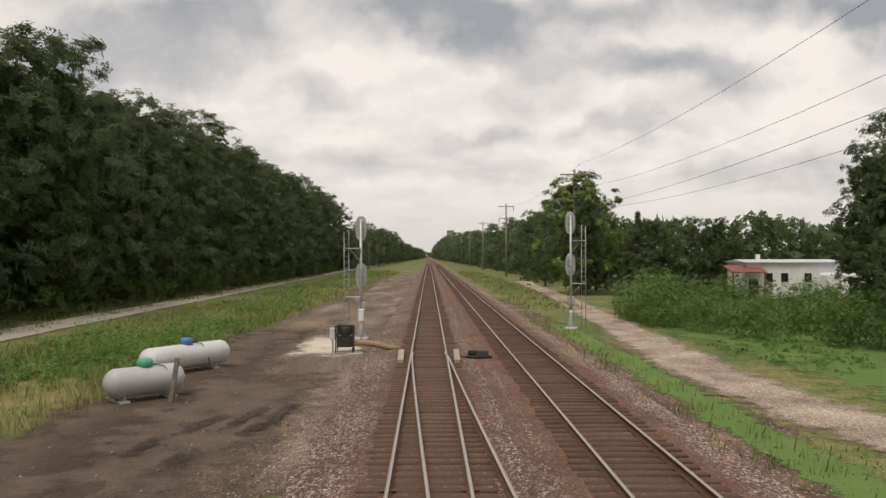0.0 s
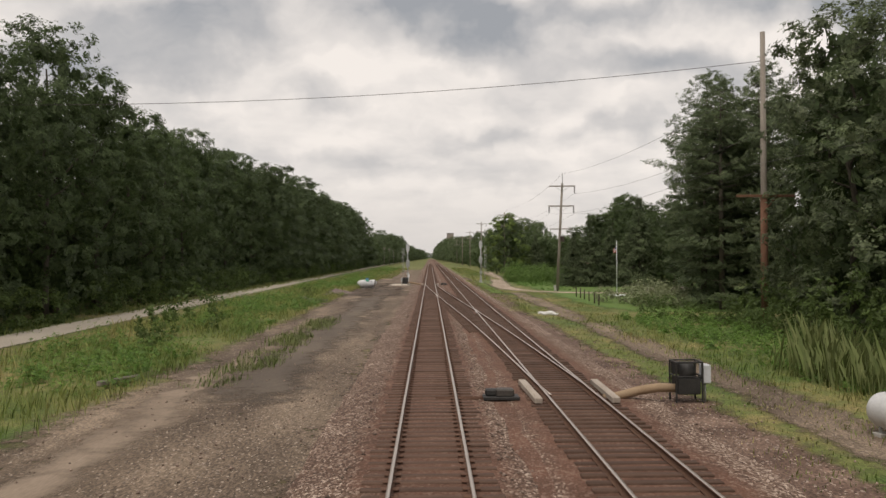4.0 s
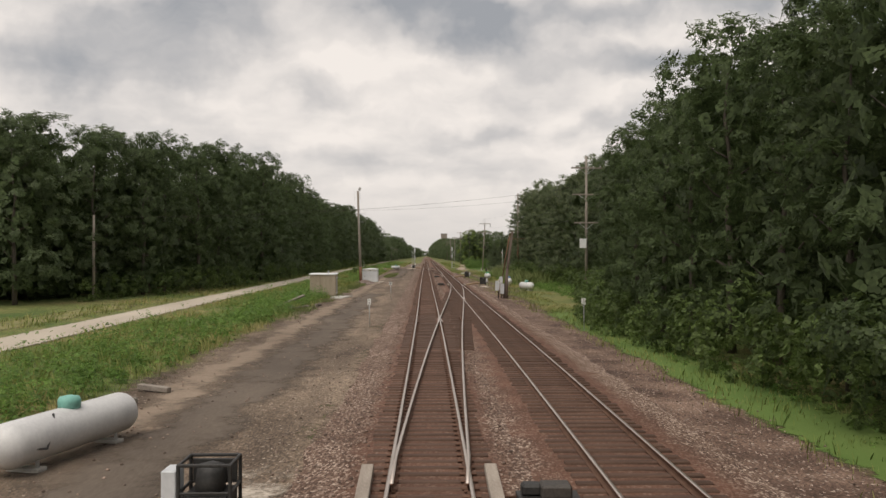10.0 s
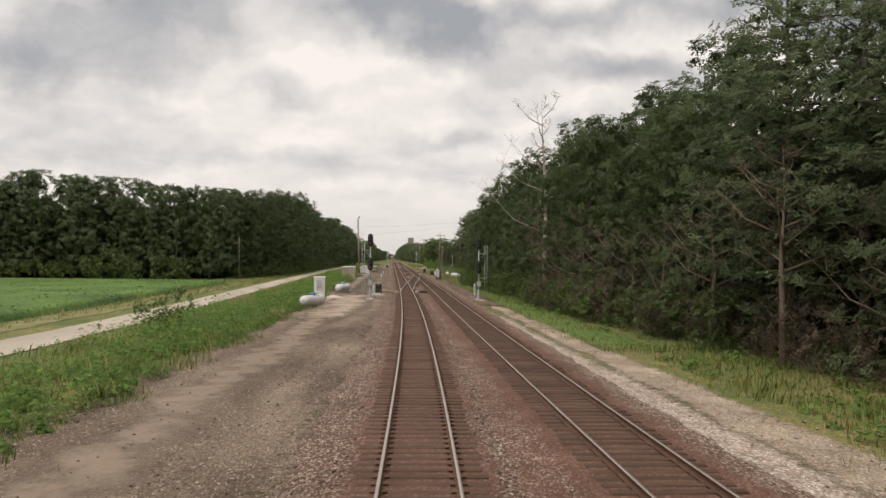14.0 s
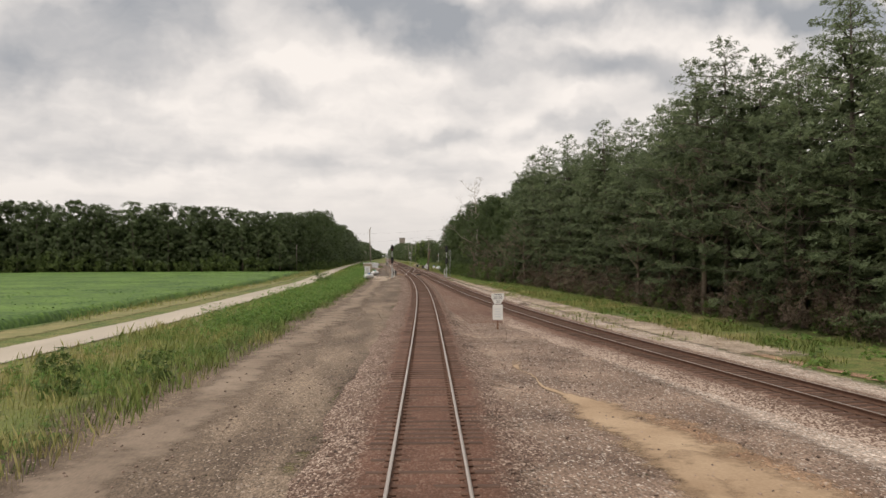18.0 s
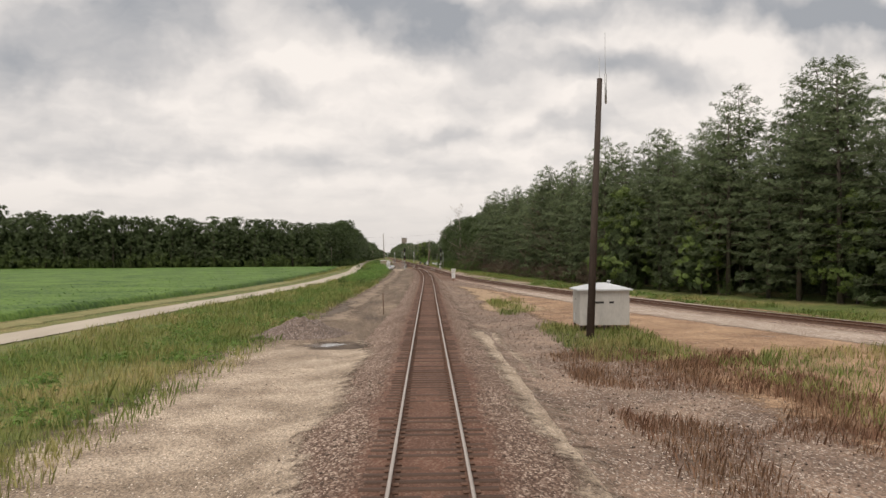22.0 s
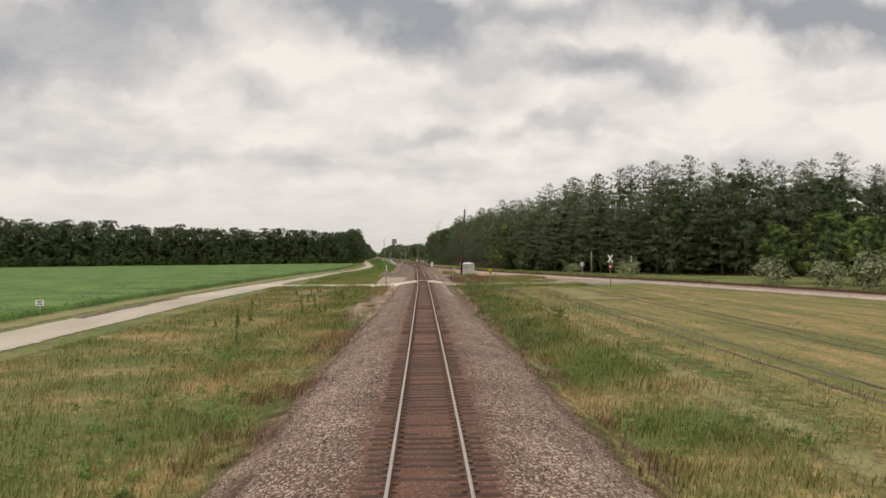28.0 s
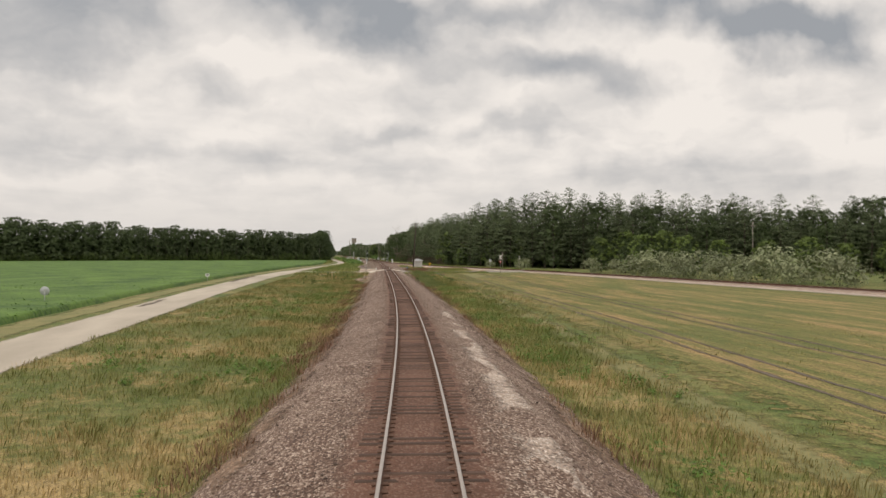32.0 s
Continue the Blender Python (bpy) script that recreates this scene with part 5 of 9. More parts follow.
def tufts(name, P, h, w, per, seed, mat, label, lean=0.35, flat=False):
    """Tufts of grass: per tapered blades at each place."""
    rng = np.random.default_rng(seed)
    n = len(P)
    z = floor_z(P)
    base = np.repeat(np.column_stack([P, z - 0.02]), per, 0) + np.column_stack([rng.normal(size=(n * per, 2)) * 0.2, np.zeros(n * per)])
    a = rng.uniform(0, 2 * np.pi, n * per)
    hh = h * rng.uniform(0.5, 1.25, n * per) * np.repeat(rng.uniform(0.7, 1.2, n) * np.clip([1 + 0.9 * noise.noise((x * 0.33, y * 0.33, seed)) for x, y in P], 0.45, 1.6), per)
    side = np.column_stack([np.cos(a), np.sin(a), np.zeros(n * per)]) * (w * rng.uniform(0.6, 1.3, n * per))[:, None]
    b = rng.uniform(0, 2 * np.pi, n * per)
    bend = np.column_stack([np.cos(b), np.sin(b), np.zeros(n * per)]) * (hh * lean * rng.uniform(0.2, 1.2, n * per))[:, None]
    up = np.column_stack([np.zeros(n * per), np.zeros(n * per), hh])
    v = np.stack([base - side, base + side, base + up * 0.62 + bend * 0.4 + side * 0.6, base + up + bend], 1).reshape(-1, 3)
    k = np.arange(n * per) * 4
    me = smooth_crown(mesh_np(name, v, np.stack([k, k + 1, k + 2, k + 3], 1), mat), up + bend * 0.5 + rng.normal(size=up.shape) * 0.12 * h)
    return tagged(new(name, me), label, "grass", kind="stuff")


def weeds(name, P, h, r, leaves, leaf, seed, mat, label):
    """Leafy weeds: a small dome of leaves at each place."""
    rng = np.random.default_rng(seed)
    n = len(P)
    z = floor_z(P)
    s = rng.uniform(0.5, 1.3, n) * np.clip([0.95 + 1.1 * noise.noise((x * 0.3, y * 0.3, 5.0)) for x, y in P], 0.4, 1.7)
    q = rng.normal(size=(n, leaves, 3)); q /= np.linalg.norm(q, axis=2, keepdims=True)
    q *= rng.uniform(0.4, 1.0, (n, leaves, 1))
    q[:, :, 2] = np.abs(q[:, :, 2])
    C = np.column_stack([P, z])[:, None] + q * (np.array([r, r, h]) * (s * rng.uniform(0.8, 1.25, n))[:, None, None])
    N = q + rng.normal(size=q.shape) * 0.4 + [0, 0, 0.8]
    v, f = diamonds(C.reshape(-1, 3), N.reshape(-1, 3), leaf, rng)
    return tagged(new(name, mesh_np(name, v, f, mat)), label, "weeds", kind="stuff")


weeds("roadside_weeds", off_road(np.concatenate([patchy(strip(240, 75, -11, -20, 0.5, 29), 0.1, 0.6, 29), patchy(strip(75, -125, -10.8, -15.5, 1.6, 1), 0.09, 0.5, 1), patchy(strip(-125, -205, -10.6, -14.8, 2.6, 30), 0.12, 0.92, 30), patchy(strip(75, -205, -15.0, -19.5, 1.1, 31), 0.1, 0.5, 31), patchy(strip(-205, -335, -9.4, -13.5, 2.8, 2), 0.12, 0.95, 2), patchy(strip(-205, -335, -13.5, -17.0, 1.6, 32), 0.12, 0.8, 32)]), 3.4), 1.15, 0.6, 27, 0.13, 1, M_WEEDLEAF, "bright green leafy weeds between dirt track and road")
weeds("roadside_weeds", off_road(np.concatenate([patchy(strip(-335, -452, -9.2, -15, 1.9, 3), 0.12, 0.65, 3), patchy(strip(-335, -470, -15, -20, 0.9, 33), 0.12, 0.4, 33), patchy(strip(-480, -700, 6, 12, 0.6, 4), 0.1, 0.5, 4), patchy(strip(-478, -700, -6.5, -18, 0.35, 5), 0.1, 0.4, 5)]), 3.4), 0.55, 0.45, 22, 0.115, 2, M_WEEDLEAF, "scattered green weeds in the grass")
weeds("trackside_weeds", np.concatenate([strip(-24, -110, 13.5, 20.5, 1.8, 6), strip(-110, -150, 15.0, 20, 1.3, 7), patchy(strip(70, 20, 14, 19, 0.5, 8), 0.1, 0.5, 8)]), 0.8, 0.55, 24, 0.13, 3, M_WEEDLEAF, "tall leafy weeds east of the tracks")
weeds("trackside_weeds", strip(-160, -262, 10.4, 13.6, 0.7, 9), 0.5, 0.4, 22, 0.09, 4, M_WEEDLEAF, "low green weeds beside the second track")
tufts("tall_grass", off_road(np.concatenate([patchy(strip(80, -205, -10.2, -20.5, 6.5, 11), 0.2, 0.85, 11), strip(-205, -335, -9.4, -17.5, 5.0, 12), strip(-335, -470, -8.2, -21, 7.5, 13)])), 0.46, 0.014, 4, 11, M_BLADE, "tall green and yellowing grass west of the dirt track")
tufts("tall_grass", off_road(np.concatenate([patchy(strip(-478, -705, -5.3, -12, 17.0, 14), 0.2, 0.97, 14), strip(-478, -705, -12, -22.5, 8.5, 15)])), 0.29, 0.012, 4, 12, M_STRAW, "knee-high green and straw-coloured grass on the embankment")
tufts("tall_grass", off_road(np.concatenate([patchy(strip(-478, -705, 5.5, 11.5, 16.0, 16), 0.2, 0.97, 16), strip(-478, -640, 11.5, 17, 2.0, 17)])), 0.30, 0.012, 4, 13, M_STRAW, "green and straw-coloured grass below the embankment")
tufts("verge_grass", np.concatenate([off_road(strip(240, 80, -8, -20, 1.8, 28)), strip(240, 70, 8, 14, 1.2, 27), strip(200, -205, -24.5, -29, 1.6, 18), strip(-205, -330, -24.5, -30, 1.6, 19)]), 0.35, 0.03, 5, 14, M_BLADE, "dry verge grass between road and wood")
tufts("tall_grass", np.concatenate([strip(70, -20, 6.6, 8.6, 3.5, 20), strip(-24, -112, 10.5, 14.5, 3.5, 21), strip(-112, -262, 8.4, 12.2, 4.0, 22), patchy(strip(-262, -345, 9.0, 15.0, 3.0, 23), 0.2, 0.5, 23)]), 0.28, 0.015, 5, 15, M_BLADE, "short grass beside the second track")
tufts("tall_grass", off_road(np.concatenate([strip(-474, -486, 4.2, 26, 10.0, 82), strip(-468, -486, -8.5, -24, 9.0, 83), strip(-452, -474, -9.0, -20, 6.0, 84)])), 0.32, 0.012, 5, 84, M_BLADE, "green grass at the edges of the crossing road")
tufts("hay_stubble", off_road(patchy(strip(-484, -690, 11, 34, 3.2, 61), 0.15, 0.8, 61)), 0.13, 0.016, 4, 61, M_STRAW, "short green and straw-coloured stubble of the mown hay")
tufts("green_grass", np.concatenate([patchy(strip(-26, -56, -6.5, -8.4, 14.0, 62), 0.25, 0.8, 62), patchy(strip(-92, -160, -9.2, -11.0, 9.0, 63), 0.2, 0.7, 63), patchy(strip(-205, -420, -8.6, -10.6, 6.0, 64), 0.2, 0.6, 64), patchy(strip(-424, -438, 7.0, 11.0, 10.0, 65), 0.2, 0.7, 65)]), 0.32, 0.02, 5, 62, M_REED, "fresh bright green grass on the dirt")
tufts("short_grass", strip(24, -125, 7.4, 14.6, 5.0, 66), 0.14, 0.02, 4, 66, M_BLADE, "short green grass along the dirt")
tufts("green_grass", patchy(strip(-548, -705, 6.1, 9.9, 7.0, 67), 0.15, 0.85, 67), 0.36, 0.013, 5, 67, M_BLADE, "lush tall green grass below the embankment")
tufts("green_grass", off_road(patchy(strip(-484, -560, 5.6, 8.6, 16.0, 68), 0.22, 0.6, 68)), 0.5, 0.014, 5, 68, M_REED, "tall lush green grass clumps at the ballast foot")
tufts("reeds", strip(-52, -98, 13.6, 18.5, 9.0, 24), 1.35, 0.022, 5, 16, M_REED, "tall green reeds beside the tank")
tufts("tall_grass", off_road(np.concatenate([patchy(strip(-396, -426, 5.6, 9.0, 9.0, 25), 0.15, 0.5, 25), strip(-424, -440, 7.2, 12.5, 14.0, 35), patchy(strip(-436, -472.5, 12.0, 24, 9.0, 26), 0.12, 0.8, 26), strip(-464, -472.5, 5.4, 24, 9.0, 36)])), 0.40, 0.012, 5, 17, M_BLADE, "green grass round the equipment hut")
M_RED_BLADE = surface("red_grass_blades", [(0.3, (0.22, 0.105, 0.075)), (0.7, (0.36, 0.235, 0.14))], 0.2, 2.0, 0.4, 0.8, bump=0, per_island=0.3, through_light=0.5)
tufts("red_grass", off_road(np.concatenate([patchy(strip(-437, -469, 5.6, 14.5, 22.0, 27), 0.13, 0.8, 27), patchy(strip(-520, -700, -4.5, -6.8, 13.0, 28), 0.22, 0.55, 28), patchy(strip(-478, -700, 4.9, 6.4, 8.0, 29), 0.25, 0.5, 29)])), 0.30, 0.013, 5, 18, M_RED_BLADE, "low reddish brown grass and seed heads")

# crop field: a leafy canopy in rows
def road_x(y):
    return float(np.interp(y, [r[1] for r in ROAD[::-1]], [r[0] for r in ROAD[::-1]]))


v, f = [], []
ys = np.concatenate([np.arange(-166, -520, -1.2), np.arange(-520, -900, -3.0)])
off = np.concatenate([[0, 0.15, 0.4], np.arange(0.8, 24, 0.8), np.arange(24, 70, 4.0), np.arange(70, 330, 20)])
for y in ys:
    e = road_x(y) - 7.5 + 0.3 * noise.noise((y * 0.4, 0, 0))
    for k, o in enumerate(off):
        x = e - o
        top = (0.0 if k == 0 else 0.62 if k > 1 else 0.4) + (0.0 if k == 0 else 0.13 * noise.noise((x * 1.9, y * 1.3, 2.0)) + 0.07 * math.sin(x * 7.9))
        v.append((x, y, ground_z(y) + top))
k = len(off)
for i in range(len(ys) - 1):
    for j in range(k - 1):
        a = i * k + j
        f.append((a, a + 1, a + 1 + k, a + k))
tagged(new("crop_canopy", mesh_np("crop_canopy", v, f, M_CROP)), "even bright green crop in long rows", "crop", kind="stuff")
rng = np.random.default_rng(5)
n = 16000
cy = -166 - rng.uniform(0, 1, n) ** 1.2 * 480
cx = np.interp(cy, [r[1] for r in ROAD[::-1]], [r[0] for r in ROAD[::-1]]) - 7.4 - rng.uniform(0, 1, n) ** 1.6 * 26
C = np.column_stack([cx, cy, np.interp(cy, _gy, _ghz) + rng.uniform(0.45, 0.74, n)])
v, q = diamonds(C, rng.normal(size=(n, 3)) * 0.3 + [0, 0, 1], 0.12, rng)
tagged(new("crop_leaves", mesh_np("crop_leaves", v, q, M_CROP)), "bright green leaves of the crop along the field edge", "crop", kind="stuff")
# ---- surfaces beside the tracks ----
M_LIME = surface("crushed_limestone", [(0.3, (0.44, 0.375, 0.30)), (0.7, (0.74, 0.66, 0.565))], 0.6, 12.0, 0.5, 0.95, bump=0.5, bump_dist=0.04, ragged=1.5, fade=(0.65, 1.45))
M_SAND = surface("tan_sand", [(0.3, (0.30, 0.20, 0.122)), (0.7, (0.51, 0.375, 0.25))], 0.5, 14.0, 0.4, 0.95, bump=0.4, bump_dist=0.03, ragged=1.6, fade=(0.6, 1.45))
M_ORANGE = surface("orange_clay_sand", [(0.34, (0.19, 0.11, 0.068)), (0.66, (0.48, 0.32, 0.20)), (0.5, (0.33, 0.21, 0.13))], 0.35, 14.0, 0.36, 0.95, bump=0.7, bump_dist=0.04, spots=((0.50, 0.41, 0.33), 27.0, 0.03), ragged=1.6, fade=(0.6, 1.45))
M_APRON = surface("pinkish_gravel", [(0.33, (0.11, 0.072, 0.054)), (0.68, (0.35, 0.25, 0.185)), (0.5, (0.20, 0.138, 0.103))], 0.3, 16.0, 0.4, 0.95, bump=0.9, bump_dist=0.05, spots=((0.46, 0.39, 0.33), 24.0, 0.12), ragged=1.2, fade=(0.6, 1.45))
M_PALE = surface("pale_pink_gravel", [(0.3, (0.27, 0.20, 0.158)), (0.7, (0.52, 0.42, 0.345))], 0.4, 14.0, 0.5, 0.95, bump=0.9, bump_dist=0.05, spots=((0.62, 0.54, 0.47), 22.0, 0.2), ragged=2.2, fade=(0.5, 1.6))
M_DRY = surface("dry_verge", [(0.3, (0.12, 0.145, 0.05)), (0.7, (0.33, 0.275, 0.13))], 0.3, 6.0, 0.5, 0.95, bump=0.5, bump_dist=0.06, ragged=1.6, fade=(0.6, 1.45))
M_EDGE = surface("reddish_gravel", [(0.36, (0.060, 0.036, 0.027)), (0.64, (0.27, 0.185, 0.14)), (0.5, (0.14, 0.088, 0.065))], 0.5, 16.0, 0.42, 0.95, bump=0.8, bump_dist=0.04, spots=((0.40, 0.32, 0.265), 24.0, 0.06), ragged=1.4, fade=(0.6, 1.45))
M_ASPHALT = surface("worn_grey_asphalt", [(0.3, (0.24, 0.215, 0.18)), (0.7, (0.36, 0.325, 0.28))], 0.4, 30.0, 0.4, 0.9, bump=0.3, bump_dist=0.01, stretch=(0.3, 1, 1), spots=((0, 0, 0), 40.0, 0.0), ragged=3.0)
M_MUD = surface("dark_wet_mud", [(0.3, (0.028, 0.021, 0.017)), (0.7, (0.085, 0.064, 0.050))], 0.8, 16.0, 0.5, 0.8, bump=0.6, bump_dist=0.04, spec=0.25, ragged=3.0, fade=(0.6, 1.45))
M_BANK = surface("reddish_bank_soil", [(0.33, (0.085, 0.052, 0.036)), (0.67, (0.29, 0.19, 0.125)), (0.5, (0.175, 0.112, 0.076))], 0.5, 14.0, 0.4, 0.95, bump=0.6, bump_dist=0.04, spots=((0.36, 0.28, 0.22), 15.0, 0.08), ragged=1.8, fade=(0.5, 1.55))
M_SOIL = surface("brown_rutted_soil", [(0.33, (0.13, 0.085, 0.058)), (0.67, (0.42, 0.30, 0.20)), (0.5, (0.25, 0.17, 0.115))], 0.5, 14.0, 0.4, 0.95, bump=0.7, bump_dist=0.05, spots=((0.45, 0.37, 0.29), 26.0, 0.07), stretch=(1.4, 0.4, 1), ragged=1.6, fade=(0.5, 1.55))
M_CHURN = surface("churned_soil", [(0.3, (0.045, 0.033, 0.025)), (0.7, (0.165, 0.122, 0.09))], 0.9, 9.0, 0.45, 0.9, bump=1.0, bump_dist=0.12, ragged=0.9, fade=(0.45, 1.5))
M_DARK = surface("dark_trampled_soil", [(0.3, (0.078, 0.061, 0.048)), (0.7, (0.185, 0.147, 0.114))], 0.5, 18.0, 0.4, 0.95, bump=0.6, bump_dist=0.04, stretch=(1, 0.25, 1), ragged=0.9, fade=(0.55, 1.5))
M_PDIRT = surface("pale_packed_dirt", [(0.3, (0.185, 0.138, 0.101)), (0.7, (0.35, 0.272, 0.205))], 0.6, 20.0, 0.4, 0.95, bump=0.6, bump_dist=0.04, stretch=(1, 0.2, 1), ragged=0.8, fade=(0.6, 1.6))
M_DUST = surface("pale_dusty_track", [(0.34, (0.20, 0.15, 0.108)), (0.66, (0.54, 0.44, 0.34)), (0.5, (0.36, 0.285, 0.215))], 0.45, 16.0, 0.36, 0.95, bump=0.8, bump_dist=0.05, spots=((0.58, 0.50, 0.42), 27.0, 0.03), ragged=1.6, fade=(0.6, 1.45))


def bed_strip(name, us, lo, hi, mat, lift, label, category="gravel", across=8, jag=0.3, seed=0, rim=0.9, tail=4.0):
    """Surface between two sideways offsets lo(u), hi(u) from the main track, resting on the ground."""
    v, f, inner = [], [], []
    for i, u in enumerate(us):
        a, b = lo(u), hi(u)
        a += jag * noise.noise((u * 0.25, seed, 0.3)); b += jag * noise.noise((u * 0.25, seed, 7.3))
        b = max(a + 0.1, b)
        soft = min(rim, (b - a) * 0.42)
        for k in range(across + 1):
            x, y, _ = at(u, a + (b - a) * k / across)
            v.append((x, y, lift + 0.02 * noise.noise((x * 0.5, y * 0.5, seed))))
            inner.append(min((b - a) * min(k, across - k) / across / soft, min(abs(u - us[0]), abs(u - us[-1])) / tail))
    v = np.array(v)
    v[:, 2] += floor_z(v[:, :2])
    k = across + 1
    for i in range(len(us) - 1):
        for j in range(across):
            a = i * k + j
            f.append((a, a + 1, a + 1 + k, a + k))
    return tagged(new(name, mark(mesh_np(name, v, f, mat), inner=inner)), label, category, kind="structure")


def lat2(u):
    """Sideways offset of the second track from the main one at chainage u."""
    x, y, h = main_line(u)
    return (second_line(y)[0] - x) * (1 + 0.5 * h * h)


bed_strip("gravel_apron", steps(-318, -470, 2), lambda u: 1.5, lambda u: lat2(u) - 1.6, M_APRON, 0.02, "pinkish brown gravel between the parting tracks", seed=1, across=10)
bed_strip("pale_gravel", steps(-345, -700, 2), lambda u: lat2(u) - min(6.8, 2.6 + (-345 - u) * 0.065), lambda u: lat2(u) - 1.45, M_PALE, 0.045, "pale pink gravel shoulder of the second track", seed=2)
bed_strip("pale_gravel", steps(-235, -700, 2), lambda u: lat2(u) + 1.8, lambda u: lat2(u) + 3.4 + min(1.2, 0.02 * (-235 - u)), M_PALE, 0.045, "pale gravel shoulder on the far side of the second track", seed=3)
bed_strip("orange_sand", steps(-362, -470, 2), lambda u: 4.2 + 0.06 * (-362 - u), lambda u: max(4.4 + 0.06 * (-362 - u), lat2(u) - 5.0), M_ORANGE, 0.035, "orange sandy ground beside the gravel shoulder", "sand", seed=4)
bed_strip("orange_sand", steps(-300, -420, 2), lambda u: lat2(u) + 4.5, lambda u: lat2(u) + 5.6, M_ORANGE, 0.035, "strip of orange sand at the pine edge", "sand", seed=14)
bed_strip("sand_patch", steps(-351, -379, 1), lambda u: 3.6 + (-351 - u) * 0.04, lambda u: 4.5 + (-351 - u) * 0.075 + 1.2 * math.sin((u + 351) * 0.3), M_SAND, 0.055, "pale tan sand spilled on the gravel", "sand", seed=5, jag=0.8)
bed_strip("tan_sand", steps(-366, -412, 1), lambda u: 4.6, lambda u: 7.6 + (-366 - u) * 0.06, M_SAND, 0.05, "tan sandy soil spread over the gravel", "sand", seed=6, jag=0.9)
bed_strip("sandy_lane", steps(-222, -352, 2), lambda u: lat2(u) + 3.3 + 0.5 * max(0, -245 - u) / 100, lambda u: lat2(u) + 5.2 + 2.2 * max(0, -240 - u) / 100, M_DUST, 0.05, "sandy wheel track beside the second track", "dirt track", seed=7, jag=0.5, rim=0.6)
bed_strip("gravel_edge", steps(90, -225, 2), lambda u: 5.6, lambda u: 9.0 + 1.9 * min(1, max(0, (-118 - u) / 15), max(0, (u + 202) / 12)) + 0.8 * math.sin(u * 0.05), M_EDGE, 0.03, "gravelly dirt edge of the second track", "dirt", seed=8, jag=0.6)
bed_strip("dirt_track_east", steps(18, -120, 2), lambda u: 9.4, lambda u: 12.2, M_DIRT, 0.035, "muddy dirt track between rails and weeds", "dirt track", seed=9, jag=0.5)
bed_strip("pale_track", steps(-201, -242, 1), lambda u: -9.8 + 0.02 * abs(u + 215), lambda u: -3.2 - 0.05 * max(0, -220 - u), M_DUST, 0.052, "pale sandy yard round cabinet and signal", "dirt track", seed=110, jag=0.9, rim=2.6)
bed_strip("limestone_pad", steps(-208, -220, 1), lambda u: -10.6, lambda u: -7.6, M_PALE, 0.066, "pale crushed limestone pad round the cabinet", seed=10, jag=0.8)
bed_strip("limestone_pad", steps(-76, -87, 1), lambda u: -11.5, lambda u: -6.6, M_LIME, 0.055, "pale crushed limestone pad round the hut", seed=11, jag=0.8)
bed_strip("limestone_pad", steps(-96, -106, 1), lambda u: 7.2, lambda u: 9.4, M_LIME, 0.055, "crushed limestone by the switch heater", seed=12, jag=0.5)
bed_strip("limestone_pad", steps(52, 40, 1), lambda u: -7.0, lambda u: -3.0, M_LIME, 0.055, "crushed limestone by the switch heater", seed=13, jag=0.6)
bed_strip("grass_strip", steps(-150, -262, 2), lambda u: lat2(u) + 4.6, lambda u: lat2(u) + 8.4, M_LAWN, 0.045, "bright green grass strip below the bushes", "grass", seed=112, jag=0.5)
bed_strip("limestone_pad", steps(-208, -218, 1), lambda u: 6.8, lambda u: 9.0, M_DUST, 0.055, "crushed limestone at the signal foot", seed=15, jag=0.4)
bed_strip("limestone_pad", steps(-197, -206, 1), lambda u: -5.0, lambda u: -2.4, M_LIME, 0.057, "crushed limestone by the switch heater", seed=16, jag=0.4)
bed_strip("pale_track", steps(-430, -475.5, 1.5), lambda u: -10.5 - 0.10 * max(0, -455 - u), lambda u: -2.4, M_DUST, 0.06, "pale dusty end of the dirt track", "dirt track", seed=17, jag=0.7)
bed_strip("pale_track", steps(-425, -462, 1.5), lambda u: 2.4, lambda u: 4.6, M_DUST, 0.06, "pale spilled stone dust beside the ballast", "dirt track", seed=18, jag=0.6)
bed_strip("wet_soil", steps(-431, -435, 0.4), lambda u: -6.1, lambda u: -2.9, M_CHURN, 0.075, "dark wet soil round the puddle", "mud", seed=147, jag=0.5, rim=0.8, tail=1.0)
bed_strip("churned_mud", steps(37, 8, 1), lambda u: -9.4, lambda u: -2.9, M_CHURN, 0.05, "dark churned mud with wheel ruts", "mud", seed=19, jag=0.8, rim=2.4)
for k, (u0, la, ln, tilt) in enumerate(((30.5, -4.0, 4.5, 0.06), (29.8, -4.9, 4.2, 0.08), (28.6, -5.8, 3.4, 0.10), (27.5, -4.5, 2.6, 0.04), (26.0, -6.6, 3.0, 0.10), (24.5, -5.3, 2.8, 0.08))):
    bed_strip("mud_rut", steps(u0, u0 - ln, 0.4), lambda u: la - 0.34 + tilt * (u - u0) + 0.06 * math.sin(u * 1.3 + k), lambda u: la + 0.34 + tilt * (u - u0) + 0.06 * math.sin(u * 1.3 + k), M_MUD, 0.075, "wet black wheel rut in the churned mud", "mud", across=6, seed=130 + k, jag=0.3, rim=0.5, tail=1.8)
bed_strip("dark_dirt", steps(-120, -205, 1.5), lambda u: -8.0, lambda u: -4.2, M_DARK, 0.045, "dark trampled middle of the dirt track", "dirt", seed=21, jag=0.9, rim=2.4)
bed_strip("dark_dirt", steps(56, 8, 1.5), lambda u: -12.0, lambda u: -6.0, M_CHURN, 0.042, "dark bare soil round the gas tanks", "dirt", seed=145, jag=1.2, rim=2.8)
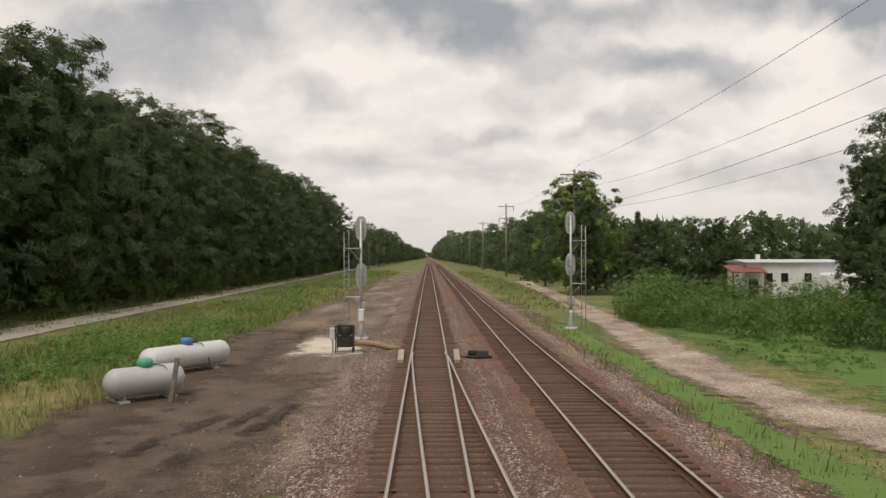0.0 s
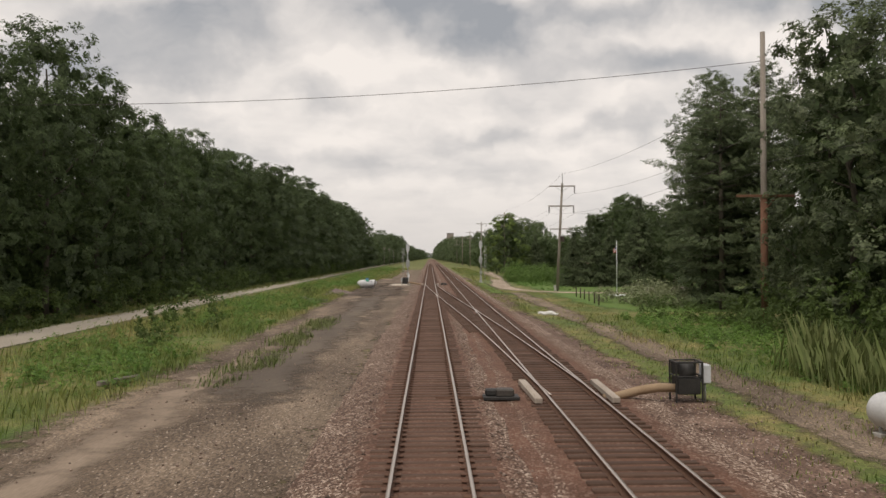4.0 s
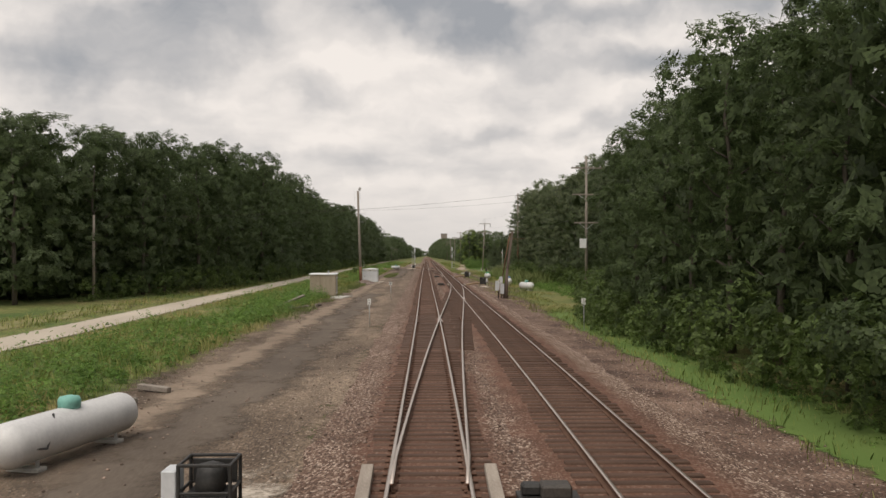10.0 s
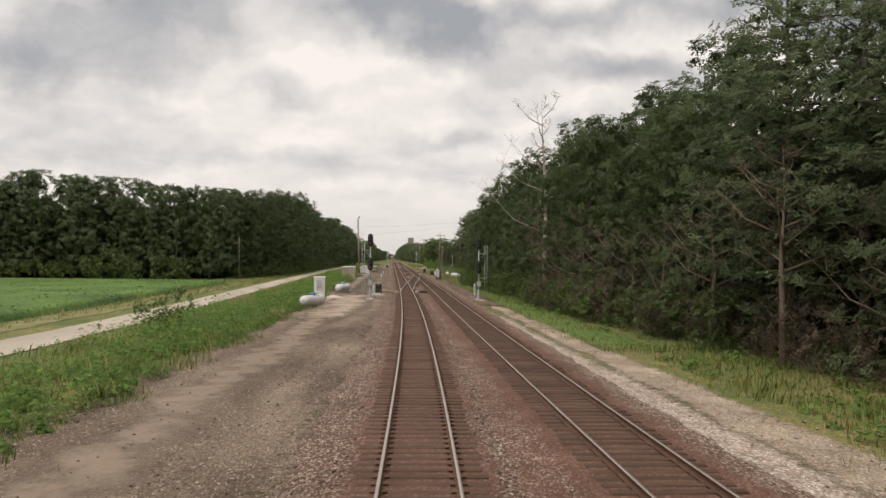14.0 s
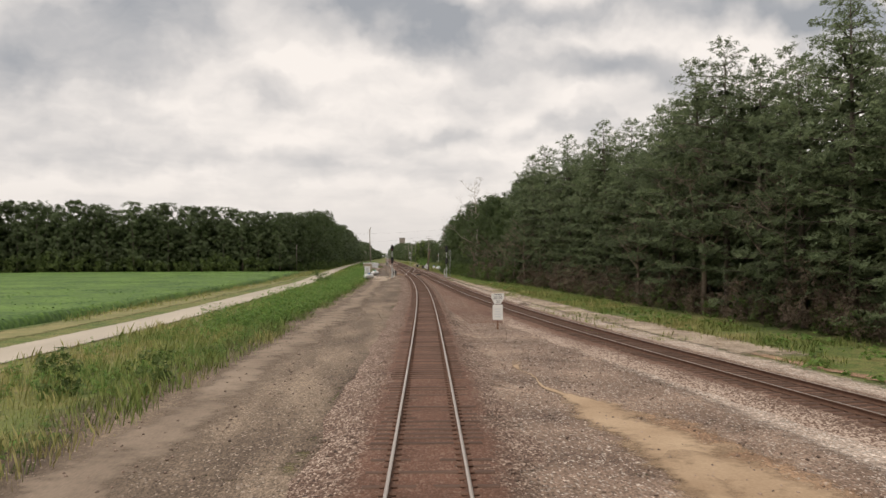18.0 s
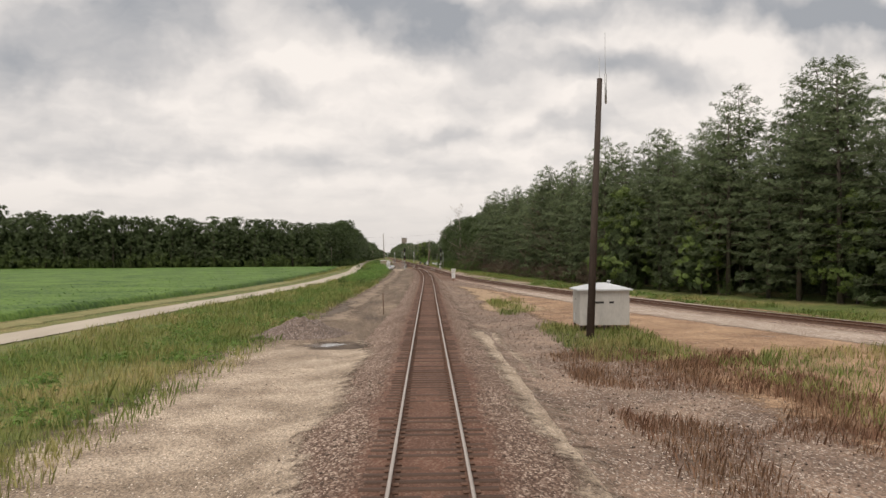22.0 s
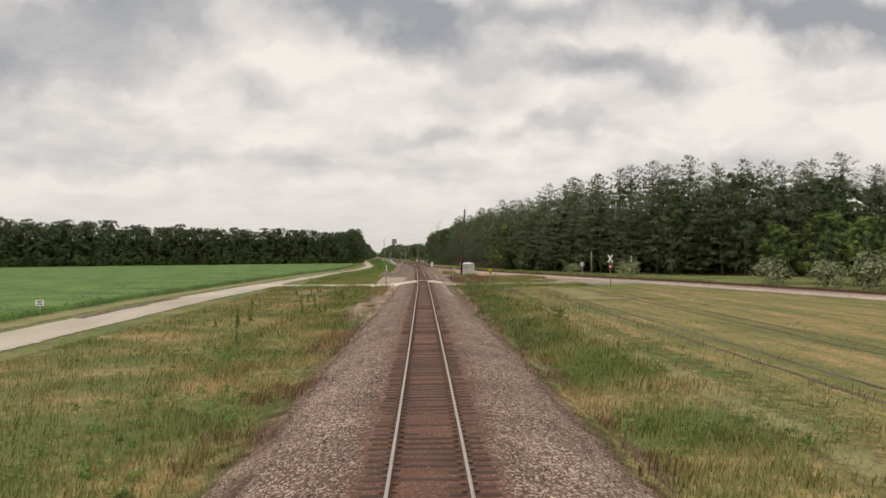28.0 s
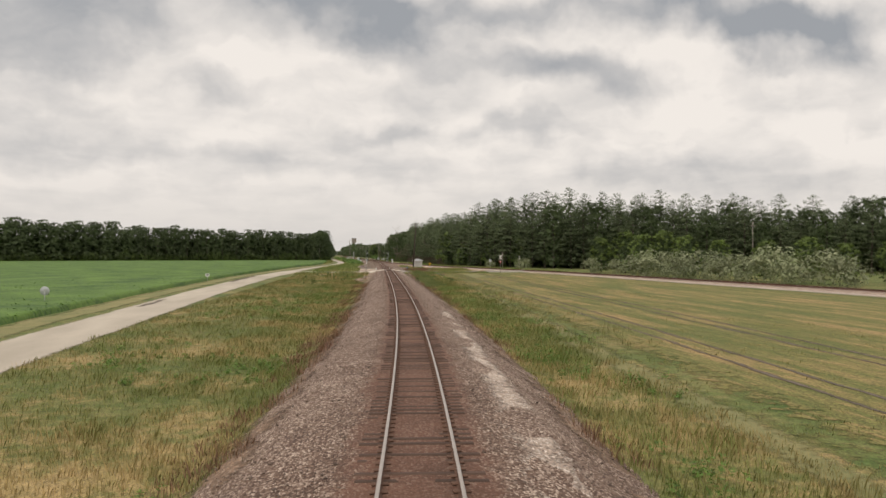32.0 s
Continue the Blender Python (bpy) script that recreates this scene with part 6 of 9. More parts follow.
bed_strip("dark_dirt", steps(10, -60, 1.5), lambda u: -8.4, lambda u: -4.0, M_DARK, 0.045, "dark trampled middle of the dirt track", "dirt", seed=45, jag=0.9, rim=2.4)
bed_strip("dark_dirt", steps(-392, -416, 1.0), lambda u: -8.6, lambda u: -6.6, M_DARK, 0.045, "dark damp soil on the dirt track", "dirt", seed=46, jag=1.2, rim=2.4)
bed_strip("pale_dirt", steps(-20, -200, 2), lambda u: -9.6, lambda u: -6.6, M_PDIRT, 0.04, "pale dusty wheel track", "dirt", seed=47, jag=0.9, rim=2.4)
bed_strip("pale_dirt", steps(-225, -420, 2), lambda u: -8.8, lambda u: -5.2, M_PDIRT, 0.04, "pale dusty wheel track", "dirt", seed=48, jag=0.9, rim=2.6)
bed_strip("straw_strip", steps(-490, -705, 2), lambda u: 10.2, lambda u: 12.4, M_DRY, 0.045, "straw-coloured strip along the mown field", "dry grass", seed=49, jag=0.5)
for k, la in enumerate((15.5, 17.2, 23.0, 24.6)):
    bed_strip("field_rut", steps(-500, -690, 2), lambda u: la + 0.012 * (-500 - u), lambda u: la + 0.5 + 0.012 * (-500 - u), M_DARK, 0.05, "dark wheel rut in the mown field", "dirt", seed=50 + k, jag=0.25, across=4)
bed_strip("rough_meadow", steps(-479, -720, 3), lambda u: -23.5, lambda u: -4.6, M_MEADOW, 0.012, "rough green and straw-coloured meadow west of the embankment", "meadow", across=12, seed=80)
bed_strip("rough_meadow", steps(-479, -720, 3), lambda u: 4.6, lambda u: 13.0, M_MEADOW, 0.012, "rough meadow strip below the embankment", "meadow", across=8, seed=81)
bed_strip("hay_field", steps(-484, -740, 4), lambda u: 11.5, lambda u: lat2(u) - 6.2, M_HAY, 0.03, "mown hay field with drying rows", "field", across=12, seed=22)
bed_strip("lawn", steps(66, -22, 3), lambda u: 12.5 + 0.2 * max(0, -10 - u), lambda u: 44, M_LAWN, 0.02, "mown green lawn of the yard", "lawn", across=8, seed=23)
bed_strip("lawn", steps(60, 12, 2), lambda u: 7.2, lambda u: 9.6, M_LAWN, 0.05, "mown grass strip between drive and track", "lawn", seed=24)
ribbon("drive", [(16.5, 150), (14.2, 90), (12.4, 62), (10.8, 40), (10.9, 27), (12.4, 19), (17.7, 13.6), (29, 10.6), (48, 9)], 1.8, 1.9, M_DUST, 0.06, "pale dirt drive curving into the yard", "drive", 0.25, 1.5, 31)
ribbon("dry_verge", [(road_x(y) - 4.9, y) for y in steps(-140, -760, 10)], 2.4, 1.6, M_DRY, 0.03, "straw-coloured verge between road and crop", "verge", 0.4, 2.0, 32)
ribbon("dry_verge", [(-34, -150), (-120, -156), (-330, -168)], 6, 6, M_DRY, 0.025, "straw-coloured strip before the wood", "verge", 0.8, 4.0, 33)

ribbon("tar_patch", [(-43.4, -500), (-44.4, -516), (-45.0, -534)], 1.3, 0.3, M_DARK, 0.066, "dark tar patch on the pale road", "road patch", 0.3, 1.5, 75, 8, 0.6)
ribbon("tar_patch", [(-46.8, -585), (-47.0, -600)], 0.8, 0.2, M_DARK, 0.066, "dark tar patch on the pale road", "road patch", 0.3, 1.5, 76, 8, 0.5)

# level crossing with its road
ramp = lambda d, g: -0.035 + (g + 0.09 + 0.035) * min(1, max(0, (d - 1.4) / 5.5))
for sd, name, label, wide in ((-1, "crossing_road", "white crushed stone road rising to the rails", 2.1), (1, "crossing_road", "worn grey asphalt road rising to the rails", 1.75)):
    v, f = [], []
    ds = [0.86, 1.4, 2.2, 3.2, 4.5, 6, 8, 11, 15, 20, 24, 28] + ([32, 37] if sd > 0 else [])
    cols = (-1.0, -0.85, -0.7, -0.45, -0.15, 0.15, 0.45, 0.7, 0.85, 1.0)
    for d in ds:
        u0 = -475.9 + (min(3.0, 0.42 * max(0, d - 1.5)) if sd > 0 else 0.1 * d + 0.16 * max(0, d - 4))
        w = wide + (0.7 if d < 3 else 0.3 if d < 5 else 0) * (1 if sd > 0 else 0.6) + (0.10 * max(0, d - 12) if sd < 0 else 0)
        for k, c in enumerate(cols):
            rim_ = k in (0, len(cols) - 1)
            u = u0 + c * (w + 0.5 * noise.noise((d, k * 0.1, 4.0 + sd))) + (math.copysign(1.0, c) if rim_ else 0)
            x, y, _ = at(u, sd * d)
            g = ground_z(y) if sd < 0 or d < 22 else ground_z(y) + 0.25
            z = ramp(d, g) + 0.03 * noise.noise((x, y, 2.0))
            if rim_:
                z = min(z, float(floor_z([(x, y)])[0]) - 0.03)
            v.append((x, y, z))
    m_ = len(cols)
    for i in range(len(ds) - 1):
        for k in range(m_ - 1):
            a = i * m_ + k
            f.append((a, a + 1, a + m_ + 1, a + m_))
    inn = [(0.7, 1, 1, 1, 1, 1, 1, 1, 1, 0.7)[k] for _ in ds for k in range(m_)]
    me = mark(mesh_np(name, v, f, [M_LIME, M_ASPHALT]), inner=inn)
    me.polygons.foreach_set("material_index", np.repeat([1 if sd > 0 and d >= 3.2 else 0 for d in ds[:-1]], m_ - 1).astype(np.int32))
    tagged(new(name, me), label, "road", kind="structure")
bed_strip("sandy_bank", steps(-477.5, -545, 1.5), lambda u: -9.2 + 0.03 * (-478 - u), lambda u: -2.6 - 0.03 * min(40, -478 - u), M_SOIL, 0.03, "reddish sandy bank with wheel ruts below the ballast", "sand", seed=41, jag=0.7)
bed_strip("dirt_path", steps(-476.5, -708, 1.5), lambda u: 3.4 + 0.8 * min(1, max(0, (-478 - u) / 12)), lambda u: 9.5 - 3.4 * min(1, max(0, (-478 - u) / 10)), M_BANK, 0.03, "reddish dirt at the ballast foot", "dirt", seed=42, jag=0.7)
for k, la in enumerate((-4.7, -6.2)):
    bed_strip("wheel_track", steps(-499, -546, 1.0), lambda u: la - 0.3 - 0.25 * math.sin((u + 499) * 0.09), lambda u: la + 0.3 - 0.25 * math.sin((u + 499) * 0.09), M_PDIRT, 0.05, "pale worn wheel track in the sandy bank", "dirt", across=6, seed=150 + k, jag=0.3, rim=0.3)
bed_strip("dirt_path", steps(-540, -708, 1.5), lambda u: -6.0, lambda u: -3.9, M_BANK, 0.03, "reddish dirt at the ballast foot", "dirt", seed=70, jag=0.6)
bed_strip("dark_soil", steps(-483, -497, 1), lambda u: 8.5, lambda u: 14.5, M_DARK, 0.05, "dark bare soil in the rough grass", "dirt", seed=71, jag=1.2, rim=2.5)
bed_strip("tan_grass", steps(-488, -520, 2), lambda u: 15.0, lambda u: 25.0, M_DRY, 0.055, "tan dead grass on the mown field", "dry grass", seed=72, jag=2.0, rim=4.0)
ribbon("far_crossing", [(-25.5, 252), (-14, 250), (-3.0, 248)], 2.4, 2.4, M_DUST, 0.06, "pale dirt crossing road far along the line", "road", 0.3, 2.0, 73)
ribbon("far_crossing", [(7.4, 247), (15, 245), (20, 244)], 2.4, 2.4, M_DUST, 0.06, "pale dirt crossing road far along the line", "road", 0.3, 2.0, 74)
bed_strip("stone_patch", steps(-484, -502, 1.0), lambda u: -19.5, lambda u: -11.5, M_DUST, 0.03, "pale stony patch in the grass", seed=60, jag=1.5, rim=3.0)
bed_strip("stone_dust", steps(-480, -520, 1.5), lambda u: 2.2, lambda u: 3.8, M_PALE, 0.02, "pale stone dust spilled on the ballast shoulder", seed=43, jag=0.3)
bed_strip("stone_dust", steps(-624, -690, 1.5), lambda u: 2.1, lambda u: 3.7, M_PALE, 0.02, "pale stone dust spilled on the ballast shoulder", seed=44, jag=0.3)
bed_strip("stone_edge", steps(-472.0, -480.5, 0.5), lambda u: 0.95, lambda u: 4.0 + 0.5 * math.sin(u * 1.7), M_LIME, 0.05, "spilled white stone beside the crossing planks", seed=25, jag=0.8)

# ---- materials of made things ----
M_WHITE = surface("white_enamel", [(0.35, (0.66, 0.67, 0.68)), (0.65, (0.78, 0.79, 0.79))], 1.5, 12.0, 0.4, 0.5, bump=0.05)
M_GREYP = surface("light_grey_paint", [(0.35, (0.50, 0.52, 0.54)), (0.65, (0.62, 0.64, 0.66))], 1.5, 12.0, 0.4, 0.5, bump=0.05)
M_HUTG = surface("weathered_grey_hut_paint", [(0.3, (0.36, 0.35, 0.33)), (0.7, (0.50, 0.49, 0.46))], 0.9, 9.0, 0.45, 0.7, bump=0.08, stretch=(2, 2, 0.5))
M_BEIGE = surface("stained_beige_paint", [(0.28, (0.24, 0.19, 0.135)), (0.7, (0.44, 0.38, 0.29))], 0.9, 8.0, 0.4, 0.75, bump=0.1, stretch=(2.5, 2.5, 0.35))
M_TANK = surface("tank_white_paint", [(0.3, (0.52, 0.52, 0.52)), (0.7, (0.72, 0.72, 0.71))], 1.2, 14.0, 0.4, 0.4, bump=0.04)
M_TANKG = surface("tank_silver_grey_paint", [(0.3, (0.40, 0.40, 0.40)), (0.7, (0.56, 0.56, 0.56))], 1.2, 14.0, 0.4, 0.45, bump=0.05)
M_GREEN = surface("green_dome_paint", [(0.3, (0.07, 0.34, 0.22)), (0.7, (0.12, 0.46, 0.30))], 3.0, 20.0, 0.5, 0.5)
M_TEAL = surface("teal_dome_paint", [(0.3, (0.16, 0.40, 0.34)), (0.7, (0.24, 0.52, 0.44))], 3.0, 20.0, 0.5, 0.5)
M_BLUE = surface("blue_dome_paint", [(0.3, (0.06, 0.16, 0.36)), (0.7, (0.12, 0.25, 0.47))], 3.0, 20.0, 0.5, 0.5)
M_BLACK = surface("black_sheet_metal", [(0.3, (0.018, 0.018, 0.018)), (0.7, (0.05, 0.048, 0.045))], 2.0, 20.0, 0.5, 0.55)
M_GALV = surface("galvanised_steel", [(0.3, (0.36, 0.37, 0.37)), (0.7, (0.55, 0.56, 0.56))], 3.0, 24.0, 0.5, 0.5, 0.5)
M_POLE = surface("weathered_pole_timber", [(0.3, (0.17, 0.145, 0.12)), (0.7, (0.36, 0.32, 0.275))], 1.5, 18.0, 0.5, 0.9, bump=0.4, stretch=(3, 3, 0.3))
M_DPOLE = surface("dark_creosoted_pole", [(0.3, (0.03, 0.022, 0.018)), (0.7, (0.085, 0.062, 0.05))], 1.5, 18.0, 0.5, 0.85, bump=0.4, stretch=(3, 3, 0.3))
M_RPOLE = surface("reddish_pole_foot", [(0.3, (0.13, 0.065, 0.04)), (0.7, (0.26, 0.14, 0.09))], 1.5, 18.0, 0.5, 0.9, bump=0.4, stretch=(3, 3, 0.3))
M_PLANK = surface("weathered_grey_plank", [(0.3, (0.24, 0.20, 0.165)), (0.7, (0.45, 0.39, 0.33))], 2.0, 20.0, 0.5, 0.9, bump=0.4, spread=0.2, stretch=(4, 0.4, 2))
M_OLDWOOD = surface("old_grey_timber", [(0.3, (0.12, 0.10, 0.085)), (0.7, (0.34, 0.30, 0.26))], 2.0, 20.0, 0.5, 0.95, bump=0.4, spread=0.25, stretch=(0.5, 4, 2))
M_HOSE = surface("tan_duct_hose", [(0.3, (0.26, 0.18, 0.11)), (0.7, (0.40, 0.29, 0.19))], 3.0, 30.0, 0.5, 0.85, bump=0.4)
M_SIGN = surface("white_sign_face", [(0.3, (0.66, 0.66, 0.63)), (0.7, (0.80, 0.80, 0.77))], 3.0, 20.0, 0.5, 0.5)
M_INK = surface("black_sign_ink", [(0.3, (0.015, 0.015, 0.015)), (0.7, (0.03, 0.03, 0.03))], 3.0, 20.0, 0.5, 0.6)
M_YELLOW = surface("yellow_sign_face", [(0.3, (0.62, 0.38, 0.015)), (0.7, (0.75, 0.48, 0.03))], 3.0, 20.0, 0.5, 0.5)
M_BLUESIGN = surface("blue_sign_face", [(0.3, (0.03, 0.10, 0.36)), (0.7, (0.05, 0.15, 0.45))], 3.0, 20.0, 0.5, 0.5)
M_CONC = surface("pale_concrete", [(0.3, (0.38, 0.36, 0.33)), (0.7, (0.56, 0.54, 0.50))], 1.5, 20.0, 0.5, 0.9, bump=0.2)
M_GLASS = surface("dark_lens_glass", [(0.3, (0.012, 0.012, 0.014)), (0.7, (0.03, 0.03, 0.03))], 3.0, 20.0, 0.5, 0.15, bump=0, spec=0.6)
M_PORC = surface("dark_porcelain", [(0.3, (0.04, 0.03, 0.028)), (0.7, (0.09, 0.07, 0.06))], 3.0, 20.0, 0.5, 0.3, bump=0)
M_REDROOF = surface("red_metal_roof", [(0.3, (0.20, 0.06, 0.055)), (0.7, (0.31, 0.11, 0.10))], 1.5, 12.0, 0.5, 0.6, stretch=(6, 1, 1))
M_FLAGR = surface("red_flag_cloth", [(0.3, (0.42, 0.03, 0.04)), (0.7, (0.52, 0.06, 0.06))], 3.0, 20.0, 0.5, 0.8)
M_FLAGB = surface("navy_flag_cloth", [(0.3, (0.02, 0.03, 0.12)), (0.7, (0.04, 0.05, 0.18))], 3.0, 20.0, 0.5, 0.8)
M_SACK = surface("white_sack_cloth", [(0.3, (0.58, 0.57, 0.54)), (0.7, (0.76, 0.75, 0.72))], 3.0, 20.0, 0.5, 0.85, bump=0.5)
M_PILE = surface("heaped_ballast", [(0.3, (0.07, 0.05, 0.041)), (0.7, (0.225, 0.168, 0.138))], 2.0, 14.0, 0.6, 0.95, bump=1.0, bump_dist=0.08, spots=((0.36, 0.30, 0.27), 24.0, 0.15))

M_WATER = surface("still_puddle_water", [(0.3, (0.17, 0.15, 0.13)), (0.7, (0.24, 0.215, 0.19))], 1.0, 6.0, 0.5, 0.08, bump=0, spec=0.9, ragged=2.2, fade=(0.7, 1.2))


def glow(name, colour, strength):
    m = bpy.data.materials.new(name)
    m.use_nodes = True
    n, l = m.node_tree.nodes, m.node_tree.links
    n.clear()
    o, e = n.new("ShaderNodeOutputMaterial"), n.new("ShaderNodeEmission")
    e.inputs[0].default_value, e.inputs[1].default_value = (*colour, 1), strength
    l.new(e.outputs[0], o.inputs[0])
    return m


M_REDLAMP = glow("red_signal_lamp", (1.0, 0.03, 0.04), 0.5)


# ---- shapes ----
def bx(parent, name, mat, size, loc, rot=(0, 0, 0), bev=0.012, label=""):
    """A bevelled box part, centred at loc."""
    bm = bmesh.new()
    bmesh.ops.create_cube(bm, size=1.0)
    for vv in bm.verts:
        vv.co = Vector((vv.co.x * size[0], vv.co.y * size[1], vv.co.z * size[2]))
    if bev:
        bmesh.ops.bevel(bm, geom=bm.edges[:], offset=min(bev, min(size) * 0.3), segments=1, affect="EDGES")
    ob = part(name, bm, mat, parent, label)
    ob.matrix_basis = pose(*loc, *rot)
    return ob


def rod(parent, name, mat, pts, radii, sides=8, label=""):
    if not isinstance(radii, (list, tuple)):
        radii = [radii] * len(pts)
    ob = part_mesh(name, tubes_mesh(name, [tube(pts, radii, sides)], mat), parent, label)
    return ob


def lathe(parent, name, mat, prof, axis="x", sides=20, loc=(0, 0, 0), label=""):
    """A turned body from (radius, along) pairs about the x or z axis."""
    V, F = [], []
    for r, a in prof:
        for k in range(sides):
            t = 2 * math.pi * k / sides
            c, s = r * math.cos(t), r * math.sin(t)
            V.append((a, c, s) if axis == "x" else (c, s, a))
    for i in range(len(prof) - 1):
        for k in range(sides):
            b = i * sides
            q = (b + k, b + (k + 1) % sides, b + sides + (k + 1) % sides, b + sides + k)
            F.append(q if axis == "z" else q[::-1])
    F.append(tuple(range(sides))[::-1] if axis == "z" else tuple(range(sides)))
    last = tuple(range((len(prof) - 1) * sides, len(prof) * sides))
    F.append(last if axis == "z" else last[::-1])
    me = mesh_np(name, V, F, mat)
    me.polygons.foreach_set("use_smooth", np.ones(len(me.polygons), dtype=bool))
    ob = part_mesh(name, me, parent, label)
    ob.location = loc
    return ob


def lettering(parent, name, text, size, loc, rot, mat, spacing=1.0):
    cu = bpy.data.curves.new(name, "FONT")
    cu.body, cu.size, cu.extrude, cu.align_x, cu.align_y, cu.space_line = text, size, 0.002, "CENTER", "CENTER", spacing
    tmp = new(name, cu)
    bpy.context.view_layer.update()
    me = bpy.data.meshes.new_from_object(tmp.evaluated_get(bpy.context.evaluated_depsgraph_get()))
    bpy.data.objects.remove(tmp)
    me.materials.clear(); me.materials.append(mat)
    ob = part_mesh(name, me, parent)
    ob.matrix_basis = pose(*loc, *rot)
    return ob


def place(x, y, rz=0.0, dz=0.0):
    return (x, y, ground_z(y) + dz), rz


def thing(name, label, category, x, y, rz=0.0, dz=0.0, group=""):
    return empty_thing(name, label, category, (x, y, ground_z(y) + dz), rz, group)


# ---- gas tanks ----
def gas_tank(x, y, bearing, length, r, shell, dome, label, hose=False):
    t = thing("propane_tank", label, "gas tank", x, y, 90 - bearing, 0.06, "propane tanks along the line")
    h, c = length / 2, r * 0.75
    prof = [(0.02, -h), (r * 0.45, -h + c * 0.12), (r * 0.75, -h + c * 0.38), (r * 0.94, -h + c * 0.72), (r, -h + c), (r, 0.0), (r, h - c), (r * 0.94, h - c * 0.72), (r * 0.75, h - c * 0.38), (r * 0.45, h - c * 0.12), (0.02, h)]
    lathe(t, "shell", shell, prof, "x", 24, (0, 0, r + 0.12))
    lathe(t, "dome", dome, [(0.24, 0), (0.25, 0.16), (0.22, 0.25), (0.10, 0.28)], "z", 16, (0, 0, 2 * r + 0.08), "painted valve dome")
    for sx in (-1, 1):
        for sy in (-1, 1):
            bx(t, "leg", M_GALV, (0.07, 0.07, 0.34), (sx * length * 0.3, sy * r * 0.55, 0.14))
        bx(t, "foot_block", M_CONC, (0.3, r * 1.6, 0.1), (sx * length * 0.3, 0, 0.0))
    if hose:
        rod(t, "hose", M_BLACK, [(-h * 0.35, -0.2, 2 * r + 0.1), (-h * 0.45, -r * 0.85, 1.6 * r), (-h * 0.6, -r * 1.04, 0.95 * r), (-h * 0.8, -r * 0.85, 1.1 * r), (-h * 0.95, -r * 0.3, 1.5 * r)], 0.025, 6)
    else:
        rod(t, "pipe", M_BLACK, [(0.2, -0.1, 2 * r + 0.16), (0.5, -0.3, 2 * r + 0.1), (0.7, -r * 0.9, r * 1.4), (0.75, -r * 1.1, 0.0)], 0.018, 5)
    return t


gas_tank(-9.0, 30.8, 45, 2.6, 0.46, M_TANKG, M_GREEN, "silver grey propane tank with a green dome on bare dirt")
gas_tank(-9.5, 36.8, 32, 4.2, 0.48, M_TANK, M_BLUE, "long white propane tank with a blue dome on bare dirt")
gas_tank(-8.1, -196.3, 14, 4.4, 0.48, M_TANK, M_TEAL, "long white propane tank with a teal dome and black hose", True)
gas_tank(-9.0, -226.4, 22, 3.9, 0.46, M_TANK, M_BLUE, "white propane tank with a blue dome beside the dirt track")
gas_tank(12.7, -113.5, 154, 2.7, 0.46, M_TANK, M_TEAL, "white propane tank with a teal dome before the weeds")
gas_tank(12.4, -95.0, 6, 3.3, 0.46, M_TANK, M_BLUE, "silver white propane tank with a blue dome before the reeds")
gas_tank(11.5, -65.0, -5, 2.7, 0.46, M_TANK, M_GREEN, "white propane tank at the foot of the wood")
post = thing("timber_post", "short leaning grey timber post before the gas tank", "post", -8.0, 30.2)
bx(post, "post", M_OLDWOOD, (0.14, 0.10, 1.5), (0.1, 0, 0.68), (0, 9, 0))


# ---- switch heaters, machines and walkway planks ----
def heater(x, y, side, label):
    """A black blower box with a grey cabinet, and a duct that runs to the rails (side: +1 towards +x)."""
    t = thing("switch_heater", label, "switch heater", x, y, 0, 0.05, "switch heaters")
    bx(t, "body", M_BLACK, (0.72, 0.68, 0.50), (0, 0, 0.50), bev=0.03)
    lathe(t, "blower", M_BLACK, [(0.05, -0.20), (0.26, -0.18), (0.30, 0.0), (0.26, 0.18), (0.05, 0.20)], "x", 16, (0.02, 0.0, 0.92), "round black blower housing")
    for sx in (-1, 1):
        for sy in (-1, 1):
            bx(t, "corner_post", M_BLACK, (0.055, 0.055, 1.26), (sx * 0.40, sy * 0.34, 0.62))
        bx(t, "side_rail", M_BLACK, (0.05, 0.68, 0.05), (sx * 0.40, 0, 1.23))
        bx(t, "side_rail", M_BLACK, (0.05, 0.68, 0.05), (sx * 0.40, 0, 0.80))
    for sy in (-1, 1):
        bx(t, "cross_rail", M_BLACK, (0.80, 0.05, 0.05), (0, sy * 0.34, 1.23))
        bx(t, "cross_rail", M_BLACK, (0.80, 0.04, 0.04), (0, sy * 0.34, 0.80))
    bx(t, "back_plate", M_BLACK, (0.72, 0.04, 0.36), (0, 0.33, 1.0))
    cab = bx(t, "control_cabinet", M_GREYP, (0.24, 0.42, 0.56), (-side * 0.56, -0.1, 0.86), bev=0.02, label="light grey control cabinet")
    rod(t, "cabinet_post", M_GALV, [(-side * 0.56, -0.1, -0.05), (-side * 0.56, -0.1, 0.6)], 0.035)
    rod(t, "duct", M_HOSE, [(side * 0.35, -0.1, 0.42), (side * 0.9, -0.12, 0.44), (side * 1.5, -0.15, 0.36), (side * 2.1, -0.2, 0.22), (side * 2.6, -0.2, 0.16)], [0.13, 0.14, 0.14, 0.13, 0.11], 10, "tan ribbed hose duct")
    return t


heater(-3.95, 43.0, 1, "black switch heater with grey cabinet and hose duct")
heater(8.2, -99.0, -1, "black switch heater with tan hose beside the second track")
heater(7.9, -59.3, -1, "black switch heater on limestone beside the second track")
heater(-3.5, -201.7, 1, "black switch heater with grey cabinet beside the main track")


M_IRON = surface("oily_iron", [(0.3, (0.03, 0.027, 0.024)), (0.7, (0.10, 0.088, 0.078))], 2.0, 20.0, 0.5, 0.6)


